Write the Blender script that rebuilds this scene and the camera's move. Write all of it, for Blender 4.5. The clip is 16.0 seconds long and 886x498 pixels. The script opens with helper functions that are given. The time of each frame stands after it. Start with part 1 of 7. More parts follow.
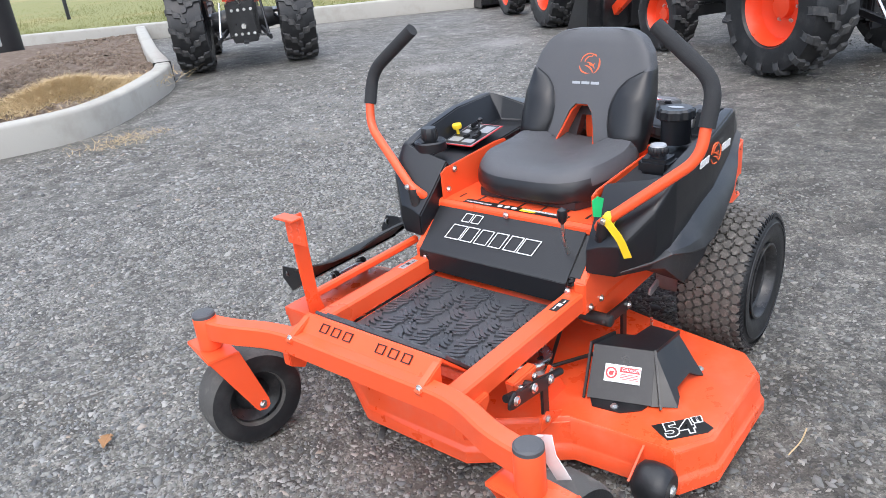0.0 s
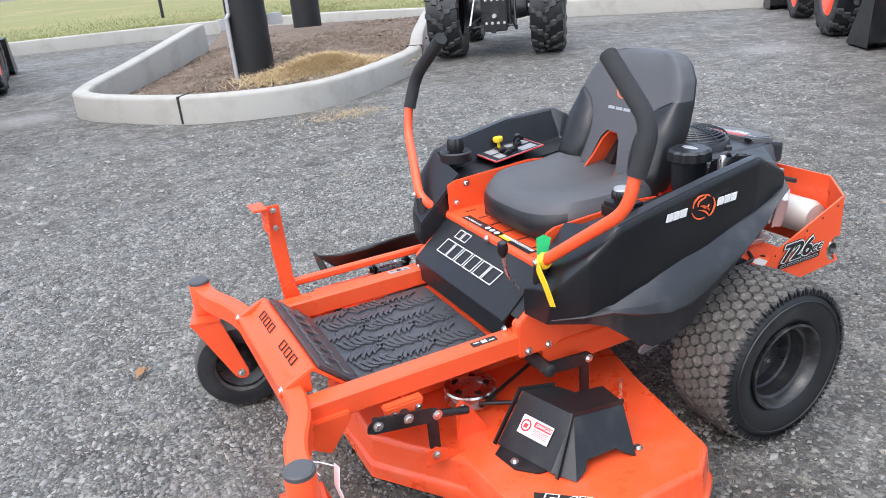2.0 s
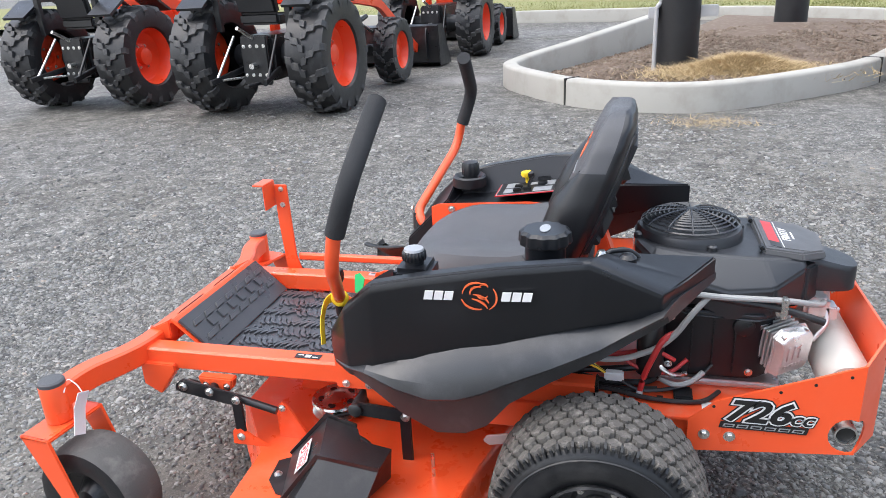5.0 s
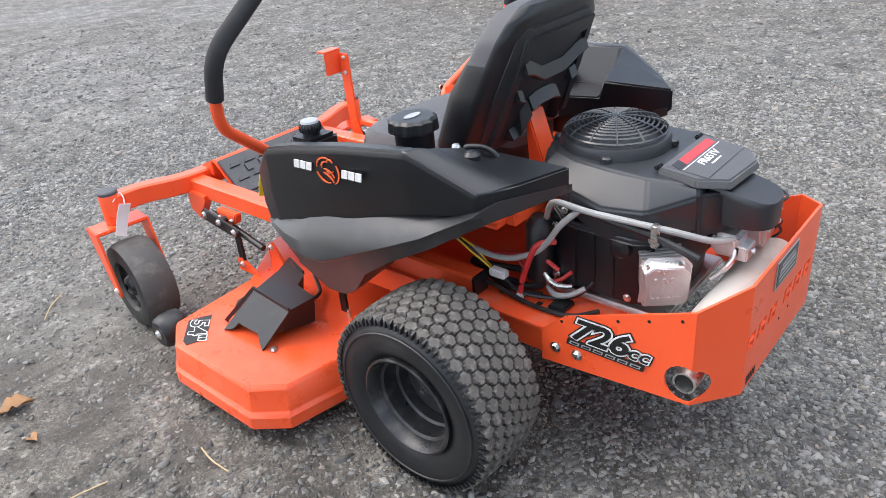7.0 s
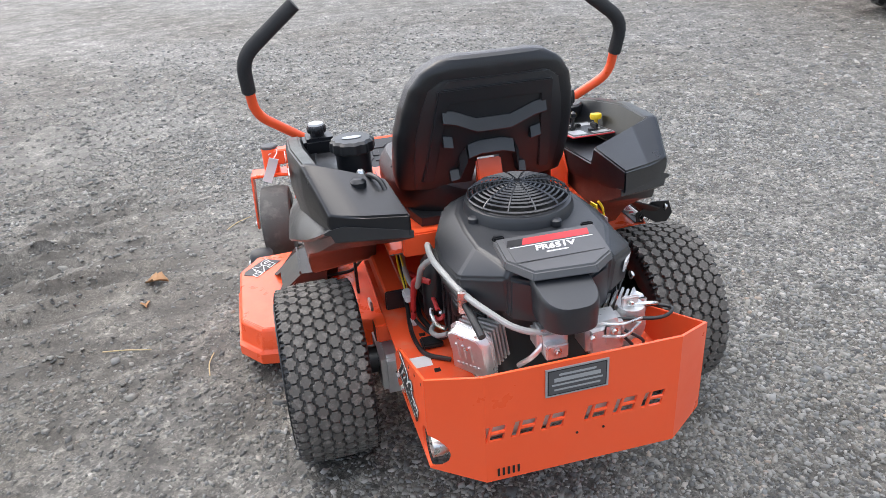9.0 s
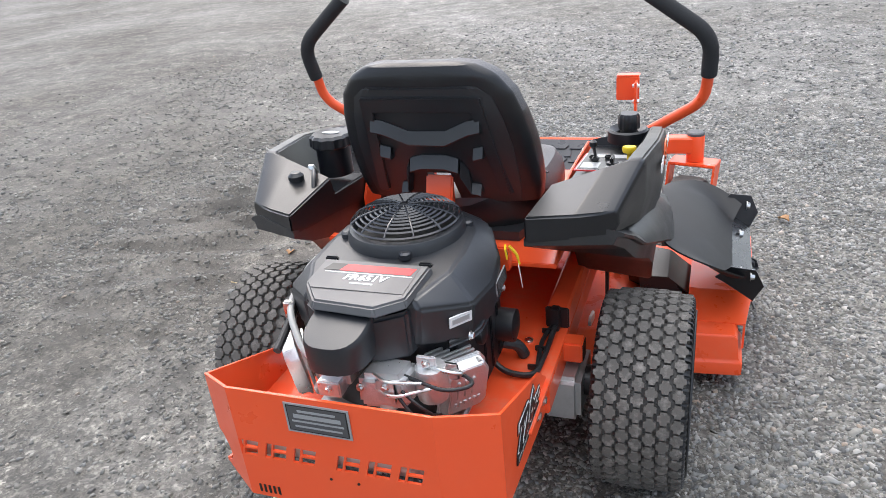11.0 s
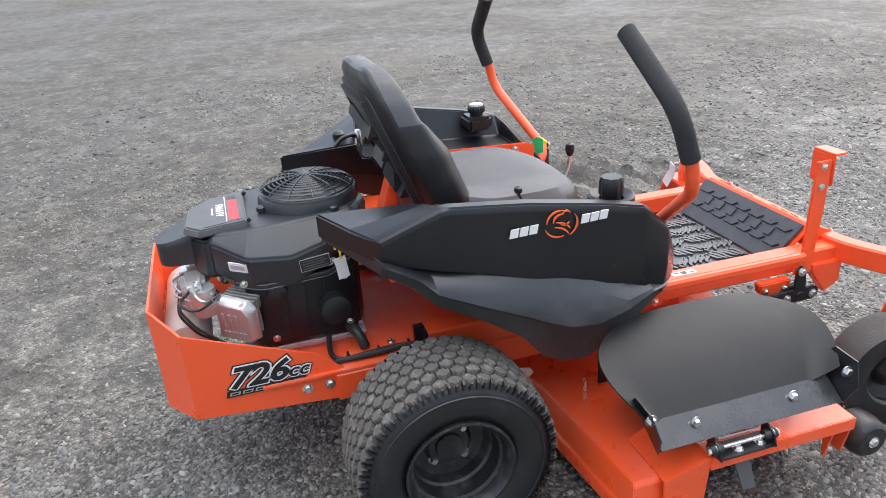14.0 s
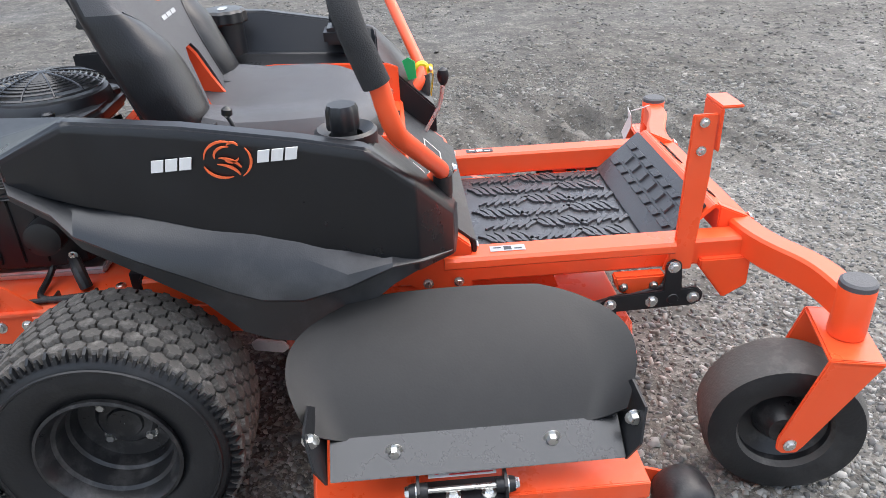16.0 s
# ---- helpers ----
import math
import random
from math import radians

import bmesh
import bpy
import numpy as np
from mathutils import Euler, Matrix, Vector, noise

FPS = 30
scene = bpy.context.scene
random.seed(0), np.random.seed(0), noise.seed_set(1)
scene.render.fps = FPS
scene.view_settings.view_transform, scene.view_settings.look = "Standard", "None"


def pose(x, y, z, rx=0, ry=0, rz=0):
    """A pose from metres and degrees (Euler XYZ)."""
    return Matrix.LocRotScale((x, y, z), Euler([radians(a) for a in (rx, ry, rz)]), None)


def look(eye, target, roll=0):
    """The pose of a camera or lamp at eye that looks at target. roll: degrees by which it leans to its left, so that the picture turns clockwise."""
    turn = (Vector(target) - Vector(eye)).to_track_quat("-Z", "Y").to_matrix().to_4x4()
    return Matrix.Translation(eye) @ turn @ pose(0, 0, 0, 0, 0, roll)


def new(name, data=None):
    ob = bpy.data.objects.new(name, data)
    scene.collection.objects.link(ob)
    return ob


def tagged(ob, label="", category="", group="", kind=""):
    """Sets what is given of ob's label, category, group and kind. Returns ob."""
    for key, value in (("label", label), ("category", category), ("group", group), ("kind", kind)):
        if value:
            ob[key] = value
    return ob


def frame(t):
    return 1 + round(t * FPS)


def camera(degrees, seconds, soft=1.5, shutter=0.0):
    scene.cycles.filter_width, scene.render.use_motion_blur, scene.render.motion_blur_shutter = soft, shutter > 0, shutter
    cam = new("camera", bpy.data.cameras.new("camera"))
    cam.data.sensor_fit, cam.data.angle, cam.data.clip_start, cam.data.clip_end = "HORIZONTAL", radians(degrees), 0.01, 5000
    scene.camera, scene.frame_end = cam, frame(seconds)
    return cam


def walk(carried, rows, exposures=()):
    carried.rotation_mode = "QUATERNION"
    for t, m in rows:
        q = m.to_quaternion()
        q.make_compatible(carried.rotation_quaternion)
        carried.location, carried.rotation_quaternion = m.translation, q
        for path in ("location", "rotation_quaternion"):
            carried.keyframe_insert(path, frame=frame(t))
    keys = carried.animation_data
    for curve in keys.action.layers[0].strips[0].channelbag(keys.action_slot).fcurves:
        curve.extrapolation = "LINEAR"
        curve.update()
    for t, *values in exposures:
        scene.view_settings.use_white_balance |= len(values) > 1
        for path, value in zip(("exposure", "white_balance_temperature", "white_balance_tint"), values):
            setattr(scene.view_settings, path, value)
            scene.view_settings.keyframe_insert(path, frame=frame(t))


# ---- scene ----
cam = camera(62.1, 16.0, 0.6)
PATH = [
    (0, (1.252, -2.367, 1.438), (0.041, -0.987, 0.646), -6.0),
    (0.5, (1.486, -2.229, 1.446), (0.13, -0.981, 0.67), -4.4),
    (1, (1.645, -2.077, 1.432), (0.192, -0.933, 0.67), -4.9),
    (1.5, (1.711, -1.832, 1.429), (0.153, -0.825, 0.681), -3.8),
    (2, (1.797, -1.603, 1.412), (0.121, -0.81, 0.662), -5.2),
    (2.5, (1.926, -1.355, 1.429), (0.14, -0.883, 0.664), -2.8),
    (3, (1.91, -1.069, 1.405), (0.109, -0.712, 0.614), -2.1),
    (3.5, (1.896, -0.811, 1.411), (0.081, -0.586, 0.601), -2.6),
    (3.7, (1.922, -0.689, 1.41), (0.096, -0.579, 0.601), -3.4),
    (5.8, (1.858, 0.452, 1.411), (0.261, -0.417, 0.576), -4.5),
    (6, (1.836, 0.553, 1.411), (0.323, -0.396, 0.51), -5.4),
    (6.5, (1.687, 0.788, 1.372), (0.223, -0.195, 0.429), -4.3),
    (7, (1.513, 1.003, 1.391), (0.22, -0.186, 0.436), -5.4),
    (7.5, (1.341, 1.276, 1.405), (0.197, -0.063, 0.458), -3.8),
    (8, (1.076, 1.42, 1.385), (0.175, -0.107, 0.461), -4.1),
    (8.5, (0.802, 1.532, 1.429), (0.137, -0.114, 0.508), -3.8),
    (9, (0.536, 1.745, 1.455), (0.138, 0.004, 0.555), -3.8),
    (9.5, (0.25, 1.774, 1.425), (-0.02, 0.004, 0.535), -3.6),
    (9.7, (0.12, 1.753, 1.422), (-0.005, -0.04, 0.544), -2.5),
    (11.8, (-1.11, 1.397, 1.394), (-0.078, -0.099, 0.559), -5.2),
    (12, (-1.234, 1.334, 1.405), (-0.114, -0.097, 0.569), -3.5),
    (12.5, (-1.45, 1.099, 1.399), (-0.124, -0.147, 0.571), -4.2),
    (13, (-1.591, 0.82, 1.408), (-0.101, -0.235, 0.59), -4.0),
    (13.5, (-1.764, 0.597, 1.405), (-0.102, -0.153, 0.583), -2.4),
    (14, (-1.885, 0.374, 1.397), (-0.133, -0.129, 0.572), -3.7),
    (14.5, (-1.867, 0.088, 1.376), (-0.099, -0.317, 0.534), -3.0),
    (15, (-1.876, -0.164, 1.359), (-0.076, -0.376, 0.513), -5.1),
    (15.5, (-1.876, -0.42, 1.322), (-0.102, -0.535, 0.406), -4.2),
    (16, (-1.664, -0.569, 1.191), (0.092, -0.664, 0.238), -2.7),
]
walk(cam, [(t, look(eye, target, roll)) for t, eye, target, roll in PATH], [(0, 1.31, 6150, 10), (3.7, 1.4, 6180, 10), (5.8, 1.44, 6400, 10), (9, 1.46, 6500, 10), (16, 1.52, 6520, 10)])

# ---- world and light: an overcast day ----
world = bpy.data.worlds.new("overcast")
scene.world = world
world.use_nodes = True
wn, wl = world.node_tree.nodes, world.node_tree.links
wn.clear()
SUN_EL, SUN_ROT = radians(52), radians(150)
sky = wn.new("ShaderNodeTexSky")
sky.sky_type, sky.sun_disc, sky.sun_elevation, sky.sun_rotation = "NISHITA", False, SUN_EL, SUN_ROT
sky.air_density, sky.dust_density, sky.ozone_density = 1.0, 3.0, 1.5
grey = wn.new("ShaderNodeHueSaturation")
grey.inputs["Saturation"].default_value = 0.62
back, out = wn.new("ShaderNodeBackground"), wn.new("ShaderNodeOutputWorld")
back.inputs["Strength"].default_value = 0.135
wl.new(sky.outputs[0], grey.inputs["Color"])
wl.new(grey.outputs[0], back.inputs["Color"])
wl.new(back.outputs[0], out.inputs["Surface"])
sun_data = bpy.data.lights.new("sun", "SUN")
sun_data.energy, sun_data.angle, sun_data.color = 1.0, radians(75), (1.0, 0.99, 0.98)
sun = new("sun", sun_data)
sun.matrix_world = look((-1.2, 1.5, 9), (0, 0, 0))


# ---- materials ----
def mat(name, base, rough=0.5, metal=0.0, spec=0.5, coat=0.0):
    m = bpy.data.materials.new(name)
    m.use_nodes = True
    b = m.node_tree.nodes["Principled BSDF"]
    b.inputs["Base Color"].default_value = (*base, 1)
    b.inputs["Roughness"].default_value, b.inputs["Metallic"].default_value = rough, metal
    b.inputs["Specular IOR Level"].default_value, b.inputs["Coat Weight"].default_value = spec, coat
    return m


def nd(m, kind, **values):
    n = m.node_tree.nodes.new(kind)
    for k, v in values.items():
        n.inputs[k].default_value = v
    return n


def lk(m, a, b):
    m.node_tree.links.new(a, b)


def noise_node(m, scale, detail=4.0, rough=0.55, kind="ShaderNodeTexNoise"):
    co = nd(m, "ShaderNodeTexCoord")
    n = nd(m, kind)
    n.inputs["Scale"].default_value = scale
    if kind == "ShaderNodeTexNoise":
        n.inputs["Detail"].default_value, n.inputs["Roughness"].default_value = detail, rough
    lk(m, co.outputs["Object"], n.inputs["Vector"])
    return n


def ramp(m, source, stops):
    r = nd(m, "ShaderNodeValToRGB")
    while len(r.color_ramp.elements) < len(stops):
        r.color_ramp.elements.new(0.5)
    for e, (p, c) in zip(r.color_ramp.elements, stops):
        e.position, e.color = p, (*c, 1) if len(c) == 3 else c
    lk(m, source, r.inputs["Fac"])
    return r.outputs["Color"]


def blend(m, fac, a, b, mode="MIX"):
    x = nd(m, "ShaderNodeMix")
    x.data_type, x.blend_type = "RGBA", mode
    for s, v in ((0, fac), (6, a), (7, b)):
        if isinstance(v, (int, float)):
            x.inputs[s].default_value = v
        elif isinstance(v, tuple):
            x.inputs[s].default_value = (*v, 1)
        else:
            lk(m, v, x.inputs[s])
    return x.outputs[2]


def bump(m, height, strength=0.3, dist=0.01):
    b = nd(m, "ShaderNodeBump", Strength=strength, Distance=dist)
    lk(m, height, b.inputs["Height"])
    lk(m, b.outputs[0], m.node_tree.nodes["Principled BSDF"].inputs["Normal"])


def base_in(m):
    return m.node_tree.nodes["Principled BSDF"].inputs["Base Color"]


def rough_in(m):
    return m.node_tree.nodes["Principled BSDF"].inputs["Roughness"]


def worn(name, base, rough, dust=(0.3, 0.28, 0.25), amount=0.12, scale=6.0, grain=300.0, relief=0.12, metal=0.0, coat=0.0, spec=0.5):
    """A coloured surface with dusty blotches and a fine grain."""
    m = mat(name, base, rough, metal, spec, coat)
    big = noise_node(m, scale, 6, 0.65)
    mask = ramp(m, big.outputs["Fac"], [(0.5, (0, 0, 0)), (0.78, (1, 1, 1))])
    scaled = nd(m, "ShaderNodeMath")
    scaled.operation = "MULTIPLY"
    scaled.inputs[1].default_value = amount
    lk(m, mask, scaled.inputs[0])
    lk(m, blend(m, scaled.outputs[0], base, dust), base_in(m))
    fine = noise_node(m, grain, 2, 0.5)
    lo, hi = max(0.05, rough - 0.1), min(1.0, rough + 0.12)
    lk(m, ramp(m, big.outputs["Fac"], [(0.3, (lo,) * 3), (0.75, (hi,) * 3)]), rough_in(m))
    bump(m, fine.outputs["Fac"], relief, 0.002)
    return m


ORANGE = worn("orange_paint", (0.88, 0.1, 0.027), 0.34, (0.75, 0.2, 0.1), 0.1, 5, 140, 0.04, coat=0.15)
ORANGE_DECK = worn("orange_deck_paint", (0.87, 0.096, 0.025), 0.32, (0.66, 0.28, 0.18), 0.25, 9, 140, 0.04, coat=0.25)
ORANGE_PLATE = worn("dusty_orange_plate", (0.87, 0.1, 0.03), 0.36, (0.62, 0.3, 0.2), 0.5, 14, 140, 0.05, coat=0.15)
ORANGE_RIM = worn("tractor_orange", (0.8, 0.06, 0.015), 0.35, (0.5, 0.3, 0.2), 0.2, 4, 120, 0.05)
PLASTIC = worn("black_moulded_plastic", (0.0058, 0.0068, 0.0092), 0.35, (0.1, 0.1, 0.108), 0.05, 4, 420, 0.07, spec=0.56)
SKIRT = worn("dusty_black_plastic", (0.013, 0.0145, 0.0175), 0.4, (0.2, 0.2, 0.205), 0.2, 9, 420, 0.12, spec=0.8)
COWL = worn("engine_cowl_plastic", (0.0145, 0.0165, 0.0205), 0.42, (0.1, 0.1, 0.108), 0.07, 5, 500, 0.08, spec=0.74)
STEEL_BLACK = worn("black_powder_coat", (0.0105, 0.0112, 0.013), 0.36, (0.2, 0.19, 0.18), 0.12, 10, 200, 0.1)
DASH = worn("dash_black_steel", (0.009, 0.0096, 0.0115), 0.4, (0.12, 0.12, 0.12), 0.08, 6, 300, 0.15)
SHEET = worn("chute_rubber", (0.0122, 0.0122, 0.0122), 0.58, (0.14, 0.135, 0.13), 0.14, 3, 250, 0.08)
GRIP = worn("foam_grip", (0.022, 0.023, 0.025), 0.85, (0.12, 0.12, 0.12), 0.15, 12, 500, 0.6)
VINYL = worn("grey_seat_fabric", (0.074, 0.075, 0.081), 0.5, (0.14, 0.14, 0.14), 0.12, 6, 650, 0.5)
LEATHER = worn("black_seat_vinyl", (0.011, 0.0115, 0.0135), 0.38, (0.1, 0.1, 0.1), 0.08, 9, 260, 0.2, spec=0.5)
SHELL = worn("seat_shell_plastic", (0.018, 0.0195, 0.0225), 0.42, (0.12, 0.12, 0.12), 0.1, 5, 420, 0.1, spec=0.6)
RUBBER = worn("tyre_rubber", (0.011, 0.0118, 0.0135), 0.44, (0.14, 0.135, 0.13), 0.25, 9, 160, 0.25)
TREAD = worn("dusty_tread", (0.1, 0.093, 0.084), 0.85, (0.36, 0.335, 0.305), 0.65, 48, 220, 0.6)
CASTER = worn("dusty_caster_rubber", (0.075, 0.072, 0.068), 0.8, (0.24, 0.225, 0.205), 0.6, 14, 180, 0.5)
RIM_BLACK = worn("black_rim", (0.018, 0.0185, 0.02), 0.34, (0.26, 0.25, 0.24), 0.32, 16, 200, 0.15)
ZINC = worn("zinc_bolt", (0.72, 0.72, 0.7), 0.3, (0.5, 0.5, 0.5), 0.3, 60, 400, 0.05, metal=1.0)
ALU = worn("cast_aluminium", (0.7, 0.7, 0.7), 0.36, (0.42, 0.41, 0.4), 0.4, 26, 260, 0.5, metal=0.8)
PULLEY = worn("zinc_pulley", (0.68, 0.67, 0.62), 0.28, (0.4, 0.36, 0.3), 0.4, 14, 300, 0.1, metal=1.0)
MUFFLER = worn("muffler_steel", (0.56, 0.54, 0.5), 0.5, (0.42, 0.29, 0.19), 0.55, 14, 200, 0.1, metal=0.2)
MAT_RUBBER = worn("rubber_foot_mat", (0.056, 0.058, 0.064), 0.3, (0.12, 0.12, 0.12), 0.2, 8, 300, 0.2)
WHITE = worn("white_decal", (0.75, 0.75, 0.74), 0.4, (0.5, 0.5, 0.48), 0.2, 20, 200, 0.02)
BLACK = worn("black_decal", (0.012, 0.012, 0.012), 0.35, (0.1, 0.1, 0.1), 0.1, 20, 200, 0.02)
RED = worn("red_decal", (0.55, 0.03, 0.035), 0.4, (0.5, 0.2, 0.2), 0.15, 20, 200, 0.02)
SILVER = worn("silver_decal", (0.42, 0.43, 0.44), 0.35, (0.3, 0.3, 0.3), 0.2, 20, 200, 0.02, metal=0.4)
YELLOW = worn("yellow_plastic", (0.85, 0.58, 0.02), 0.4, (0.5, 0.4, 0.1), 0.15, 30, 200, 0.05)
GREEN = worn("green_tag", (0.02, 0.5, 0.16), 0.5, (0.2, 0.5, 0.3), 0.15, 20, 200, 0.05)
PAPER = worn("white_paper_tag", (0.72, 0.72, 0.72), 0.7, (0.5, 0.5, 0.48), 0.2, 20, 200, 0.1)
HOSE = worn("grey_hose", (0.35, 0.35, 0.34), 0.45, (0.2, 0.2, 0.2), 0.3, 20, 200, 0.05)
WIRE_RED = worn("red_cable", (0.5, 0.03, 0.03), 0.45, (0.3, 0.1, 0.1), 0.2, 20, 200, 0.05)
STRIP = worn("satin_black_strip", (0.02, 0.0215, 0.0245), 0.26, (0.15, 0.15, 0.15), 0.1, 8, 300, 0.05, spec=0.8)
CAP_GREY = worn("grey_post_cap", (0.07, 0.072, 0.078), 0.55, (0.15, 0.15, 0.15), 0.2, 20, 300, 0.3)
PANEL = worn("dark_silver_panel", (0.1, 0.1, 0.103), 0.42, (0.15, 0.15, 0.15), 0.15, 10, 300, 0.05, metal=0.3)
EMBER = worn("orange_print", (0.8, 0.14, 0.04), 0.5, (0.5, 0.2, 0.1), 0.1, 20, 200, 0.02)


# ---- building helpers ----
def finish(name, bm, material, parent=None, label="", angle=35):
    me = bpy.data.meshes.new(name)
    bm.normal_update()
    bm.to_mesh(me)
    bm.free()
    me.materials.append(material)
    me.polygons.foreach_set("use_smooth", [True] * len(me.polygons))
    me.set_sharp_from_angle(angle=radians(angle))
    ob = new(name, me)
    if parent is not None:
        ob.parent = parent
    if label:
        ob["label"] = label
    return ob


def part(name, bm, material, parent, label="", angle=35):
    return finish(name, bm, material, parent, label, angle)


def even(ob):
    """Flat panels stay flat beside their rounded edges."""
    mod = ob.modifiers.new("normals", "WEIGHTED_NORMAL")
    mod.keep_sharp, mod.weight = True, 60
    return ob


def thing(name, at, label, category, group="", turn=0.0):
    ob = new(name)
    ob.empty_display_size = 0.1
    ob.matrix_world = pose(*at, 0, 0, turn)
    return tagged(ob, label, category, group)


def soften(bm, width, segments=2, angle=30):
    edges = [e for e in bm.edges if len(e.link_faces) == 2 and e.calc_face_angle(0) > radians(angle)]
    if edges and width > 0:
        bmesh.ops.bevel(bm, geom=edges, offset=width, segments=segments, affect="EDGES", clamp_overlap=True)
    return bm


def box(x0, x1, y0, y1, z0, z1, bevel=0.003, turn=None, bm=None):
    b = bmesh.new()
    bmesh.ops.create_cube(b, size=1.0)
    c = Vector(((x0 + x1) / 2, (y0 + y1) / 2, (z0 + z1) / 2))
    bmesh.ops.scale(b, vec=(x1 - x0, y1 - y0, z1 - z0), verts=b.verts)
    soften(b, bevel)
    if turn:
        bmesh.ops.transform(b, matrix=turn.to_4x4(), verts=b.verts)
    bmesh.ops.translate(b, vec=c, verts=b.verts)
    return add(bm, b)


def add(bm, b):
    if bm is None:
        return b
    me = bpy.data.meshes.new("join")
    b.to_mesh(me)
    b.free()
    bm.from_mesh(me)
    bpy.data.meshes.remove(me)
    return bm


def loft(rings, cap=True, closed=True, bm=None):
    b = bmesh.new()
    rows = [[b.verts.new(p) for p in r] for r in rings]
    n = len(rows[0])
    for a, c in zip(rows, rows[1:]):
        for i in range(n if closed else n - 1):
            k = (i + 1) % n
            b.faces.new((a[i], a[k], c[k], c[i]))
    if cap and closed:
        b.faces.new(rows[0][::-1])
        b.faces.new(rows[-1])
    bmesh.ops.recalc_face_normals(b, faces=b.faces)
    return add(bm, b)


def carve(bm, cutter):
    """The first body with the second one taken out of it."""
    obs = []
    for b in (bm, cutter):
        me = bpy.data.meshes.new("carve")
        b.to_mesh(me)
        b.free()
        obs.append(new("carve", me))
    mod = obs[0].modifiers.new("cut", "BOOLEAN")
    mod.object, mod.operation, mod.solver = obs[1], "DIFFERENCE", "EXACT"
    bpy.context.view_layer.update()
    me = bpy.data.meshes.new_from_object(obs[0].evaluated_get(bpy.context.evaluated_depsgraph_get()))
    res = bmesh.new()
    res.from_mesh(me)
    for o in obs:
        bpy.data.objects.remove(o)
    return res


def prism(poly, lo, hi, axis="z", bevel=0.0, bm=None):
    """A polygon of pairs, drawn out along an axis."""
    def at(p, h):
        return {"z": (p[0], p[1], h), "y": (p[0], h, p[1]), "x": (h, p[0], p[1])}[axis]
    b = loft([[at(p, lo) for p in poly], [at(p, hi) for p in poly]])
    soften(b, bevel)
    return add(bm, b)


def round_path(points, radius=0.03, steps=5):
    pts = [Vector(p) for p in points]
    out_pts = [pts[0]]
    for a, b, c in zip(pts, pts[1:], pts[2:]):
        r = min(radius, (b - a).length * 0.48, (c - b).length * 0.48)
        p, q = b + (a - b).normalized() * r, b + (c - b).normalized() * r
        for i in range(steps + 1):
            t = i / steps
            out_pts.append(p * (1 - t) ** 2 + b * 2 * t * (1 - t) + q * t * t)
    return out_pts + [pts[-1]]


def sweep(points, profile, bm=None, up=(0, 0, 1), cap=True):
    """A profile of (side, up) pairs carried along a path."""
    pts = [Vector(p) for p in points]
    rings = []
    for i, p in enumerate(pts):
        d = (pts[min(i + 1, len(pts) - 1)] - pts[max(i - 1, 0)]).normalized()
        u = Vector(up)
        if abs(d.dot(u)) > 0.98:
            u = Vector((0, 1, 0))
        s = d.cross(u).normalized()
        w = s.cross(d)
        rings.append([p + s * a + w * b for a, b in profile])
    return loft(rings, cap, True, bm)


def ring(r, n=12):
    return [(r * math.cos(2 * math.pi * i / n), r * math.sin(2 * math.pi * i / n)) for i in range(n)]


def tube(points, r, bm=None, n=12, bend=0.03, up=(0, 0, 1)):
    return sweep(round_path(points, bend) if bend else points, ring(r, n), bm, up)


def bar(points, w, h, bm=None, bend=0.03, up=(0, 0, 1), c=0.006):
    a, b = w / 2, h / 2
    prof = [(-a + c, -b), (a - c, -b), (a, -b + c), (a, b - c), (a - c, b), (-a + c, b), (-a, b - c), (-a, -b + c)]
    return sweep(round_path(points, bend) if bend else points, prof, bm, up)


def lathe(profile, n=32, axis="z", at=(0, 0, 0), bm=None, closed=False, caps=True):
    """A profile of (radius, height) pairs turned round an axis."""
    rings = []
    for i in range(n):
        a = 2 * math.pi * i / n
        c, s = math.cos(a), math.sin(a)
        row = []
        for r, h in profile:
            v = {"z": (r * c, r * s, h), "x": (h, r * c, r * s), "y": (r * c, h, r * s)}[axis]
            row.append((v[0] + at[0], v[1] + at[1], v[2] + at[2]))
        rings.append(row)
    b = bmesh.new()
    rows = [[b.verts.new(p) for p in r] for r in rings]
    m = len(profile)
    for i in range(n):
        a, c = rows[i], rows[(i + 1) % n]
        for k in range(m if closed else m - 1):
            j = (k + 1) % m
            b.faces.new((a[k], a[j], c[j], c[k]))
    if not closed and caps:
        b.faces.new([r[0] for r in rows])
        b.faces.new([r[-1] for r in rows][::-1])
    bmesh.ops.remove_doubles(b, verts=b.verts, dist=1e-6)
    bmesh.ops.recalc_face_normals(b, faces=b.faces)
    return add(bm, b)


def bolt_at(parent, at, axis="x", r=0.009, name="bolt", h=0.008, material=None):
    """A washer with a hexagonal head; the axis may carry a sign."""
    sign = -1 if axis.startswith("-") else 1
    axis = axis[-1]
    b = lathe([(r * 1.25, 0), (r * 1.25, sign * 0.002), (0.001, sign * 0.002)], 12, axis, at)
    lathe([(r * 0.85, 0), (r * 0.85, sign * h * 0.8), (r * 0.7, sign * h), (0.0005, sign * h)], 6, axis, at, b)
    return part(name, b, material or ZINC, parent)


def flat(poly, parent, name, material, m, thick=0.0012, label=""):
    """A thin plate, such as a decal, from a polygon in its own plane, laid at the pose m."""
    b = loft([[(x, y, 0) for x, y in poly], [(x, y, thick) for x, y in poly]])
    bmesh.ops.transform(b, matrix=m, verts=b.verts)
    return part(name, b, material, parent, label)


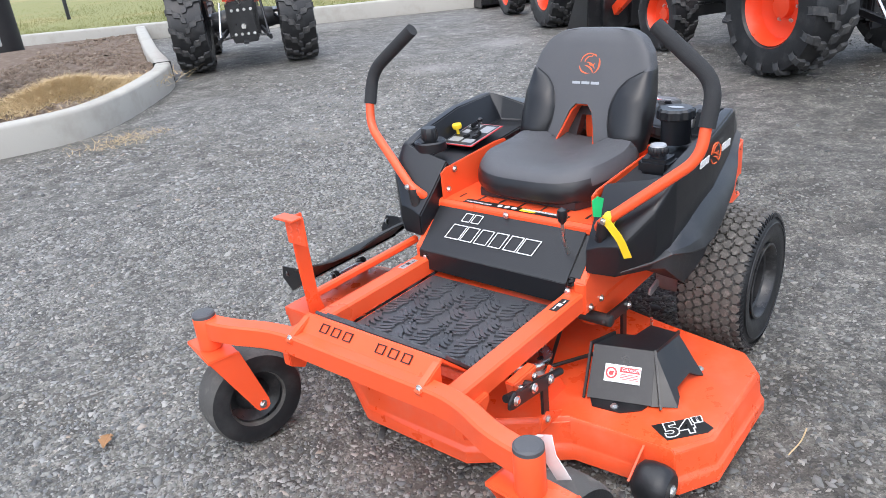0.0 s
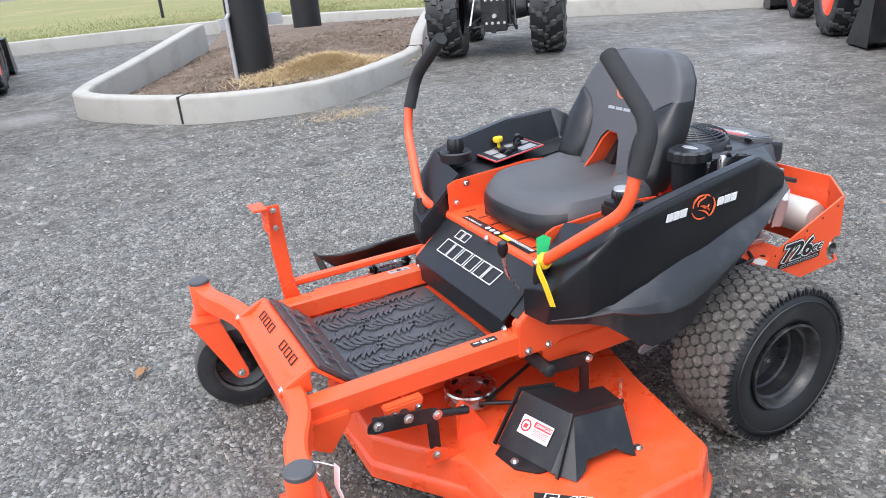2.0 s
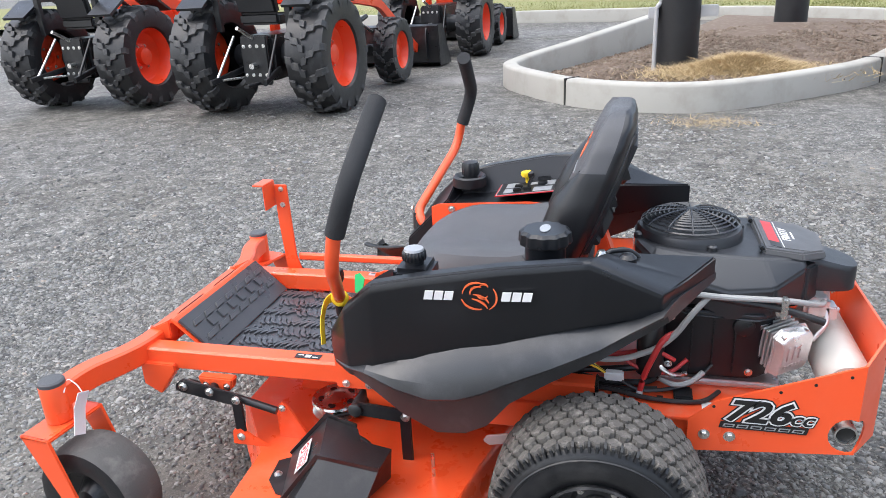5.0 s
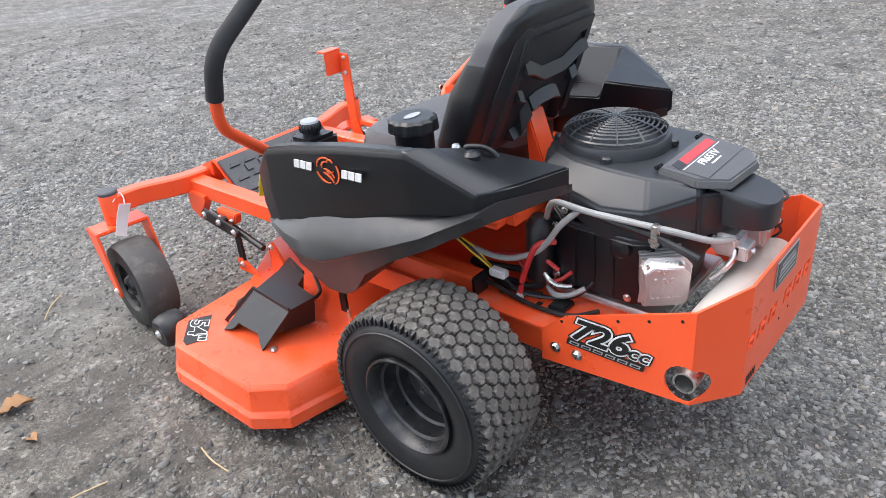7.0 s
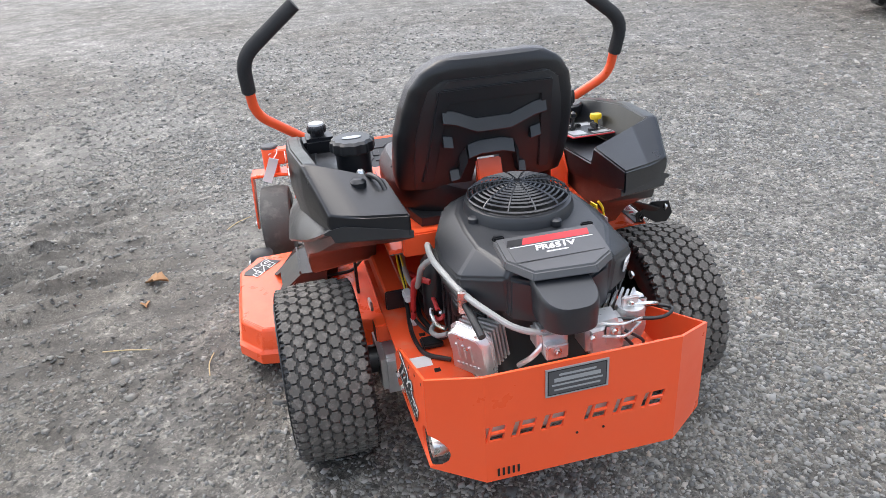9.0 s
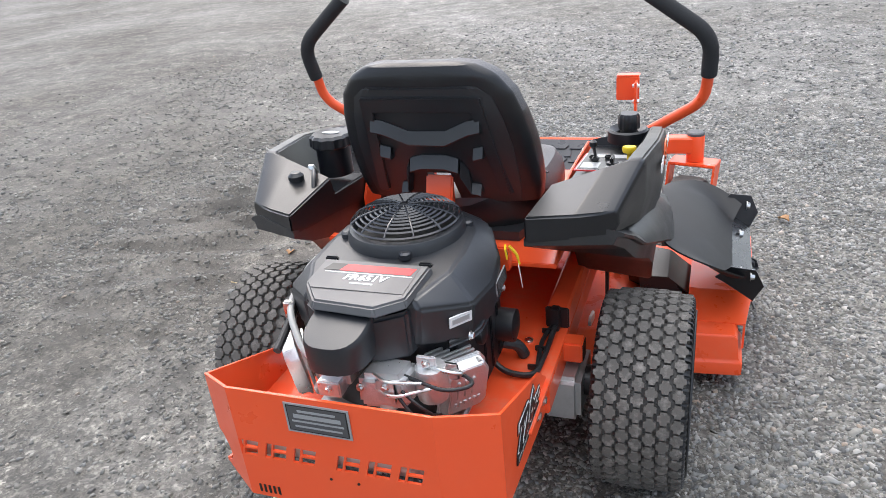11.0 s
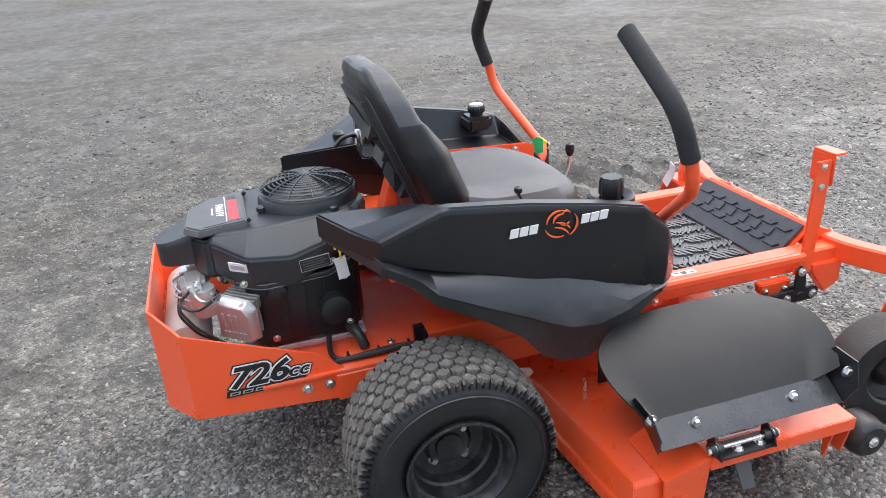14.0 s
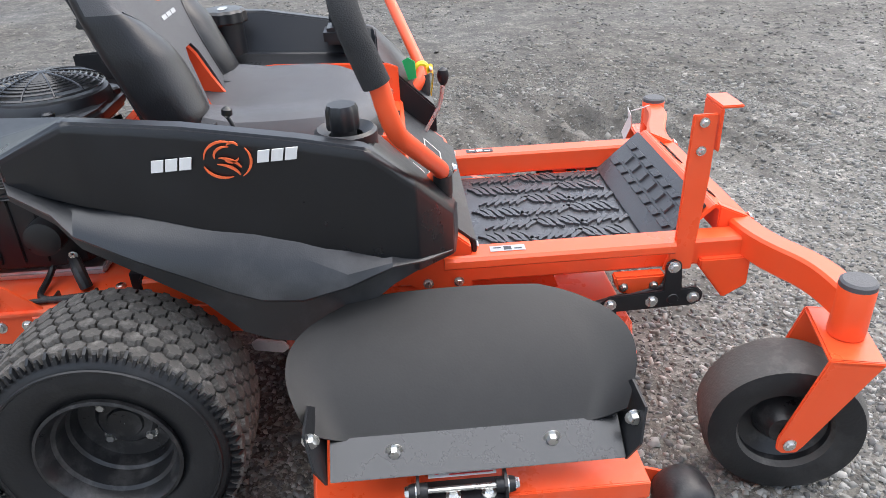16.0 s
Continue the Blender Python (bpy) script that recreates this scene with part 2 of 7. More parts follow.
def rect(w, h, lean=0.0, x=0.0, y=0.0):
    return [(x - w / 2 - lean / 2, y - h / 2), (x + w / 2 - lean / 2, y - h / 2), (x + w / 2 + lean / 2, y + h / 2), (x - w / 2 + lean / 2, y + h / 2)]


def basis(at, right, up):
    r = Vector(right).normalized()
    n = r.cross(Vector(up)).normalized()
    u = n.cross(r)
    return Matrix(((r.x, u.x, n.x, at[0]), (r.y, u.y, n.y, at[1]), (r.z, u.z, n.z, at[2]), (0, 0, 0, 1)))


def lettering(text, size, material, parent, m, lean=0.0, thick=0.0006, name="lettering", wide=1.0, fat=0.0, hollow=False):
    cu = bpy.data.curves.new("text", "FONT")
    cu.body, cu.size, cu.shear, cu.extrude, cu.align_x, cu.align_y, cu.offset = text, size, lean, thick, "CENTER", "CENTER", fat
    cu.resolution_u = 3
    tmp = new("text", cu)
    bpy.context.view_layer.update()
    me = bpy.data.meshes.new_from_object(tmp.evaluated_get(bpy.context.evaluated_depsgraph_get()))
    bpy.data.objects.remove(tmp)
    me.transform(m @ Matrix.Diagonal((wide, 1, 1, 1)))
    me.materials.clear()
    me.materials.append(material)
    ob = new(name, me)
    ob.parent = parent
    return ob


# ---- ground ----
def damp_side(m):
    """Dry and pale towards one side of the yard, damp and browner towards the other, with a ragged border."""
    co = nd(m, "ShaderNodeTexCoord")
    parts = nd(m, "ShaderNodeSeparateXYZ")
    lk(m, co.outputs["Object"], parts.inputs[0])
    ragged = noise_node(m, 0.9, 5, 0.65)
    mix = nd(m, "ShaderNodeMath")
    mix.operation = "MULTIPLY_ADD"
    mix.inputs[1].default_value = 0.16
    slant = nd(m, "ShaderNodeMath")
    slant.operation = "MULTIPLY_ADD"
    slant.inputs[1].default_value = 0.45
    lk(m, parts.outputs["Y"], slant.inputs[0])
    lk(m, parts.outputs["X"], slant.inputs[2])
    near_only = nd(m, "ShaderNodeClamp", Min=-3.0, Max=3.0)
    lk(m, slant.outputs[0], near_only.inputs[0])
    lk(m, near_only.outputs[0], mix.inputs[0])
    lk(m, ragged.outputs["Fac"], mix.inputs[2])
    return ramp(m, mix.outputs[0], [(0.3, (1.1, 1.1, 1.09)), (0.52, (0.96, 0.95, 0.925)), (0.78, (0.68, 0.66, 0.62))])


def gravel_material():
    m = mat("wet_grey_gravel", (0.2, 0.2, 0.2), 0.8)
    co = nd(m, "ShaderNodeTexCoord")

    def tex(kind, scale, detail=None, rough=0.6):
        n = nd(m, kind)
        n.inputs["Scale"].default_value = scale
        if detail is not None:
            n.inputs["Detail"].default_value, n.inputs["Roughness"].default_value = detail, rough
        lk(m, co.outputs["Object"], n.inputs["Vector"])
        return n
    chips = tex("ShaderNodeTexVoronoi", 95)
    small = tex("ShaderNodeTexVoronoi", 230)
    patch = tex("ShaderNodeTexNoise", 0.5, 5, 0.6)
    mid = tex("ShaderNodeTexNoise", 4.5, 6, 0.7)
    fine = tex("ShaderNodeTexNoise", 24, 5, 0.75)
    stone = ramp(m, chips.outputs["Color"], [(0.0, (0.035, 0.035, 0.036)), (0.4, (0.1, 0.099, 0.097)), (0.75, (0.2, 0.198, 0.193)), (1.0, (0.42, 0.415, 0.405))])
    grit = ramp(m, small.outputs["Color"], [(0.0, (0.025, 0.024, 0.022)), (0.5, (0.09, 0.086, 0.08)), (1.0, (0.26, 0.255, 0.245))])
    where = ramp(m, fine.outputs["Fac"], [(0.42, (1, 1, 1)), (0.56, (0, 0, 0))])
    col = blend(m, where, stone, grit)
    fines = ramp(m, patch.outputs["Fac"], [(0.42, (0, 0, 0)), (0.62, (0.55, 0.55, 0.55))])
    col = blend(m, fines, col, blend(m, 0.45, grit, (0.115, 0.104, 0.09)))
    clump = ramp(m, mid.outputs["Fac"], [(0.34, (0.45, 0.44, 0.42)), (0.5, (0.88, 0.88, 0.88)), (0.66, (1.4, 1.4, 1.4))])
    col = blend(m, 1.0, col, clump, "MULTIPLY")
    coarse = tex("ShaderNodeTexVoronoi", 34)
    col = blend(m, 0.8, col, ramp(m, coarse.outputs["Color"], [(0.15, (0.6, 0.6, 0.6)), (0.5, (0.95, 0.95, 0.93)), (0.85, (1.42, 1.42, 1.4))]), "MULTIPLY")
    broad = tex("ShaderNodeTexVoronoi", 13)
    col = blend(m, 0.5, col, ramp(m, broad.outputs["Color"], [(0.15, (0.65, 0.64, 0.62)), (0.5, (0.95, 0.95, 0.93)), (0.85, (1.35, 1.35, 1.32))]), "MULTIPLY")
    pale = ramp(m, tex("ShaderNodeTexNoise", 0.23, 3, 0.5).outputs["Fac"], [(0.6, (0, 0, 0)), (0.72, (0.5, 0.5, 0.5))])
    col = blend(m, pale, col, (0.2, 0.195, 0.183))
    col = blend(m, 1.0, col, (1.0, 0.985, 0.955), "MULTIPLY")
    col = blend(m, 1.0, col, damp_side(m), "MULTIPLY")
    away = nd(m, "ShaderNodeVectorMath")
    away.operation = "DISTANCE"
    away.inputs[1].default_value = (1.6, -1.3, 0.0)
    lk(m, co.outputs["Object"], away.inputs[0])
    near = nd(m, "ShaderNodeMath")
    near.operation = "MULTIPLY_ADD"
    near.inputs[1].default_value = 0.5
    lk(m, away.outputs["Value"], near.inputs[0])
    lk(m, mid.outputs["Fac"], near.inputs[2])
    for px, py, size, tone in ((-4.3, 4.1, 0.5, 0.55), (-4.5, 5.9, 0.6, 0.5), (-8.0, -2.2, 0.7, 0.5)):
        reach = nd(m, "ShaderNodeVectorMath")
        reach.operation = "DISTANCE"
        reach.inputs[1].default_value = (px, py, 0.0)
        lk(m, co.outputs["Object"], reach.inputs[0])
        rough_edge = nd(m, "ShaderNodeMath")
        rough_edge.operation = "ADD"
        lk(m, reach.outputs["Value"], rough_edge.inputs[0])
        lk(m, mid.outputs["Fac"], rough_edge.inputs[1])
        dried = ramp(m, rough_edge.outputs[0], [(size, (tone,) * 3), (min(1.0, size + 0.45), (0, 0, 0))])
        col = blend(m, dried, col, (0.3, 0.29, 0.275))
    lay = nd(m, "ShaderNodeMapping")
    lay.inputs["Rotation"].default_value = (0, 0, radians(-13))
    lay.inputs["Scale"].default_value = (0.9, 6.0, 1.0)
    lk(m, co.outputs["Object"], lay.inputs["Vector"])
    band = nd(m, "ShaderNodeTexNoise", Scale=1.6, Detail=3.0, Roughness=0.55)
    lk(m, lay.outputs[0], band.inputs["Vector"])
    tracks = ramp(m, band.outputs["Fac"], [(0.42, (0.5, 0.48, 0.45)), (0.52, (1.0, 0.99, 0.97)), (0.66, (1.12, 1.1, 1.06))])
    churned = ramp(m, near.outputs[0], [(0.6, (0.65, 0.65, 0.65)), (1.0, (0, 0, 0))])
    col = blend(m, churned, col, blend(m, 0.6, grit, (0.1, 0.088, 0.072)))
    trodden = ramp(m, near.outputs[0], [(0.75, (0.9, 0.9, 0.9)), (1.0, (0.12, 0.12, 0.12))])
    col = blend(m, trodden, col, tracks, "MULTIPLY")
    lk(m, col, base_in(m))
    gap = nd(m, "ShaderNodeMath")
    gap.operation = "ADD"
    lk(m, chips.outputs["Distance"], gap.inputs[0])
    lk(m, small.outputs["Distance"], gap.inputs[1])
    bump(m, gap.outputs[0], -1.0, 0.009)
    lk(m, ramp(m, patch.outputs["Fac"], [(0.35, (0.6,) * 3), (0.65, (0.85,) * 3)]), rough_in(m))
    return m


GRAVEL = gravel_material()


def ground_height(x, y):
    d = math.hypot(x + 0.1, y + 0.4)
    k = min(1.0, max(0.0, (d - 1.6) / 3.0))
    f = min(1.0, max(0.0, (70 - d) / 40))
    w = math.exp(-((x - 1.55) / 0.5) ** 2 - ((y + 1.4) / 0.85) ** 2)
    rut = w * 0.11 * (0.5 - abs(2.4 * noise.noise(((x * 0.97 + y * 0.23) * 1.1, (y * 0.97 - x * 0.23) * 5.5, 5.0))))
    return rut + f * (0.005 * noise.noise((x * 7, y * 7, 1.7)) + 0.004 * noise.noise((x * 2.1, y * 2.1, 0.3)) + k * 0.016 * noise.noise((x * 0.6, y * 0.6, 4.0))) - 0.004


def build_ground():
    near = [-7 + i * 0.25 for i in range(14)] + [i * 0.045 for i in range(-77, 78)] + [3.75 + i * 0.25 for i in range(14)]
    far = [8.2, 10, 13, 17, 22, 30, 45, 70, 110, 200, 400, 900]
    axis = [-v for v in far[::-1]] + near + far
    b = bmesh.new()
    rows = [[b.verts.new((x - 0.5, y, ground_height(x - 0.5, y))) for x in axis] for y in axis]
    for r, q in zip(rows, rows[1:]):
        for i in range(len(axis) - 1):
            b.faces.new((r[i], r[i + 1], q[i + 1], q[i]))
    ob = finish("ground", b, GRAVEL, None, "", 60)
    return tagged(ob, "grey crushed gravel yard with damp darker patches", "gravel ground", "", "structure")


build_ground()

# ---- planted island with its concrete kerb ----
CONCRETE = worn("pale_concrete", (0.39, 0.378, 0.34), 0.88, (0.2, 0.18, 0.14), 0.45, 2.2, 60, 0.35)
SOIL = worn("brown_soil", (0.13, 0.092, 0.066), 0.95, (0.32, 0.27, 0.21), 0.65, 9.0, 40, 1.0)
STRAW = worn("dry_straw", (0.5, 0.38, 0.21), 0.85, (0.3, 0.21, 0.11), 0.5, 12, 90, 0.2)
LAWN = worn("pale_lawn", (0.2, 0.2, 0.07), 0.95, (0.36, 0.28, 0.14), 0.9, 0.25, 30, 0.8)
POLE = worn("black_wrapped_pole", (0.008, 0.008, 0.009), 0.55, (0.06, 0.06, 0.06), 0.2, 5, 50, 0.3)
PVC = worn("grey_conduit", (0.42, 0.42, 0.42), 0.5, (0.3, 0.3, 0.3), 0.2, 8, 100, 0.05)


def smooth_line(points, steps=8):
    p = [Vector((x, y, 0)) for x, y in points]
    res = []
    for i in range(len(p) - 1):
        a, b, c, d = p[max(i - 1, 0)], p[i], p[i + 1], p[min(i + 2, len(p) - 1)]
        for k in range(steps):
            t = k / steps
            res.append(0.5 * (2 * b + (c - a) * t + (2 * a - 5 * b + 4 * c - d) * t * t + (3 * b - a - 3 * c + d) * t ** 3))
    return res + [p[-1]]


KERB = smooth_line([(-11.75, 0.5), (-10.2, -0.33), (-9.0, -0.98), (-8.25, -1.42), (-7.75, -1.6), (-7.25, -1.5), (-6.75, -1.22), (-6.06, -0.67), (-5.69, -0.05), (-5.6, 0.6), (-5.86, 1.18), (-6.55, 2.0), (-7.36, 2.69), (-9.2, 3.62), (-13.0, 5.65)])
BACK = smooth_line([(-20.0, -14.0), (-18.6, -6.0), (-18.0, -2.0), (-17.2, 1.75), (-15.6, 3.9), (-13.0, 5.65), (-10.1, 7.75), (-8.2, 9.25), (-3.0, 13.0), (6.0, 19.0)])


def kerb(name, line, height, label):
    """A cast kerb whose outer foot runs along the line; height may be a function of the place."""
    tops = [height(p) if callable(height) else height for p in line]
    rings = []
    for i, p in enumerate(line):
        d = (line[min(i + 1, len(line) - 1)] - line[max(i - 1, 0)]).normalized()
        out = Vector((d.y, -d.x, 0))
        h = tops[i]
        rings.append([p + out * a + Vector((0, 0, z)) for a, z in ((-0.2, -0.05), (0.0, -0.05), (-0.004, h - 0.035), (-0.012, h - 0.012), (-0.032, h), (-0.168, h), (-0.188, h - 0.012), (-0.196, h - 0.035))])
    ob = finish(name, loft(rings), CONCRETE, None, "", 40)
    return tagged(ob, label, "kerb", "", "structure")


def island_height(p):
    """Low round the front, rising to a small retaining wall along one side."""
    return 0.27 + 0.33 * min(1.0, max(0.0, (-7.9 - p.x) / 3.7)) * (1.0 if p.y < 0.8 else 0.0)


kerb("kerb_island", KERB, island_height, "pale cast concrete kerb round the planted island")
kerb("kerb_field", BACK, 0.3, "pale concrete kerb along the edge of the field")
joints = bmesh.new()
JOINT = worn("dark_joint", (0.03, 0.028, 0.025), 0.9, (0.1, 0.1, 0.1), 0.2, 20, 100, 0.2)
for (jx, jy), turn in (((-6.06, -0.67), 229.5), ((-7.36, 2.69), -30)):
    box(-0.011, 0.011, -0.206, 0.006, 0.0, 0.276, 0, None, joints)
    sel = [v for v in joints.verts if not v.tag]
    m4 = pose(jx, jy, 0, 0, 0, turn)
    for v in sel:
        v.co = m4 @ v.co
        v.tag = True
tagged(finish("kerb_joints", joints, JOINT), "dark open joints across the concrete kerb", "joint", "", "structure")


def bed_base(y):
    return 0.012 + 0.11 * min(1.0, max(0.0, (y + 0.6) / 1.6))


BED = [Vector((-17.0, 2.0, 0)), Vector((-14.0, 1.2, 0))] + KERB


def bed():
    b = bmesh.new()
    mid = Vector((-10.6, 2.0, 0))
    rings = []
    for f in (0.985, 0.93, 0.8, 0.6, 0.4, 0.2, 0.05, 0.002):
        row = []
        for p in BED:
            q = mid.lerp(p, f)
            h = bed_base(q.y) + (1 - f) * (2.0 * bed_base(q.y) + 0.04) + (0.05 * noise.noise((q.x * 1.3, q.y * 1.3, 2)) + 0.02 * noise.noise((q.x * 5, q.y * 5, 1)) if f < 0.95 else 0)
            row.append((q.x, q.y, h))
        rings.append(row)
    return tagged(finish("soil_bed", loft(rings, False, True, b), SOIL, None, "", 60), "bare brown soil with small clods in the island", "soil", "", "structure")


bed()


def lawn():
    b = bmesh.new()
    line = [BACK[0] + Vector((-1.5, -60, 0))] + BACK + [BACK[-1] + Vector((60, 40, 0))]
    away = Vector((-0.75, 0.66, 0))
    rings = []
    for d in (0.08, 1.0, 3.0, 8, 20, 60, 200, 700):
        rings.append([tuple(p + away * d + Vector((0, 0, 0.2 + 0.05 * noise.noise((p.x * 0.4, p.y * 0.4, d))))) for p in line])
    return tagged(finish("lawn", loft(rings, False, False, b), LAWN, None, "", 60), "mown yellow-green grass field beyond the kerb", "grass", "", "structure")


lawn()


def blades(name, count, spread, h, material, label, category, lean=0.5, width=0.006, seed=3):
    rng = np.random.default_rng(seed)
    xs, ys = spread(rng, count)
    a = rng.uniform(0, 2 * np.pi, count)
    ln = rng.uniform(0.4, 1.0, count) * h[0]
    base = h[1](xs, ys)
    dx, dy = np.cos(a), np.sin(a)
    lx, ly = rng.normal(0, lean, count) * ln, rng.normal(0, lean, count) * ln
    co = np.empty((count, 3, 3))
    co[:, 0] = np.stack([xs - dx * width, ys - dy * width, base], 1)
    co[:, 1] = np.stack([xs + dx * width, ys + dy * width, base], 1)
    co[:, 2] = np.stack([xs + lx, ys + ly, base + ln], 1)
    me = bpy.data.meshes.new(name)
    me.from_pydata(co.reshape(-1, 3).tolist(), [], np.arange(count * 3).reshape(-1, 3).tolist())
    me.materials.append(material)
    return tagged(new(name, me), label, category, "", "stuff")


def lawn_spread(rng, n):
    i = rng.integers(0, len(BACK) - 1, n)
    p = np.array([tuple(q) for q in BACK])
    t, d = rng.uniform(0, 1, n)[:, None], rng.exponential(4.0, n) + 0.15
    q = p[i] * (1 - t) + p[i + 1] * t
    return q[:, 0] - 0.75 * d, q[:, 1] + 0.66 * d


GRASS = worn("grass_blades", (0.15, 0.165, 0.045), 0.85, (0.32, 0.25, 0.11), 0.9, 0.5, 30, 0.1)
blades("lawn_grass", 60000, lawn_spread, (0.1, lambda x, y: 0.17 + 0 * x), GRASS, "short yellowing grass of the field", "grass", 0.4, 0.008)
HEAP = (-7.05, 1.2)


def straw_spread(rng, n):
    return HEAP[0] + np.clip(rng.normal(0, 0.26, n), -0.7, 0.75), HEAP[1] + rng.normal(0, 0.42, n)


def straw_height(x, y):
    return 0.16 + 0.17 * np.exp(-((x - HEAP[0]) / 0.35) ** 2 - ((y - HEAP[1]) / 0.5) ** 2)


blades("straw_clump", 9000, straw_spread, (0.09, straw_height), STRAW, "flattened clump of dry tan straw on the soil", "dry grass", 1.6, 0.006, 5)


def litter_spread(rng, n):
    return -5.05 + rng.normal(0, 0.13, n), 0.72 + rng.normal(0, 0.2, n)


blades("straw_litter", 260, litter_spread, (0.05, lambda x, y: 0.006 + 0 * x), STRAW, "few dry tan straws scattered on gravel", "dry grass", 2.2, 0.004, 9)


def pole(at, r, label):
    p = thing("sign_pole", (*at, 0.12), label, "pole", "poles on the island")
    part("shaft", lathe([(r * 1.03, 0), (r, 0.3), (r * 0.98, 6.0), (0.01, 6.0)], 28), POLE, p)
    part("base_collar", lathe([(r * 1.12, 0), (r * 1.1, 0.06), (r * 1.01, 0.08)], 28), SOIL, p, "soil heaped round the foot")
    return p


first = pole((-7.75, 0.53), 0.245, "thick black wrapped pole with grey conduit and boxes")
part("conduit", tube([(0.14, -0.27, 0.0), (0.14, -0.27, 0.75), (0.1, -0.22, 0.8), (0.1, -0.22, 2.5)], 0.025), PVC, first, "grey plastic conduit")
part("junction_box", box(0.02, 0.14, -0.36, -0.24, 0.62, 0.75, 0.008), PVC, first, "grey junction box")
part("outlet_box", box(-0.06, 0.05, 0.24, 0.44, 0.62, 0.75, 0.008), PVC, first, "grey outlet box")
pole((-11.6, 2.46), 0.25, "thick plain black wrapped pole standing in soil")
for k, (fx, fy) in enumerate(((-23.5, 1.5), (-19.5, 7.2), (-15.0, 10.6), (-10.5, 13.5), (-27.0, -6.0))):
    post = thing("fence_post", (fx, fy, 0.15), "thin dark steel fence post standing in the field", "fence post", "field fence")
    part("stake", lathe([(0.05, 0), (0.05, 1.25), (0.035, 1.28), (0.002, 1.28)], 10), STEEL_BLACK, post)


# ---- the zero-turn mower: x to its left, y to its back ----
mower = thing("zero_turn_mower", (-0.01, 0, 0), "orange and black ride-on zero-turn mower parked on gravel", "lawn mower")


def mirrored(points, s):
    return [(s * x, y, z) for x, y, z in points]


# chassis
for s in (1, -1):
    part("frame_rail", bar(mirrored([(0.287, -1.30, 0.41), (0.287, -0.02, 0.41)], s), 0.058, 0.062, None, 0), ORANGE, mower)
    part("rear_rail", bar(mirrored([(0.288, -0.62, 0.336), (0.288, 0.22, 0.336)], s), 0.052, 0.08, None, 0), ORANGE, mower)
    part("rail_bracket", prism([(-0.70, 0.372), (-0.70, 0.47), (-0.62, 0.54), (-0.55, 0.54), (-0.55, 0.40), (-0.585, 0.372)], s * 0.285, s * 0.321, "x", 0.003), ORANGE, mower)
    for y in (-0.672, -0.607):
        bolt_at(mower, (s * 0.322, y, 0.388), "x" if s > 0 else "-x", 0.009)
    for y, z in ((-0.69, 0.446),):
        bolt_at(mower, (s * 0.27, y - 0.022, z), "-y", 0.009)
axle = part("front_axle", bar([(-0.57, -1.375, 0.425), (-0.47, -1.365, 0.43), (-0.32, -1.30, 0.425), (0.32, -1.30, 0.425), (0.47, -1.365, 0.43), (0.57, -1.375, 0.425)], 0.052, 0.066, None, 0.09), ORANGE, mower, "orange square-tube front axle with swept arms")
for s in (1, -1):
    hub = part("caster_post", lathe([(0.033, 0.36), (0.034, 0.365), (0.034, 0.462), (0.032, 0.466)], 24, "z", (s * 0.568, -1.38, 0)), ORANGE, mower)
    part("post_cap", lathe([(0.0335, 0.464), (0.033, 0.473), (0.028, 0.477), (0.002, 0.478)], 24, "z", (s * 0.568, -1.38, 0)), CAP_GREY, hub, "dark grey plastic cap")
    part("gusset", prism([(-1.30, 0.40), (-1.30, 0.33), (-1.25, 0.30), (-1.19, 0.38), (-1.19, 0.40)], s * 0.30, s * 0.33, "x", 0.003), ORANGE, mower)


def caster(s, turn):
    """A front wheel in its fork, turned a little on its post."""
    m4 = pose(s * 0.568, -1.38, 0, 0, 0, turn)
    prof = [(0.086, -0.045), (0.092, -0.058), (0.12, -0.064), (0.146, -0.058), (0.155, -0.04), (0.157, 0.0), (0.155, 0.04), (0.146, 0.058), (0.12, 0.064), (0.092, 0.058), (0.086, 0.045)]
    centre = (0, 0.085, 0.155)
    tyre = lathe(prof, 48, "x", centre, None, False, False)
    rim = lathe([(0.09, -0.052), (0.086, -0.03), (0.055, -0.012), (0.03, -0.055), (0.012, -0.06), (0.012, 0.06), (0.03, 0.055), (0.055, 0.012), (0.086, 0.03), (0.09, 0.052)], 28, "x", centre, None, False, False)
    fork = bmesh.new()
    box(-0.092, 0.092, -0.045, 0.05, 0.346, 0.358, 0.004, None, fork)
    for k in (1, -1):
        leg = [(-0.045, 0.358), (0.05, 0.358), (0.108, 0.165), (0.108, 0.14), (0.095, 0.13), (0.07, 0.135), (0.06, 0.15)]
        prism(leg, k * 0.084, k * 0.092, "x", 0.002, fork)
    for b in (tyre, rim, fork):
        bmesh.ops.transform(b, matrix=m4, verts=b.verts)
    w = part("caster_wheel", tyre, CASTER, mower, "dusty smooth grey-black caster tyre")
    w.data.materials.append(RUBBER)
    side = m4.to_3x3() @ Vector((1, 0, 0))
    for face in w.data.polygons:
        if abs(face.normal.dot(side)) > 0.6:
            face.material_index = 1
    part("rim", rim, RIM_BLACK, w, "black steel rim")
    f = part("caster_fork", fork, ORANGE, mower)
    for k in (1, -1):
        p = m4 @ Vector((k * 0.093, 0.085, 0.155))
        bolt_at(f, p, "x" if k > 0 else "-x", 0.011)


caster(1, -6)
caster(-1, -14)

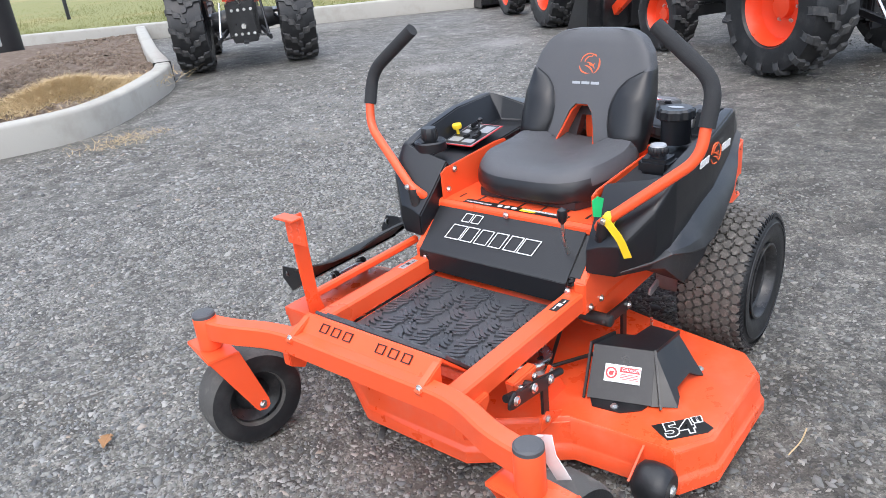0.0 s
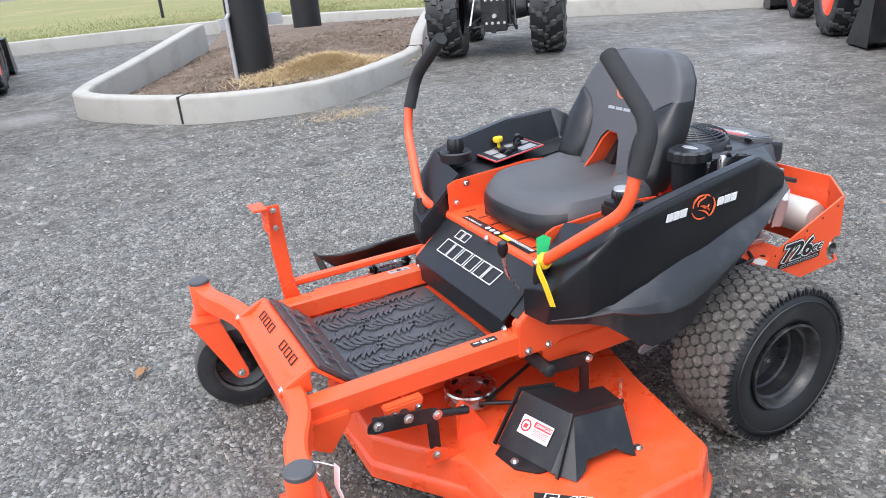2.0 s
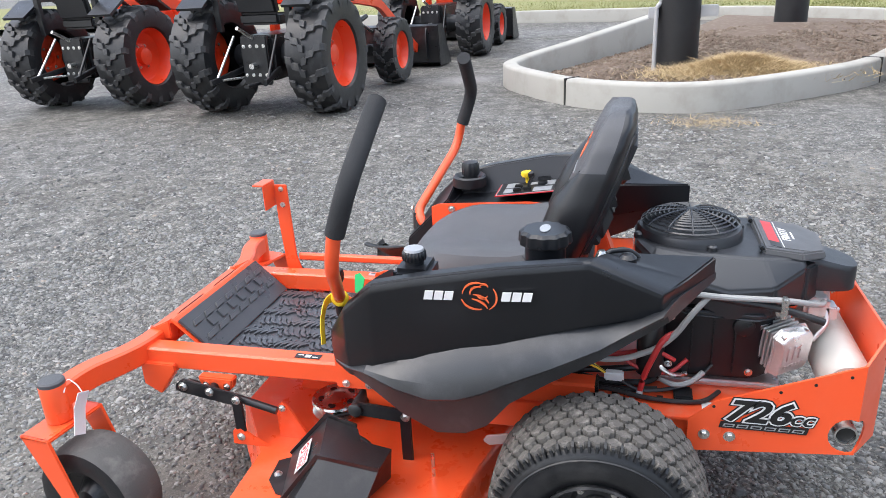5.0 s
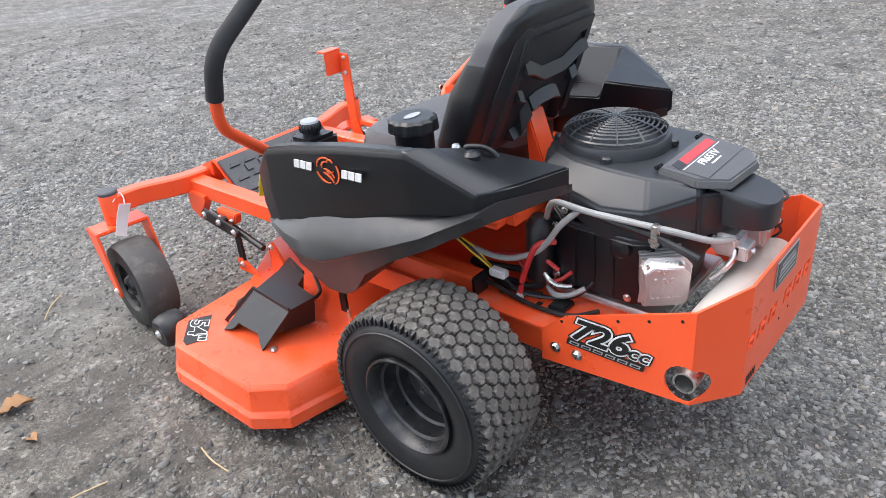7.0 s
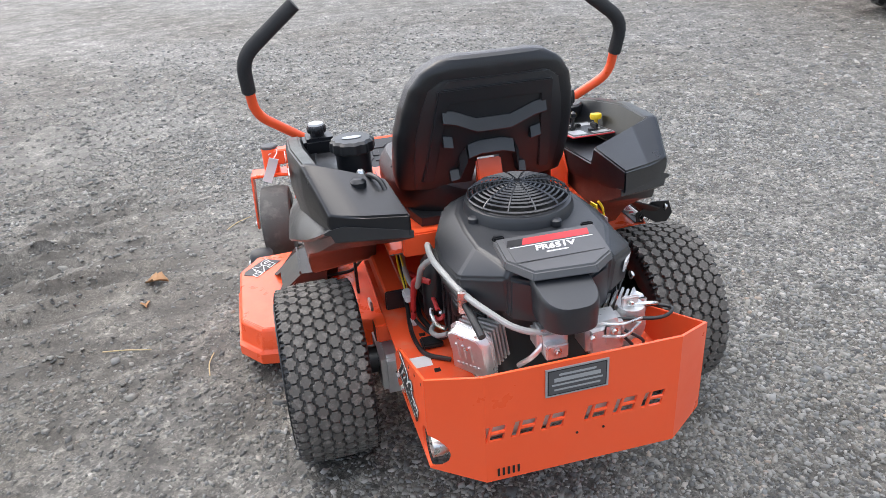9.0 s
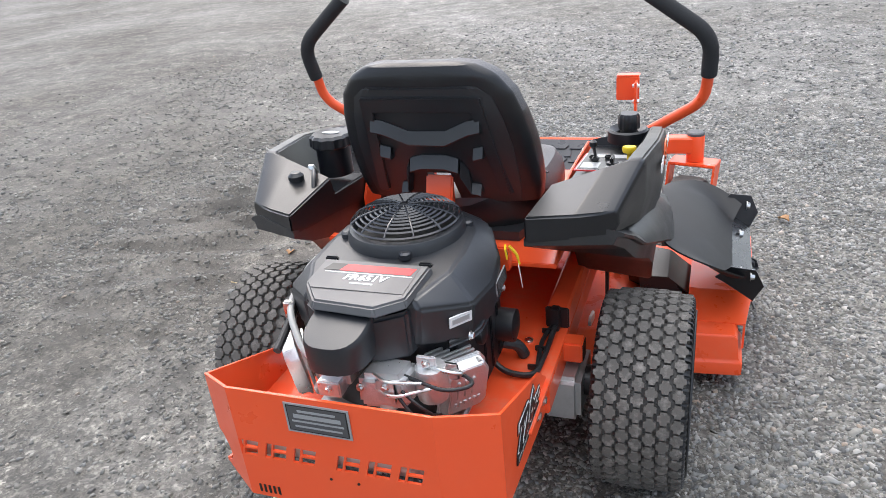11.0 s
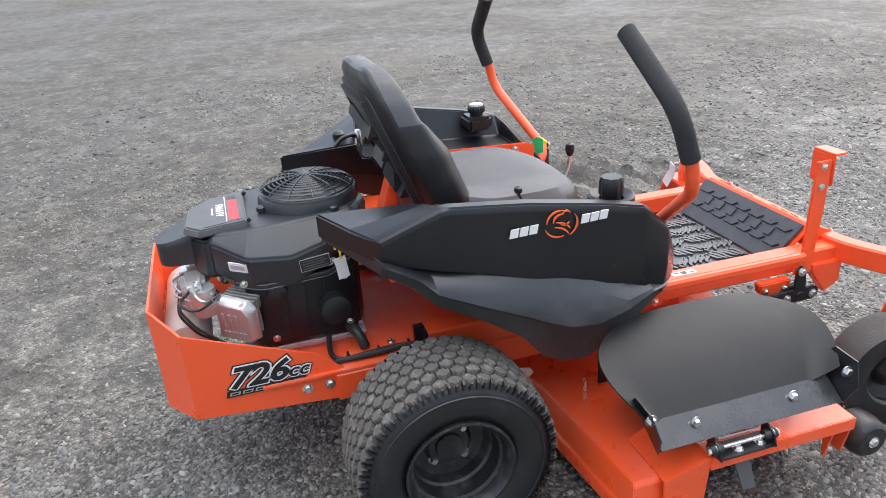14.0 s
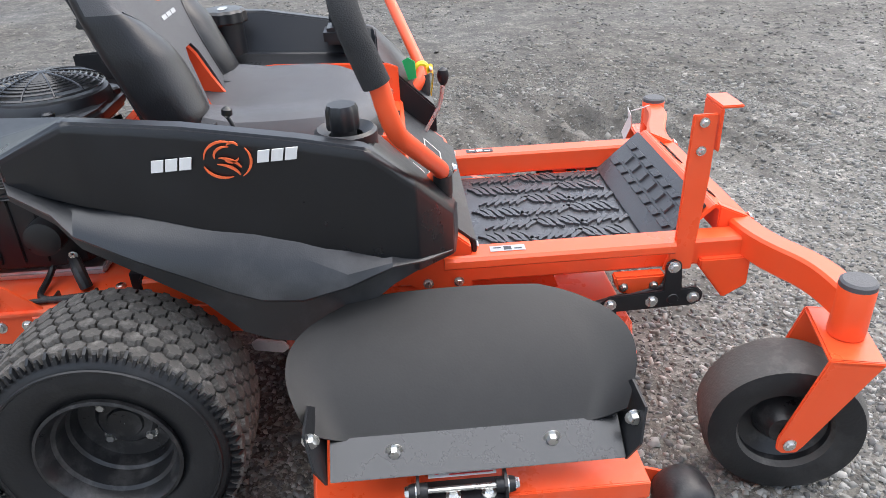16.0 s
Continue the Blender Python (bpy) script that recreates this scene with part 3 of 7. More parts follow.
# foot plate with its lip and rubber mat
lip = bmesh.new()
prism([(-1.315, 0.436), (-1.245, 0.492), (-1.238, 0.492), (-1.12, 0.382), (-1.118, 0.376), (-1.125, 0.376), (-1.242, 0.484), (-1.315, 0.428)], -0.255, 0.235, "x", 0.002, lip)
part("foot_lip", lip, ORANGE, mower)
for s, y in ((-0.245, -1.3), (0.225, -1.3)):
    part("lip_tab", prism([(-1.325, 0.43), (-1.335, 0.45), (-1.31, 0.462), (-1.25, 0.49), (-1.25, 0.43)], s - 0.012, s + 0.012, "x", 0.003), ORANGE, mower)
    bolt_at(mower, (s, -1.322, 0.452), "-y", 0.009)
part("foot_plate", box(-0.258, 0.258, -1.12, -0.56, 0.366, 0.374, 0.001), ORANGE, mower)
pan_mat = part("foot_mat", box(-0.245, 0.235, -1.118, -0.712, 0.374, 0.383, 0.003), MAT_RUBBER, mower, "black rubber foot mat with a tyre-tread pattern")
mat_flap = part("mat_flap", prism([(-1.118, 0.383), (-1.226, 0.484), (-1.22, 0.491), (-1.11, 0.389)], -0.245, 0.23, "x", 0.002), MAT_RUBBER, mower, "black rubber mat flap on the lip")


def tread_pattern():
    """Clumps of three wavy bars in a herringbone, like the print of an off-road tyre."""
    b = bmesh.new()
    rng = random.Random(7)
    for row in range(7):
        y = -1.085 + row * 0.0575
        for col in range(7):
            x = -0.208 + col * 0.068
            s = 1 if (col + row // 2) % 2 else -1
            y2 = y + (0.02 if col % 2 else 0.0)
            for k in range(3):
                turn = s * (30 + 7 * k) + rng.uniform(-6, 6)
                w = 0.067 - 0.006 * k
                m4 = pose(x, y2 + (k - 1) * 0.0185, 0.3825, 0, 0, turn)
                mid = [Vector((w * (i / 4 - 0.5), 0.0045 * math.sin(math.pi * i / 2 + 0.6), 0)) for i in range(5)]
                half = (0.003, 0.0062, 0.0068, 0.0062, 0.003)
                low = [p + Vector((0, -h, 0)) for p, h in zip(mid, half)] + [p + Vector((0, h, 0)) for p, h in zip(mid[::-1], half)]
                top = [Vector((p.x * 0.97, p.y * 0.9, 0.0068)) for p in low]
                if abs(x) < 0.235 and y2 + 0.02 < -0.725 and y2 - 0.02 > -1.115:
                    loft([[m4 @ p for p in low], [m4 @ p for p in top]], True, True, b)
    return b


tagged(part("tread_ribs", tread_pattern(), MAT_RUBBER, pan_mat), kind="stuff")
slope = basis((-0.01, -1.1715, 0.4475), (-1, 0, 0), (0, -0.12, 0.112))
bars = [(0.045, hh, 0.014, -0.19 + i * 0.063, row) for i in range(7) for row, hh in ((-0.03, 0.018), (0.028, 0.018))] + [(0.026, 0.03, 0.0, -0.15 + i * 0.06, 0.0) for i in range(6)]
for w, h, lean, u, v in bars:
    b = loft([[(x, y, 0) for x, y in rect(w, h, lean, u, v)], [(x, y, 0.005) for x, y in rect(w - 0.002, h - 0.003, lean, u, v)]])
    bmesh.ops.transform(b, matrix=slope, verts=b.verts)
    part("raised_bar", b, MAT_RUBBER, mat_flap)
front = basis((-0.01, -1.2655, 0.4772), (1, 0, 0), (0, 0.07, 0.056))
for k, x in enumerate((-0.15, -0.105, -0.06, 0.06, 0.105, 0.15)):
    for poly in (rect(0.028, 0.0024, 0, x, 0.0115), rect(0.028, 0.0024, 0, x, -0.0115), rect(0.0024, 0.025, 0, x - 0.013, 0), rect(0.0024, 0.025, 0, x + 0.013, 0)):
        flat(poly, mower, "cut_mark", BLACK, front, 0.0028)

# dash, seat pan and seat
part("dash_panel", prism([(-0.572, 0.592), (-0.70, 0.478), (-0.714, 0.468), (-0.714, 0.40), (-0.705, 0.40), (-0.705, 0.464), (-0.695, 0.474), (-0.566, 0.586)], -0.295, 0.265, "x", 0.0015), DASH, mower, "black sloping steel dash plate")
part("dash_slot", prism([(-0.585, 0.572), (-0.69, 0.482), (-0.68, 0.475), (-0.575, 0.565)], 0.262, 0.3, "x", 0), BLACK, mower)
dash = basis((-0.045, -0.645, 0.5305), (1, 0, 0), (0, 0.128, 0.114))
for k, w in enumerate((0.054, 0.044, 0.046, 0.044, 0.044, 0.054)):
    x = -0.135 + k * 0.0565
    for poly in (rect(w, 0.003, 0.0, x + 0.008, 0.02), rect(w, 0.003, 0.0, x - 0.008, -0.031), rect(0.003, 0.054, 0.016, x - w / 2, -0.0055), rect(0.003, 0.054, 0.016, x + w / 2, -0.0055)):
        flat(poly, mower, "outline_print", WHITE, dash, 0.0008)
for k in (0, 1):
    x = -0.115 + k * 0.038
    for poly in (rect(0.03, 0.0028, 0, x + 0.004, 0.066), rect(0.03, 0.0028, 0, x - 0.004, 0.036), rect(0.0028, 0.032, 0.009, x - 0.015, 0.051), rect(0.0028, 0.032, 0.009, x + 0.015, 0.051)):
        flat(poly, mower, "outline_print", WHITE, dash, 0.0008)
bolt_at(mower, (-0.02, -0.588, 0.59), "-y", 0.009)
knob = part("blade_lever", tube([(0.235, -0.64, 0.53), (0.245, -0.685, 0.60), (0.25, -0.693, 0.66)], 0.0055), ZINC, mower, "thin steel lever with a black knob")
part("lever_knob", lathe([(0.004, 0.645), (0.012, 0.655), (0.016, 0.672), (0.013, 0.688), (0.002, 0.695)], 16, "z", (0.25, -0.693, 0)), PLASTIC, knob, "round black knob")
pan = bmesh.new()
box(-0.305, 0.305, -0.575, 0.06, 0.592, 0.604, 0.002, None, pan)
prism([(-0.575, 0.604), (-0.585, 0.592), (-0.585, 0.575), (-0.575, 0.575)], -0.305, 0.305, "x", 0.002, pan)
part("seat_pan", pan, ORANGE, mower)
for s in (1, -1):
    part("pan_wall", prism([(-0.578, 0.60), (-0.578, 0.695), (-0.55, 0.706), (-0.26, 0.72), (-0.2, 0.715), (-0.16, 0.66), (-0.16, 0.60)], s * 0.286, s * 0.279, "x", 0.002), ORANGE, mower)
    bolt_at(mower, (s * 0.278, -0.51, 0.69), "-x" if s > 0 else "x", 0.009)
    bolt_at(mower, (s * 0.278, -0.55, 0.63), "-x" if s > 0 else "x", 0.009)
for k in range(7):
    part("pan_slot", box(-0.24 + k * 0.08 - 0.004, -0.24 + k * 0.08 + 0.004, -0.54, -0.50, 0.6035, 0.6045, 0), BLACK, mower)
sticker = part("warning_strip", box(-0.2, 0.19, -0.574, -0.545, 0.604, 0.6055, 0), BLACK, mower, "black warning strip")
for k in range(3):
    part("round_symbol", lathe([(0.0095, 0.6056), (0.0095, 0.6064), (0.0005, 0.6064)], 14, "z", (-0.06 + k * 0.027, -0.56, 0)), WHITE, sticker)
part("yellow_field", box(0.02, 0.075, -0.571, -0.549, 0.6056, 0.6063, 0), YELLOW, sticker)
for k in range(5):
    part("text_bar", box(0.025 if k > 1 else -0.19, 0.185 if k > 1 else -0.09, -0.569 + k * 0.0042, -0.5672 + k * 0.0042, 0.6064, 0.607, 0), WHITE, sticker)
part("pan_front_link", tube([(-0.31, -0.60, 0.62), (-0.32, -0.62, 0.6)], 0.01), STEEL_BLACK, mower)
# orange cross brace and seat bracket behind the seat
part("seat_crossbar", box(-0.2, 0.27, 0.0605, 0.09, 0.592, 0.655, 0.004), ORANGE, mower)


def superellipse(w, h, n, p=3.2):
    res = []
    for i in range(n):
        a = 2 * math.pi * i / n
        c, s = math.cos(a), math.sin(a)
        res.append((w * math.copysign(abs(c) ** (2 / p), c), h * math.copysign(abs(s) ** (2 / p), s)))
    return res


def seat():
    st = part("seat", cushion(), VINYL, mower, "grey fabric seat cushion with black vinyl bolsters")
    st.data.materials.append(LEATHER)
    for f in st.data.polygons:
        if f.center.z < 0.69:
            f.material_index = 1
    part("seat_base", seat_base(), SHELL, st, "black seat base rim")
    bk, hole = backrest()
    br = part("backrest", carve(bk, slit_cutter()), VINYL, mower, "tall grey and black seat back with an opening")
    br.data.materials.append(LEATHER)
    for f in br.data.polygons:
        _, y, w, d = back_at(f.center.z)
        e = bolster_edge(f.center.z)
        if (e is not None and abs(f.center.x) > e) or f.center.y > y + 0.2 * d:
            f.material_index = 1
    return st, br


def slit_cutter():
    poly = [(-0.1, 0.66), (0.078, 0.66), (0.06, 0.76), (0.042, 0.82), (0.022, 0.842), (-0.024, 0.842), (-0.044, 0.82), (-0.088, 0.70)]
    return prism(poly, -0.4, 0.4, "y")


def cushion():
    """A pillow: one plan outline, drawn in towards the top and dished in the middle."""
    n = 56
    plan = []
    for i in range(n):
        a = 2 * math.pi * i / n
        c, d = math.cos(a), math.sin(a)
        w = 0.247 if d > 0 else 0.247 - 0.02 * d * d
        plan.append((w * math.copysign(abs(c) ** 0.62, c), -0.30 + 0.24 * math.copysign(abs(d) ** 0.66, d)))
    rings = []
    for z, k in ((0.618, 0.90), (0.628, 0.965), (0.65, 1.0), (0.682, 0.995), (0.705, 0.965), (0.719, 0.90), (0.726, 0.80), (0.724, 0.62), (0.718, 0.42), (0.714, 0.22), (0.713, 0.06)):
        row = []
        for x, y in plan:
            yy = -0.30 + (y + 0.30) * k
            rise = max(0.0, (yy + 0.26) / 0.2) ** 1.4 * (0.03 + 0.03 * (abs(x) / 0.247) ** 2) if z > 0.66 else 0.0
            front = -0.012 * max(0.0, (-0.42 - yy) / 0.1) if z > 0.68 else 0.0
            side = 0.012 * (abs(x) / 0.247) ** 3 if 0.3 < k < 0.95 and z > 0.7 else 0.0
            dish = -0.03 * max(0.0, 1 - (x * k / 0.12) ** 2) * min(1.0, max(0.0, (yy + 0.27) / 0.1)) if z > 0.66 else 0.0
            row.append((x * k, yy, z + rise + front + side + dish))
        rings.append(row)
    return loft(rings)


def seat_base():
    rings = []
    for y, w in ((-0.5, 0.18), (-0.42, 0.225), (-0.2, 0.228), (-0.05, 0.19)):
        rings.append([(-w, y, 0.606), (w, y, 0.606), (w, y, 0.63), (-w, y, 0.63)])
    return loft(rings)


BACK_ROWS = ((0.70, -0.125, 0.235, 0.05), (0.74, -0.11, 0.242, 0.055), (0.80, -0.085, 0.243, 0.058), (0.87, -0.057, 0.24, 0.058), (0.94, -0.028, 0.228, 0.056), (1.0, -0.004, 0.21, 0.052), (1.045, 0.012, 0.178, 0.044), (1.068, 0.02, 0.135, 0.03), (1.075, 0.024, 0.09, 0.016))


def back_at(z):
    for a, b in zip(BACK_ROWS, BACK_ROWS[1:]):
        if z <= b[0]:
            t = max(0.0, (z - a[0]) / (b[0] - a[0]))
            return [p * (1 - t) + q * t for p, q in zip(a, b)]
    return list(BACK_ROWS[-1])


def bolster_edge(z):
    """Where the side bolster begins, from the middle of the back; None above it."""
    for (z0, x0), (z1, x1) in zip(BOLSTER, BOLSTER[1:]):
        if z0 <= z <= z1:
            return x0 + (x1 - x0) * (z - z0) / (z1 - z0)
    return None


BOLSTER = ((0.69, 0.165), (0.73, 0.125), (0.78, 0.108), (0.84, 0.106), (0.89, 0.122), (0.925, 0.155), (0.95, 0.205), (0.96, 0.235))


def bulge(x, z, w):
    """How far the padding of the bolster stands forward of the panel."""
    e = bolster_edge(z)
    if e is None or abs(x) <= e or e >= w:
        return 0.0
    u = min(1.0, (abs(x) - e) / (w - e))
    fade = min(1.0, max(0.0, (0.96 - z) / 0.09)) * min(1.0, max(0.25, (z - 0.69) / 0.06))
    return fade * 0.032 * max(0.0, math.sin(math.pi * u ** 0.8)) ** 0.7


def backrest():
    """The padded back, open in the middle low down, with bolsters that stand forward at its sides."""
    b = bmesh.new()
    zs = [0.70 + i * 0.0125 for i in range(30)] + [1.068, 1.075]
    rows = []
    for z in zs:
        _, y, w, d = back_at(z)
        e = bolster_edge(z)
        e = min(0.97 * w, e if e is not None else w)
        xs = [-w + (w - e) * math.sin(math.pi / 2 * i / 12) ** 2 for i in range(12)] + [-e + 2 * e * i / 24 for i in range(24)]
        xs += [e + (w - e) * math.sin(math.pi / 2 * i / 12) ** 2 for i in range(12)]
        row = []
        for x in xs + [w]:
            depth = d * max(0.0, 1 - (abs(x) / w) ** 3) ** (1 / 3)
            side = max(0.0, abs(x) / w - 0.55) / 0.45
            g = bulge(x, z, w)
            row.append(b.verts.new((x + math.copysign(g * 0.3, x), y - depth - 0.022 * side * side - g, z)))
        for x in [w * math.cos(math.pi * i / 40) for i in range(1, 40)]:
            depth = d * max(0.0, 1 - (abs(x) / w) ** 3) ** (1 / 3)
            row.append(b.verts.new((x, y + depth, z)))
        rows.append(row)
    n = len(rows[0])
    for a, c in zip(rows, rows[1:]):
        for i in range(n):
            b.faces.new((a[i], a[(i + 1) % n], c[(i + 1) % n], c[i]))
    b.faces.new(rows[0][::-1])
    b.faces.new(rows[-1])
    bmesh.ops.recalc_face_normals(b, faces=b.faces)
    return b, None


seat_part, back_part = seat()


def back_patch(poly, off, thick, m, name, label="", parent=None, rear=False):
    """A shaped panel that follows the seat back; poly in x and z."""
    b = bmesh.new()
    face = b.faces.new([b.verts.new((x, 0, z)) for x, z in poly])
    bmesh.ops.triangulate(b, faces=[face])
    bmesh.ops.subdivide_edges(b, edges=b.edges, cuts=3, use_grid_fill=True)
    for v in b.verts:
        _, y, w, d = back_at(v.co.z)
        q = min(0.999, abs(v.co.x) / w)
        depth = d * (1 - q ** 3.0) ** (1 / 3.0)
        side = max(0.0, q - 0.55) / 0.45
        v.co.y = y + depth + off if rear else y - depth - 0.022 * side * side - off
    ext = bmesh.ops.extrude_face_region(b, geom=list(b.faces))
    bmesh.ops.translate(b, vec=(0, thick if rear else -thick, 0), verts=[v for v in ext["geom"] if isinstance(v, bmesh.types.BMVert)])
    bmesh.ops.recalc_face_normals(b, faces=b.faces)
    return part(name, b, m, parent or back_part, label)


def back_line(points, r, m, name):
    pts = []
    for x, z in points:
        _, y, w, d = back_at(z)
        q = min(0.999, abs(x) / w)
        sd = max(0.0, q - 0.55) / 0.45
        pts.append((x, y - d * (1 - q ** 3.0) ** (1 / 3.0) - 0.022 * sd * sd - 0.001, z))
    part(name, tube(round_path(pts, 0.03), r, None, 6, 0), m, back_part)


for s in (1, -1):
    back_line([(s * (x - 0.001), z) for z, x in BOLSTER[::-1][1:-1]], 0.0022, LEATHER, "seam")
    part("seam", tube([(s * 0.236, -0.20, 0.735), (s * 0.17, -0.235, 0.729), (s * 0.11, -0.21, 0.725), (s * 0.085, -0.14, 0.738)], 0.002, None, 6, 0.04), LEATHER, seat_part)
SLIT = [(-0.1, 0.69), (-0.094, 0.697), (-0.087, 0.703), (-0.066, 0.765), (-0.043, 0.818), (-0.023, 0.84), (0.021, 0.84), (0.041, 0.818), (0.058, 0.76), (0.067, 0.72), (0.074, 0.69)]


def slit_liner():
    """The orange lining of the opening, as deep as the padding."""
    rings = []
    for x, z in SLIT:
        _, y, w, d = back_at(max(0.70, z))
        low = 0.02 * max(0.0, (0.73 - z) / 0.03)
        n = Vector((x + 0.005, 0, z - 0.74)).normalized() * 0.006
        f = y - d * 0.9 - low
        rings.append([(x - n.x * 0.2, f, z - n.z * 0.2), (x - n.x, f + 0.004, z - n.z), (x - n.x, y + d * 0.35, z - n.z), (x + n.x * 0.3, y + d * 0.35, z + n.z * 0.3)])
    return loft(rings)


part("seat_liner", slit_liner(), ORANGE, mower, "orange lining of the seat opening")
part("seat_tongue", loft([[(-0.09, -0.20, 0.69), (0.05, -0.20, 0.69), (0.05, -0.08, 0.70), (-0.09, -0.08, 0.70)], [(-0.085, -0.205, 0.697), (0.045, -0.205, 0.697), (0.045, -0.08, 0.708), (-0.085, -0.08, 0.708)]]), ORANGE, mower, "orange bracket seen through the seat back")
# curved strokes of the emblem: centre, radius, start and end angle, stretch across
STROKES = ((0.0, 0.004, 0.029, 60, 175, 1.1), (0.0, 0.002, 0.031, 195, 285, 1.15), (0.006, 0.0, 0.033, 300, 395, 1.1), (0.004, 0.008, 0.016, 70, 190, 1.2), (0.012, 0.006, 0.009, 200, 340, 1.3), (-0.012, -0.024, 0.03, 20, 85, 1.3), (-0.02, -0.034, 0.03, 15, 80, 1.4), (0.016, 0.02, 0.01, 20, 150, 1.0))


def stroke_shapes(wide=0.0032):
    for cx, cy, r, a0, a1, k in STROKES:
        lo, hi = [], []
        for i in range(9):
            a = radians(a0 + (a1 - a0) * i / 8)
            h = wide * (0.25 + math.sin(math.pi * i / 8)) * 0.5
            lo.append((cx + k * (r - h) * math.cos(a), cy + (r - h) * math.sin(a)))
            hi.append((cx + k * (r + h) * math.cos(a), cy + (r + h) * math.sin(a)))
        yield lo + hi[::-1]


for shape in stroke_shapes(0.003):
    back_patch([(x, 0.968 + z) for x, z in shape], 0.0, 0.0015, EMBER, "stitched_print")
for k in range(3):
    back_patch([(-0.05 + k * 0.036, 0.905), (-0.05 + k * 0.036 + 0.03, 0.905), (-0.05 + k * 0.036 + 0.03, 0.913), (-0.05 + k * 0.036, 0.913)], 0.0, 0.0015, SILVER, "stitched_bar")


def rear_shell():
    rings = []
    for z, y, w, d in BACK_ROWS[:-2]:
        w2 = w - 0.034
        z2 = z - 0.022 if z > 1.02 else z
        rings.append([(-w2, y + d * 0.3, z2), (-w2 * 0.97, y + d * 0.8, z2), (-w2 * 0.8, y + d * 1.03, z2), (w2 * 0.8, y + d * 1.03, z2), (w2 * 0.97, y + d * 0.8, z2), (w2, y + d * 0.3, z2)])
    return soften(loft(rings), 0.004)


shell = part("back_shell", carve(rear_shell(), prism([(-0.045, 0.66), (0.045, 0.66), (0.03, 0.79), (-0.03, 0.79)], -0.4, 0.4, "y")), SHELL, mower, "black moulded plastic seat shell")


def shell_plate(poly, depth, name, m=SHELL):
    lo, hi = [], []
    for x, z in poly:
        _, y, w, d = back_at(z)
        lo.append((x, y + d * 0.85, z))
        hi.append((x * 0.97, y + d * 0.98 + depth, z))
    return part(name, soften(loft([lo, hi]), 0.003), m, shell)


def shell_wedge(stations, height, name):
    """A raised rib whose upper face slopes up to the sky; stations of x, top and bottom heights."""
    rings = []
    for x, zt, zb in stations:
        ring_pts = []
        for z, up in ((zt, -0.006), (zt, 0.004), (zb + 0.004, height), (zb, height - 0.002), (zb, -0.006)):
            _, y, w, d = back_at(z)
            ring_pts.append((x, y + d * 1.03 + up, z))
        rings.append(ring_pts)
    return part(name, loft(rings), SHELL, shell, "", 20)


shell_plate([(-0.182, 0.73), (-0.152, 0.73), (-0.122, 0.962), (0.122, 0.962), (0.152, 0.73), (0.182, 0.73), (0.15, 1.0), (-0.15, 1.0)], 0.012, "raised_border")
shell_wedge([(-0.135, 0.945, 0.912), (-0.105, 0.94, 0.905), (-0.045, 0.912, 0.876), (0.045, 0.912, 0.876), (0.105, 0.94, 0.905), (0.135, 0.945, 0.912)], 0.024, "raised_rib")
shell_wedge([(-0.062, 0.835, 0.80), (-0.03, 0.845, 0.81), (0.03, 0.845, 0.81), (0.062, 0.835, 0.80)], 0.03, "raised_arch")
for s in (1, -1):
    shell_wedge([(s * 0.066, 0.83, 0.79), (s * 0.082, 0.80, 0.74)], 0.034, "arch_side")
    shell_wedge([(s * 0.082, 0.762, 0.735), (s * 0.105, 0.758, 0.73)], 0.03, "small_boss")
    shell_wedge([(s * 0.105, 0.865, 0.835), (s * 0.13, 0.872, 0.842)], 0.024, "small_boss")
part("seat_bracket", prism([(-0.03, 0.60), (-0.04, 0.78), (-0.03, 0.785), (0.02, 0.64), (0.035, 0.60)], -0.035, 0.035, "x", 0.004), ORANGE, mower, "orange seat bracket")


# steering levers
def lever(s):
    def mirrored(points, s):
        return [(s * (x + (0.018 if s < 0 and x > 0.5 else 0.0)), y, z - (0.012 if s < 0 and z > 0.8 else 0.0)) for x, y, z in points]
    base = part("drive_lever", tube(mirrored([(0.318, -0.60, 0.60), (0.335, -0.635, 0.635), (0.365, -0.645, 0.66), (0.585, -0.56, 0.835), (0.592, -0.54, 0.93)], s), 0.0155, None, 14, 0.055), ORANGE, mower, "orange bent tube lever with a foam grip")
    part("grip", tube(mirrored([(0.592, -0.541, 0.912), (0.596, -0.502, 1.02), (0.425, -0.485, 1.158)], s), 0.0215, None, 16, 0.06), GRIP, base, "black foam grip")
    part("lever_boot", tube(mirrored([(0.33, -0.6, 0.56), (0.345, -0.645, 0.585), (0.355, -0.645, 0.65)], s), 0.019, None, 12, 0.03), RUBBER, base, "black rubber boot")
    bolt_at(base, (s * 0.362, -0.664, 0.662), "-y", 0.008)


lever(1)
lever(-1)
tag = part("green_tag", prism([(-0.012, 0.0), (0.014, 0.004), (0.02, 0.05), (0.002, 0.062), (-0.018, 0.054)], 0, 0.0015, "x"), GREEN, mower, "green plastic tag on the lever")
tag.matrix_basis = pose(0.318, -0.615, 0.648, 8, 6, 150)
part("yellow_tag", sweep(round_path([(0.355, -0.655, 0.665), (0.385, -0.675, 0.66), (0.42, -0.675, 0.62), (0.438, -0.668, 0.568)], 0.02), [(-0.012, -0.001), (0.012, -0.001), (0.012, 0.001), (-0.012, 0.001)], None, (0, 1, 0)), YELLOW, mower, "yellow plastic tag")
part("tag_ring", lathe([(0.017, -0.012), (0.022, -0.006), (0.022, 0.006), (0.017, 0.012)], 16, "x", (0.37, -0.643, 0.663)), YELLOW, mower, "yellow band round the lever")

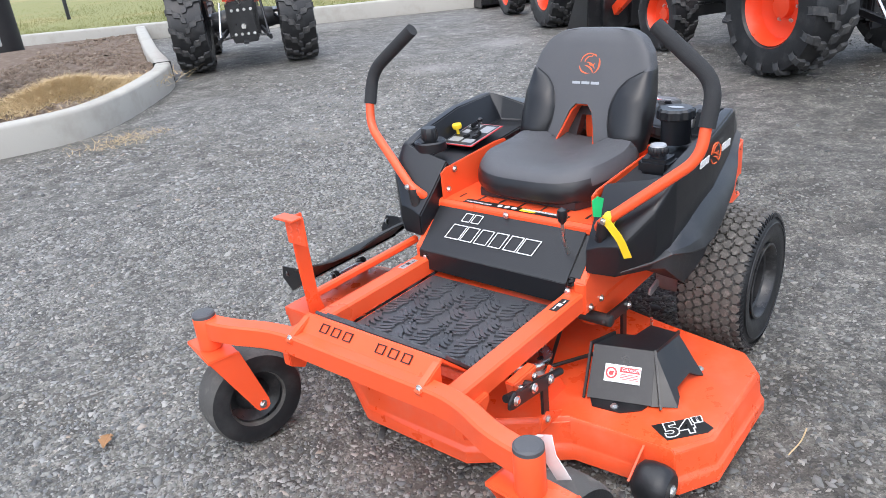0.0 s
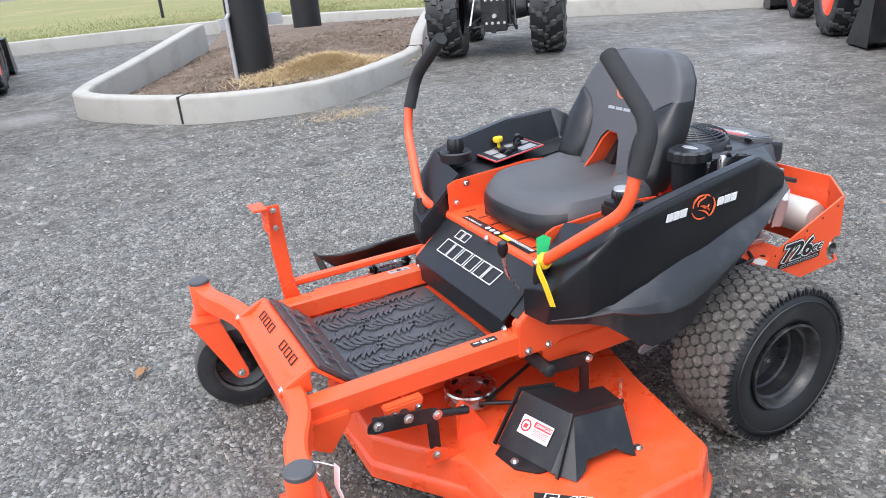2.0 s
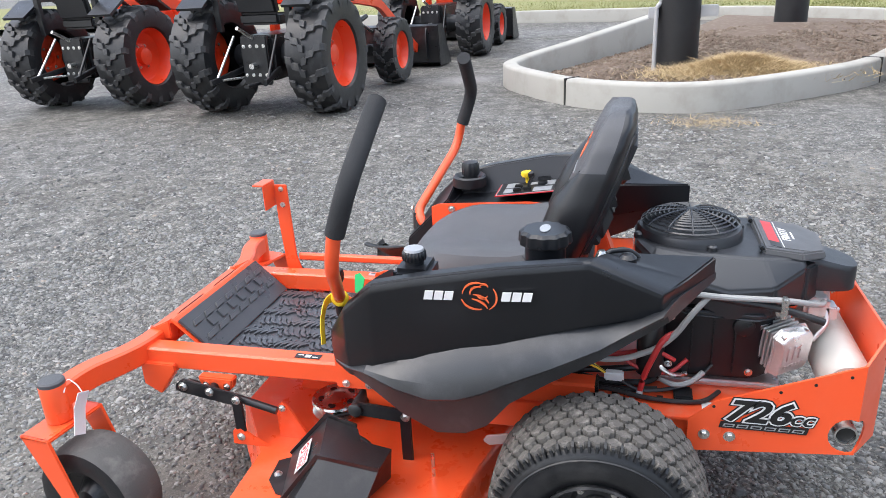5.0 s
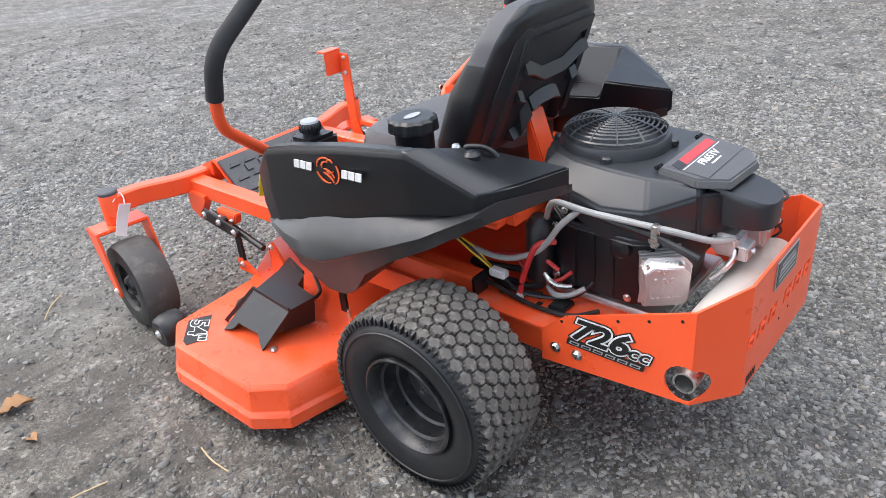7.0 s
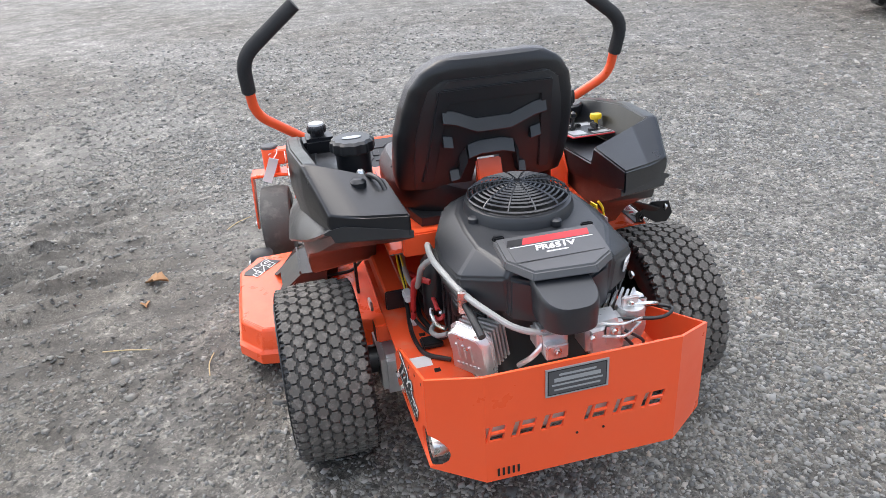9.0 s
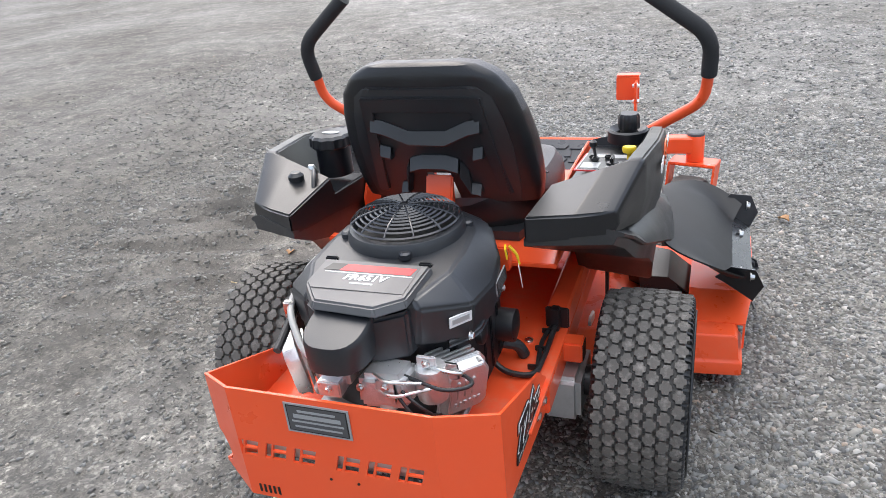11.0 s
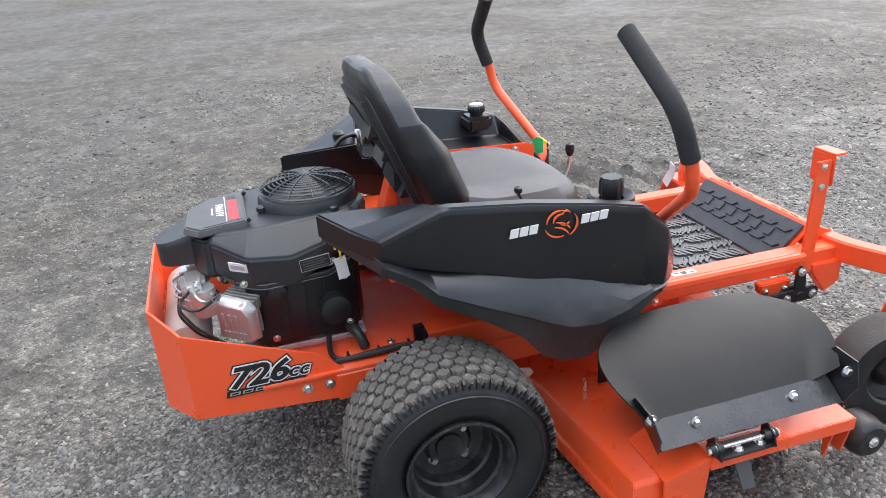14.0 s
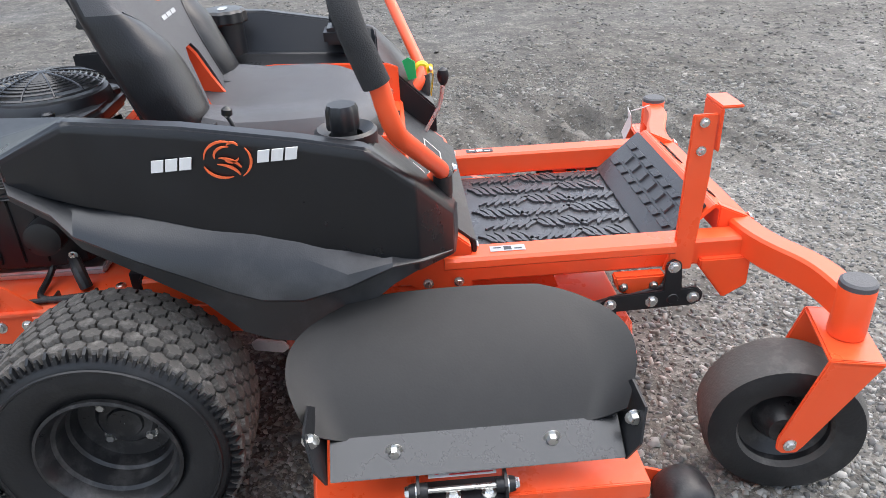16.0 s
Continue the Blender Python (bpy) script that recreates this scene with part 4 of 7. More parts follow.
# lift pedal
ped = part("lift_pedal", prism([(-1.155, 0.4), (-1.095, 0.4), (-1.115, 0.47), (-1.122, 0.735), (-1.17, 0.735), (-1.168, 0.6)], -0.362, -0.354, "x", 0.002), ORANGE, mower, "orange steel foot lift pedal with grip holes")
pad = bmesh.new()
box(-0.367, -0.285, -1.178, -1.172, 0.66, 0.745, 0.002, None, pad)
box(-0.367, -0.285, -1.215, -1.172, 0.745, 0.751, 0.002, None, pad)
part("pedal_pad", pad, ORANGE, ped)
for i in range(2):
    for k in range(3):
        part("grip_hole", lathe([(0.011, -1.1785), (0.008, -1.181), (0.005, -1.1795), (0.0005, -1.1795)], 10, "y", (-0.345 + i * 0.035, 0, 0.68 + k * 0.025)), ORANGE_DECK, ped)
for z in (0.72, 0.663):
    bolt_at(ped, (-0.353, -1.143, z), "x", 0.008)
    bolt_at(ped, (-0.363, -1.143, z), "-x", 0.008)
part("pedal_rod", bar([(-0.374, -1.11, 0.462), (-0.374, -0.64, 0.462)], 0.022, 0.026, None, 0), ORANGE, ped)


# ---- side pods ----
def pod(s):
    """A faceted moulded pod with an open basin on top; the tail face runs slantwise."""
    rows = ((-0.675, -0.66, 0.31, 0.41, 0.495, 0.59, 0.57, 0), (-0.60, -0.59, 0.30, 0.485, 0.505, 0.69, 0.645, 0), (-0.525, -0.52, 0.295, 0.506, 0.535, 0.758, 0.72, 0), (-0.512, -0.507, 0.295, 0.507, 0.54, 0.764, 0.70, 1), (-0.40, -0.40, 0.295, 0.514, 0.582, 0.79, 0.705, 1), (-0.22, -0.22, 0.29, 0.516, 0.635, 0.822, 0.715, 1), (-0.01, -0.05, 0.285, 0.497, 0.68, 0.835, 0.735, 1), (0.005, -0.03, 0.285, 0.493, 0.682, 0.836, 0.782, 0), (0.24, 0.118, 0.272, 0.452, 0.702, 0.755, 0.778, 0))
    rings = []
    for yi, yo, xi, xo, zb, zt, zi, basin in rows:
        if s < 0 and yi > 0.2:
            yi, yo, zb, zt, zi = yi - 0.024, yo - 0.015, zb + 0.008, zt + 0.012, zi + 0.012
        h = zt - zb
        k = min(0.085, (xo - xi) * 0.6)
        zm = zi if basin else zi + (zt - zi) * 0.75
        zlow = zb + (0.02 if yi > 0.2 else 0)
        ring_pts = ((xi, zlow), (xi, zi), (xo - k, zm), (xo - k * (0.5 if basin else 0.4), zt), (xo - 0.008, zt), (xo - 0.001, zt - 0.06 * h - 0.004), (xo, zb + 0.42 * h), (xo - 0.014, zb))
        rings.append([(s * x, yi + (yo - yi) * (x - xi) / (xo - xi), z) for x, z in ring_pts])
    b = loft(rings)
    soften(b, 0.0045, 2, 17)
    tank = part("side_tank" if s > 0 else "control_pod", b, PLASTIC, mower, "black moulded fuel tank pod" if s > 0 else "black moulded control pod", 60)
    even(tank)
    # inner and outer y, inner x, outer x, crease, ridge and lower edge heights, overhang of the ridge
    rows = ((-0.655, -0.655, 0.32, 0.41, 0.52, 0.512, 0.505, 0.002), (-0.60, -0.60, 0.315, 0.475, 0.535, 0.53, 0.51, 0.003), (-0.54, -0.54, 0.31, 0.513, 0.557, 0.543, 0.493, 0.012), (-0.46, -0.46, 0.30, 0.536, 0.585, 0.522, 0.43, 0.03), (-0.38, -0.38, 0.30, 0.545, 0.612, 0.507, 0.378, 0.05), (-0.31, -0.31, 0.30, 0.547, 0.632, 0.515, 0.385, 0.05), (-0.255, -0.255, 0.30, 0.545, 0.643, 0.536, 0.42, 0.036), (-0.20, -0.20, 0.30, 0.54, 0.655, 0.562, 0.49, 0.024), (-0.11, -0.11, 0.295, 0.53, 0.672, 0.60, 0.55, 0.018), (0.02, -0.005, 0.29, 0.503, 0.684, 0.642, 0.604, 0.014), (0.14, 0.055, 0.285, 0.482, 0.706, 0.674, 0.646, 0.012), (0.242, 0.122, 0.268, 0.466, 0.734, 0.71, 0.688, 0.012))
    rings = []
    for yi, yo, xi, xo, zu, zr, zl, lap in rows:
        if s < 0 and yi > 0.1:
            yi, yo = yi - 0.035, yo - 0.025
        k = min(0.052, (xo - xi) * 0.5)
        up = 0.012 if yi > 0.2 else 0.0
        bow = 0.006 if yi < 0 else 0.0
        rings.append([(s * x, yi + (yo - yi) * (x - xi) / (xo - xi), z) for x, z in ((xi, zl + 0.02 + up), (xi, zu + 0.004), (xo - k, zu), (xo - k * 0.62 + bow, zu - 0.3 * (zu - zr)), (xo - k * 0.25 + bow, zu - 0.66 * (zu - zr)), (xo, zr), (xo - 0.004, zr - 0.006), (xo - 0.004 - lap, zr - 0.004), (xo - 0.012 - lap, zl))])
    b = loft(rings)
    soften(b, 0.005, 3, 24)
    even(part("fender_skirt", b, SKIRT, mower, "dusty black plastic fender skirt", 60))
    face = basis((s * 0.5175, -0.262 if s > 0 else -0.285, 0.757 if s > 0 else 0.765), (0.0, s, 0.035), (0, -0.03, 1))
    for k in range(3):
        for u0 in (-0.085, 0.085):
            flat(rect(0.019, 0.02, 0.005, u0 + (k - 1) * 0.0225, 0.002), tank, "white_print", WHITE, face, 0.003)
    for shape in stroke_shapes():
        flat(shape, tank, "emblem_print", EMBER, face, 0.003)
    return tank


left_pod, right_pod = pod(1), pod(-1)


def cap_at(parent, at, r, h, neck, name, flutes=12):
    b = lathe([(r * 0.82, -neck), (r * 0.82, 0.0)], 24, "z", at)
    n = part("filler_neck", b, PLASTIC, parent)
    b = bmesh.new()
    rings = []
    for z, k in ((0.0, 0.98), (0.004, 1.03), (h * 0.8, 1.0), (h, 0.86)):
        rings.append([(at[0] + r * k * (1 + 0.045 * math.cos(flutes * a)) * math.cos(a), at[1] + r * k * (1 + 0.045 * math.cos(flutes * a)) * math.sin(a), at[2] + z) for a in [2 * math.pi * i / 72 for i in range(72)]])
    return part(name, loft(rings, True, True, b), PLASTIC, parent, "black ribbed screw cap")


big = cap_at(left_pod, (0.344, -0.138, 0.822), 0.057, 0.033, 0.08, "fuel_cap")
flat([(0.026 * math.cos(a), 0.012 * math.sin(a)) for a in [2 * math.pi * i / 20 for i in range(20)]], left_pod, "cap_emblem", SILVER, basis((0.344, -0.138, 0.8555), (1, 0, 0), (0, 1, 0)))
small = cap_at(left_pod, (0.414, -0.429, 0.795), 0.027, 0.022, 0.05, "tank_cap", 20)
part("cap_top", lathe([(0.024, 0.817), (0.022, 0.822), (0.001, 0.823)], 20, "z", (0.414, -0.429, 0)), SILVER, left_pod, "worn silver cap top")
part("cap_seat", prism([(0.37, -0.47), (0.46, -0.47), (0.46, -0.385), (0.36, -0.385)], 0.74, 0.785, "z", 0.01), PLASTIC, left_pod)
part("tank_vent", tube([(0.33, 0.0, 0.775), (0.33, 0.0, 0.80), (0.305, 0.05, 0.80), (0.292, 0.09, 0.75)], 0.0065), STEEL_BLACK, left_pod)
part("vent_fitting", lathe([(0.014, 0.76), (0.014, 0.795), (0.008, 0.808), (0.001, 0.809)], 12, "z", (0.345, -0.012, 0)), ZINC, left_pod)
part("tank_vent", lathe([(0.02, 0.785), (0.02, 0.80), (0.012, 0.808), (0.001, 0.81)], 14, "z", (0.36, 0.045, 0)), PLASTIC, left_pod)
# control console
cap_at(right_pod, (-0.408, -0.472, 0.77), 0.028, 0.043, 0.03, "throttle_knob", 10)
part("knob_well", lathe([(0.03, 0.735), (0.056, 0.735), (0.056, 0.765), (0.05, 0.77), (0.03, 0.758)], 28, "z", (-0.405, -0.475, 0), None, True), PLASTIC, right_pod)
con = basis((-0.375, -0.275, 0.737), (1, 0, 0), (0, 1, 0.12))
plate = flat([(-0.07, -0.1), (0.07, -0.1), (0.07, 0.1), (-0.07, 0.1)], right_pod, "console_plate", RED, con, 0.003, "control plate with a red border")
flat([(-0.066, -0.096), (0.066, -0.096), (0.066, 0.096), (-0.066, 0.096)], right_pod, "console_face", SILVER, con, 0.0038)
flat([(-0.063, -0.093), (0.063, -0.093), (0.063, 0.093), (-0.063, 0.093)], right_pod, "console_face", DASH, con, 0.0045)
for u, v, w, h in ((-0.03, -0.055, 0.05, 0.04), (0.03, -0.06, 0.045, 0.03), (0.035, 0.05, 0.045, 0.06), (-0.03, 0.07, 0.05, 0.03), (-0.035, 0.02, 0.03, 0.03)):
    flat(rect(w, h, 0, u, v), right_pod, "console_label", SILVER, con, 0.0052)
for u, v in ((0.0, -0.03), (0.03, 0.0), (0.04, -0.03)):
    b = box(u - 0.009, u + 0.009, v - 0.013, v + 0.013, 0.004, 0.016, 0.003)
    bmesh.ops.transform(b, matrix=con, verts=b.verts)
    part("rocker_switch", b, BLACK, right_pod)
b = lathe([(0.006, 0), (0.006, 0.025), (0.016, 0.026), (0.019, 0.034), (0.017, 0.042), (0.001, 0.044)], 18, "z", (-0.055, -0.01, 0))
bmesh.ops.transform(b, matrix=con, verts=b.verts)
part("pull_knob", b, YELLOW, right_pod, "yellow blade engagement knob")
b = lathe([(0.016, 0), (0.016, 0.012), (0.008, 0.014), (0.001, 0.015)], 18, "z", (-0.02, 0.045, 0))
box(-0.024, -0.016, 0.03, 0.075, 0.014, 0.03, 0.003, None, b)
bmesh.ops.transform(b, matrix=con, verts=b.verts)
part("ignition_switch", b, PLASTIC, right_pod)
b = tube([(0.03, 0.0, 0.0), (0.03, 0.01, 0.03), (0.033, 0.02, 0.045)], 0.004)
lathe([(0.003, 0.042), (0.01, 0.048), (0.01, 0.058), (0.002, 0.064)], 12, "z", (0.033, 0.02, 0), b)
bmesh.ops.transform(b, matrix=con, verts=b.verts)
part("throttle_lever", b, PLASTIC, right_pod)


# ---- mower deck ----
OUT = [(0.69, -0.37), (0.755, -0.455), (0.755, -0.81), (0.69, -0.912), (0.40, -0.93), (0.16, -1.10), (-0.22, -1.10), (-0.48, -0.95), (-0.60, -0.945), (-0.605, -0.545), (-0.74, -0.54), (-0.74, -0.37), (-0.30, -0.33), (0.05, -0.22), (0.35, -0.30)]


def grown(poly, d):
    cx, cy = sum(p[0] for p in poly) / len(poly), sum(p[1] for p in poly) / len(poly)
    return [(x + d * (x - cx) / math.hypot(x - cx, y - cy), y + d * (y - cy) / math.hypot(x - cx, y - cy)) for x, y in poly]


def deck_shell():
    rings = [[(x, y, z) for x, y in grown(OUT, d)] for d, z in ((-0.03, 0.05), (0.004, 0.05), (0.012, 0.054), (0.012, 0.092), (0.003, 0.10), (0.0, 0.108), (-0.006, 0.172), (-0.016, 0.183))]
    return soften(loft(rings), 0.004, 2, 25)


deck = part("cutting_deck", deck_shell(), ORANGE_DECK, mower, "orange stamped steel cutting deck")
part("deck_bridge", prism([(-0.95, 0.183), (-0.93, 0.24), (-0.70, 0.262), (-0.5, 0.262), (-0.45, 0.183)], -0.06, 0.06, "x", 0.006), ORANGE_DECK, deck)
for s in (1, -1):
    yoke = part("deck_mount", prism([(-1.02, 0.18), (-1.015, 0.225), (-0.99, 0.235), (-0.955, 0.21), (-0.9, 0.18)], s * 0.352, s * 0.362, "x", 0.002), ORANGE_DECK, deck)
    bolt_at(yoke, (s * 0.363, -0.99, 0.208), "x" if s > 0 else "-x", 0.010)
    ear = part("deck_mount", prism([(-0.90, 0.18), (-0.90, 0.28), (-0.88, 0.30), (-0.86, 0.28), (-0.80, 0.18)], s * 0.30, s * 0.31, "x", 0.002), ORANGE_DECK, deck)
    bolt_at(ear, (s * 0.311, -0.88, 0.28), "x" if s > 0 else "-x", 0.009)
    arm_form = [(-1.165, 0.365), (-1.14, 0.384), (-0.985, 0.352), (-0.965, 0.335), (-0.975, 0.315), (-1.0, 0.315), (-1.15, 0.34), (-1.168, 0.348)]
    pins = ((-0.982, 0.334), (-1.14, 0.362), (-1.06, 0.352))
    if s < 0:
        # on this side the link is a T with a stem up to the pedal
        arm_form = [(-1.185, 0.345), (-1.17, 0.36), (-1.138, 0.358), (-1.132, 0.42), (-1.115, 0.43), (-1.1, 0.42), (-1.098, 0.356), (-0.985, 0.35), (-0.965, 0.335), (-0.975, 0.315), (-1.0, 0.312), (-1.165, 0.316), (-1.183, 0.325)]
        pins = ((-0.985, 0.332), (-1.163, 0.337), (-1.074, 0.334), (-1.115, 0.414))
    link = part("lift_link", prism(arm_form, s * 0.363, s * 0.372, "x", 0.002), STEEL_BLACK, mower, "black steel deck lift link")
    part("link_arm", prism([(-1.005, 0.335), (-0.975, 0.335), (-0.975, 0.20), (-1.005, 0.20)], s * 0.352, s * 0.361, "x", 0.002), STEEL_BLACK, link)
    for y, z in pins:
        bolt_at(link, (s * 0.373, y, z), "x" if s > 0 else "-x", 0.011)
    part("link_rod", tube(mirrored([(0.34, -1.14, 0.355), (0.34, -0.88, 0.29)], s), 0.011), STEEL_BLACK, link)
    part("link_pin", lathe([(0.014, s * 0.30), (0.014, s * 0.37), (0.011, s * 0.374), (0.0005, s * 0.374)], 16, "x", (0, -1.06 if s > 0 else -1.12, 0.352 if s > 0 else 0.335)), STEEL_BLACK, link)
    hang = part("link_bracket", prism([(-1.11, 0.38), (-1.0, 0.38), (-1.01, 0.345), (-1.03, 0.335), (-1.10, 0.335)], s * 0.315, s * 0.345, "x", 0.004), ORANGE, mower)
    bolt_at(hang, (s * 0.346, -1.085, 0.357), "x" if s > 0 else "-x", 0.008)
    bolt_at(hang, (s * 0.346, -1.02, 0.357), "x" if s > 0 else "-x", 0.008)
    rl = part("lift_link", prism([(-0.66, 0.335), (-0.64, 0.355), (-0.50, 0.345), (-0.48, 0.325), (-0.50, 0.305), (-0.63, 0.315)], s * 0.35, s * 0.359, "x", 0.002), STEEL_BLACK, mower, "black steel deck lift link")
    part("link_pin", lathe([(0.019, s * 0.27), (0.019, s * 0.37), (0.013, s * 0.374), (0.0005, s * 0.374)], 16, "x", (0, -0.635, 0.335)), STEEL_BLACK, rl)
    part("link_arm", prism([(-0.52, 0.33), (-0.49, 0.33), (-0.49, 0.18), (-0.52, 0.18)], s * 0.34, s * 0.349, "x", 0.002), STEEL_BLACK, rl)
    bolt_at(rl, (s * 0.36, -0.5, 0.325), "x" if s > 0 else "-x", 0.010)
    part("hanger_bolt", lathe([(0.005, 0.18), (0.005, 0.25), (0.0005, 0.25)], 8, "z", (s * 0.40, -0.42, 0)), ZINC, mower)
for x, y in ((0.16, -0.777), (-0.40, -0.777)):
    p = part("spindle_pulley", lathe([(0.02, 0.19), (0.075, 0.193), (0.078, 0.20), (0.066, 0.208), (0.066, 0.222), (0.078, 0.23), (0.075, 0.236), (0.05, 0.232), (0.03, 0.24), (0.014, 0.25), (0.001, 0.252)], 36, "z", (x, y, 0)), PULLEY, deck, "zinc-plated belt pulley")
    for k in range(5):
        a = 2 * math.pi * k / 5
        part("pulley_hole", lathe([(0.011, 0.2345), (0.011, 0.2355), (0.0005, 0.2355)], 12, "z", (x + 0.047 * math.cos(a), y + 0.047 * math.sin(a), 0)), BLACK, p)
part("drive_belt", tube([(0.235, -0.79, 0.216), (0.35, -0.60, 0.216), (0.47, -0.6, 0.216)], 0.006), RUBBER, deck, "black drive belt")
part("drive_belt", tube([(0.235, -0.765, 0.216), (0.1, -0.4, 0.25)], 0.006), RUBBER, deck)


def belt_cover(k=1):
    """The folded black shield over the belt: a raking front, a sloping side with a cut-out, and a top."""
    def f(x, y, z):
        return (k * x, y, z)
    b = bmesh.new()
    top = [f(0.36, -0.72, 0.30), f(0.525, -0.675, 0.30), f(0.527, -0.52, 0.282), f(0.44, -0.515, 0.282), f(0.43, -0.60, 0.288), f(0.385, -0.625, 0.292)]
    low = [f(0.39, -0.825, 0.19), f(0.56, -0.775, 0.19), f(0.57, -0.55, 0.215), f(0.45, -0.52, 0.2), f(0.44, -0.6, 0.2), f(0.40, -0.63, 0.2)]
    loft([low, top], True, True, b)
    side = [f(0.525, -0.675, 0.30), f(0.622, -0.74, 0.186), f(0.612, -0.705, 0.198), f(0.598, -0.69, 0.215), f(0.597, -0.60, 0.212), f(0.61, -0.58, 0.198), f(0.622, -0.555, 0.186), f(0.527, -0.52, 0.282)]
    loft([side, [(x - k * 0.004, y, z - 0.004) for x, y, z in side]], True, True, b)
    fold = [f(0.525, -0.675, 0.30), f(0.56, -0.775, 0.188), f(0.622, -0.74, 0.186)]
    loft([fold, [(x - k * 0.003, y + 0.003, z - 0.003) for x, y, z in fold]], True, True, b)
    return b


cover = part("belt_cover", belt_cover(), STEEL_BLACK, deck, "folded black steel belt cover", 20)
edge = [(-0.003, -0.006), (0.003, -0.006), (0.003, 0.006), (-0.003, 0.006)]
for pts in ([(0.383, -0.83, 0.187), (0.353, -0.724, 0.303), (0.38, -0.63, 0.296)], [(0.588, -0.775, 0.187), (0.528, -0.68, 0.303), (0.53, -0.52, 0.286)]):
    part("cover_flange", sweep(pts, edge), STEEL_BLACK, cover)
part("cover_foot", prism([(0.395, -0.815), (0.42, -0.85), (0.50, -0.84), (0.545, -0.80), (0.55, -0.775)], 0.184, 0.188, "z", 0), STEEL_BLACK, cover)
far_cover = belt_cover(-1)
bmesh.ops.recalc_face_normals(far_cover, faces=far_cover.faces)
part("belt_cover", far_cover, STEEL_BLACK, deck, "folded black steel belt cover under the chute", 20)
bolt_at(cover, (0.475, -0.825, 0.188), "z", 0.009)
bolt_at(cover, (0.60, -0.53, 0.186), "z", 0.010)
lab = basis((0.463, -0.7505, 0.2475), (0.167, 0.046, 0), (-0.032, 0.102, 0.11))
sign = flat(rect(0.1, 0.05), cover, "danger_label", WHITE, lab, 0.0015, "white label with red danger panel")
flat(rect(0.056, 0.015, 0, 0.02, 0.012), sign, "red_panel", RED, lab, 0.002)
flat([(-0.031 + 0.016 * math.cos(a), 0.0 + 0.017 * math.sin(a)) for a in [2 * math.pi * i / 20 for i in range(20)]], sign, "red_disc", RED, lab, 0.002)
flat([(-0.031 + 0.011 * math.cos(a), 0.0 + 0.012 * math.sin(a)) for a in [2 * math.pi * i / 20 for i in range(20)]], sign, "white_disc", WHITE, lab, 0.0024)
flat(rect(0.012, 0.012, 0.002, -0.031, -0.001), sign, "hazard_mark", RED, lab, 0.0028)
lettering("DANGER", 0.0125, WHITE, sign, lab @ Matrix.Translation((0.022, 0.012, 0.0022)), 0.2, 0.0004)
for k in range(4):
    flat(rect(0.05, 0.002, 0, 0.019, -0.001 - k * 0.0045), sign, "text_bar", RED, lab, 0.002)
d54 = basis((0.668, -0.812, 0.1835), (0.66, 0.75, 0), (-0.75, 0.66, 0))
badge = flat([(-0.062, -0.034), (0.05, -0.034), (0.072, -0.022), (0.056, 0.034), (-0.075, 0.034), (-0.07, 0.0)], deck, "size_badge", BLACK, d54, 0.0015, "black badge with the deck size")
lettering('54"', 0.076, WHITE, badge, d54 @ Matrix.Translation((-0.002, 0, 0.0018)), 0.15, 0.0003, "lettering", 1.12, 0.0042)
lettering('54"', 0.076, BLACK, badge, d54 @ Matrix.Translation((-0.002, 0, 0.0026)), 0.15, 0.0003, "lettering", 1.12, 0.001)


def roller(x, y):
    r = part("anti_scalp_roller", lathe([(0.012, -0.045), (0.04, -0.045), (0.05, -0.036), (0.055, -0.015), (0.055, 0.015), (0.05, 0.036), (0.04, 0.045), (0.012, 0.045)], 28, "x", (x, y, 0.125)), RUBBER, deck, "black plastic anti-scalp roller")
    for s in (1, -1):
        bolt_at(r, (x + s * 0.046, y, 0.125), "x" if s > 0 else "-x", 0.013)
    side = -1 if x > 0 else 1
    part("roller_arm", loft([[(x + side * 0.058, y - 0.02, 0.12), (x + side * 0.058, y + 0.02, 0.11), (x + side * 0.058, -0.90, 0.10), (x + side * 0.058, -0.90, 0.18)], [(x + side * 0.064, y - 0.02, 0.12), (x + side * 0.064, y + 0.02, 0.11), (x + side * 0.064, -0.90, 0.10), (x + side * 0.064, -0.90, 0.18)]]), ORANGE_DECK, r)


roller(0.665, -0.985)
roller(-0.715, -1.04)

# discharge chute, raised
ledge = bmesh.new()
box(-0.772, -0.59, -0.95, -0.545, 0.231, 0.237, 0.0015, None, ledge)
box(-0.776, -0.770, -0.95, -0.545, 0.203, 0.237, 0.0015, None, ledge)
loft([[(-0.772, -0.545, 0.231), (-0.59, -0.545, 0.231), (-0.59, -0.545, 0.237), (-0.772, -0.545, 0.237)], [(-0.755, -0.44, 0.180), (-0.59, -0.44, 0.180), (-0.59, -0.44, 0.186), (-0.755, -0.44, 0.186)]], True, True, ledge)
part("chute_ledge", ledge, ORANGE_DECK, deck, "orange folded steel ledge over the discharge opening")
part("ledge_wall", box(-0.603, -0.59, -0.95, -0.545, 0.15, 0.231, 0.001), ORANGE_DECK, deck)
part("ledge_end", prism([(-0.774, 0.231), (-0.60, 0.231), (-0.60, 0.15), (-0.735, 0.118), (-0.752, 0.12)], -0.95, -0.944, "y", 0.001), ORANGE_DECK, deck)
part("ledge_end", prism([(-0.774, 0.231), (-0.735, 0.231), (-0.742, 0.12), (-0.752, 0.12)], -0.90, -0.895, "y", 0.001), ORANGE_DECK, deck)
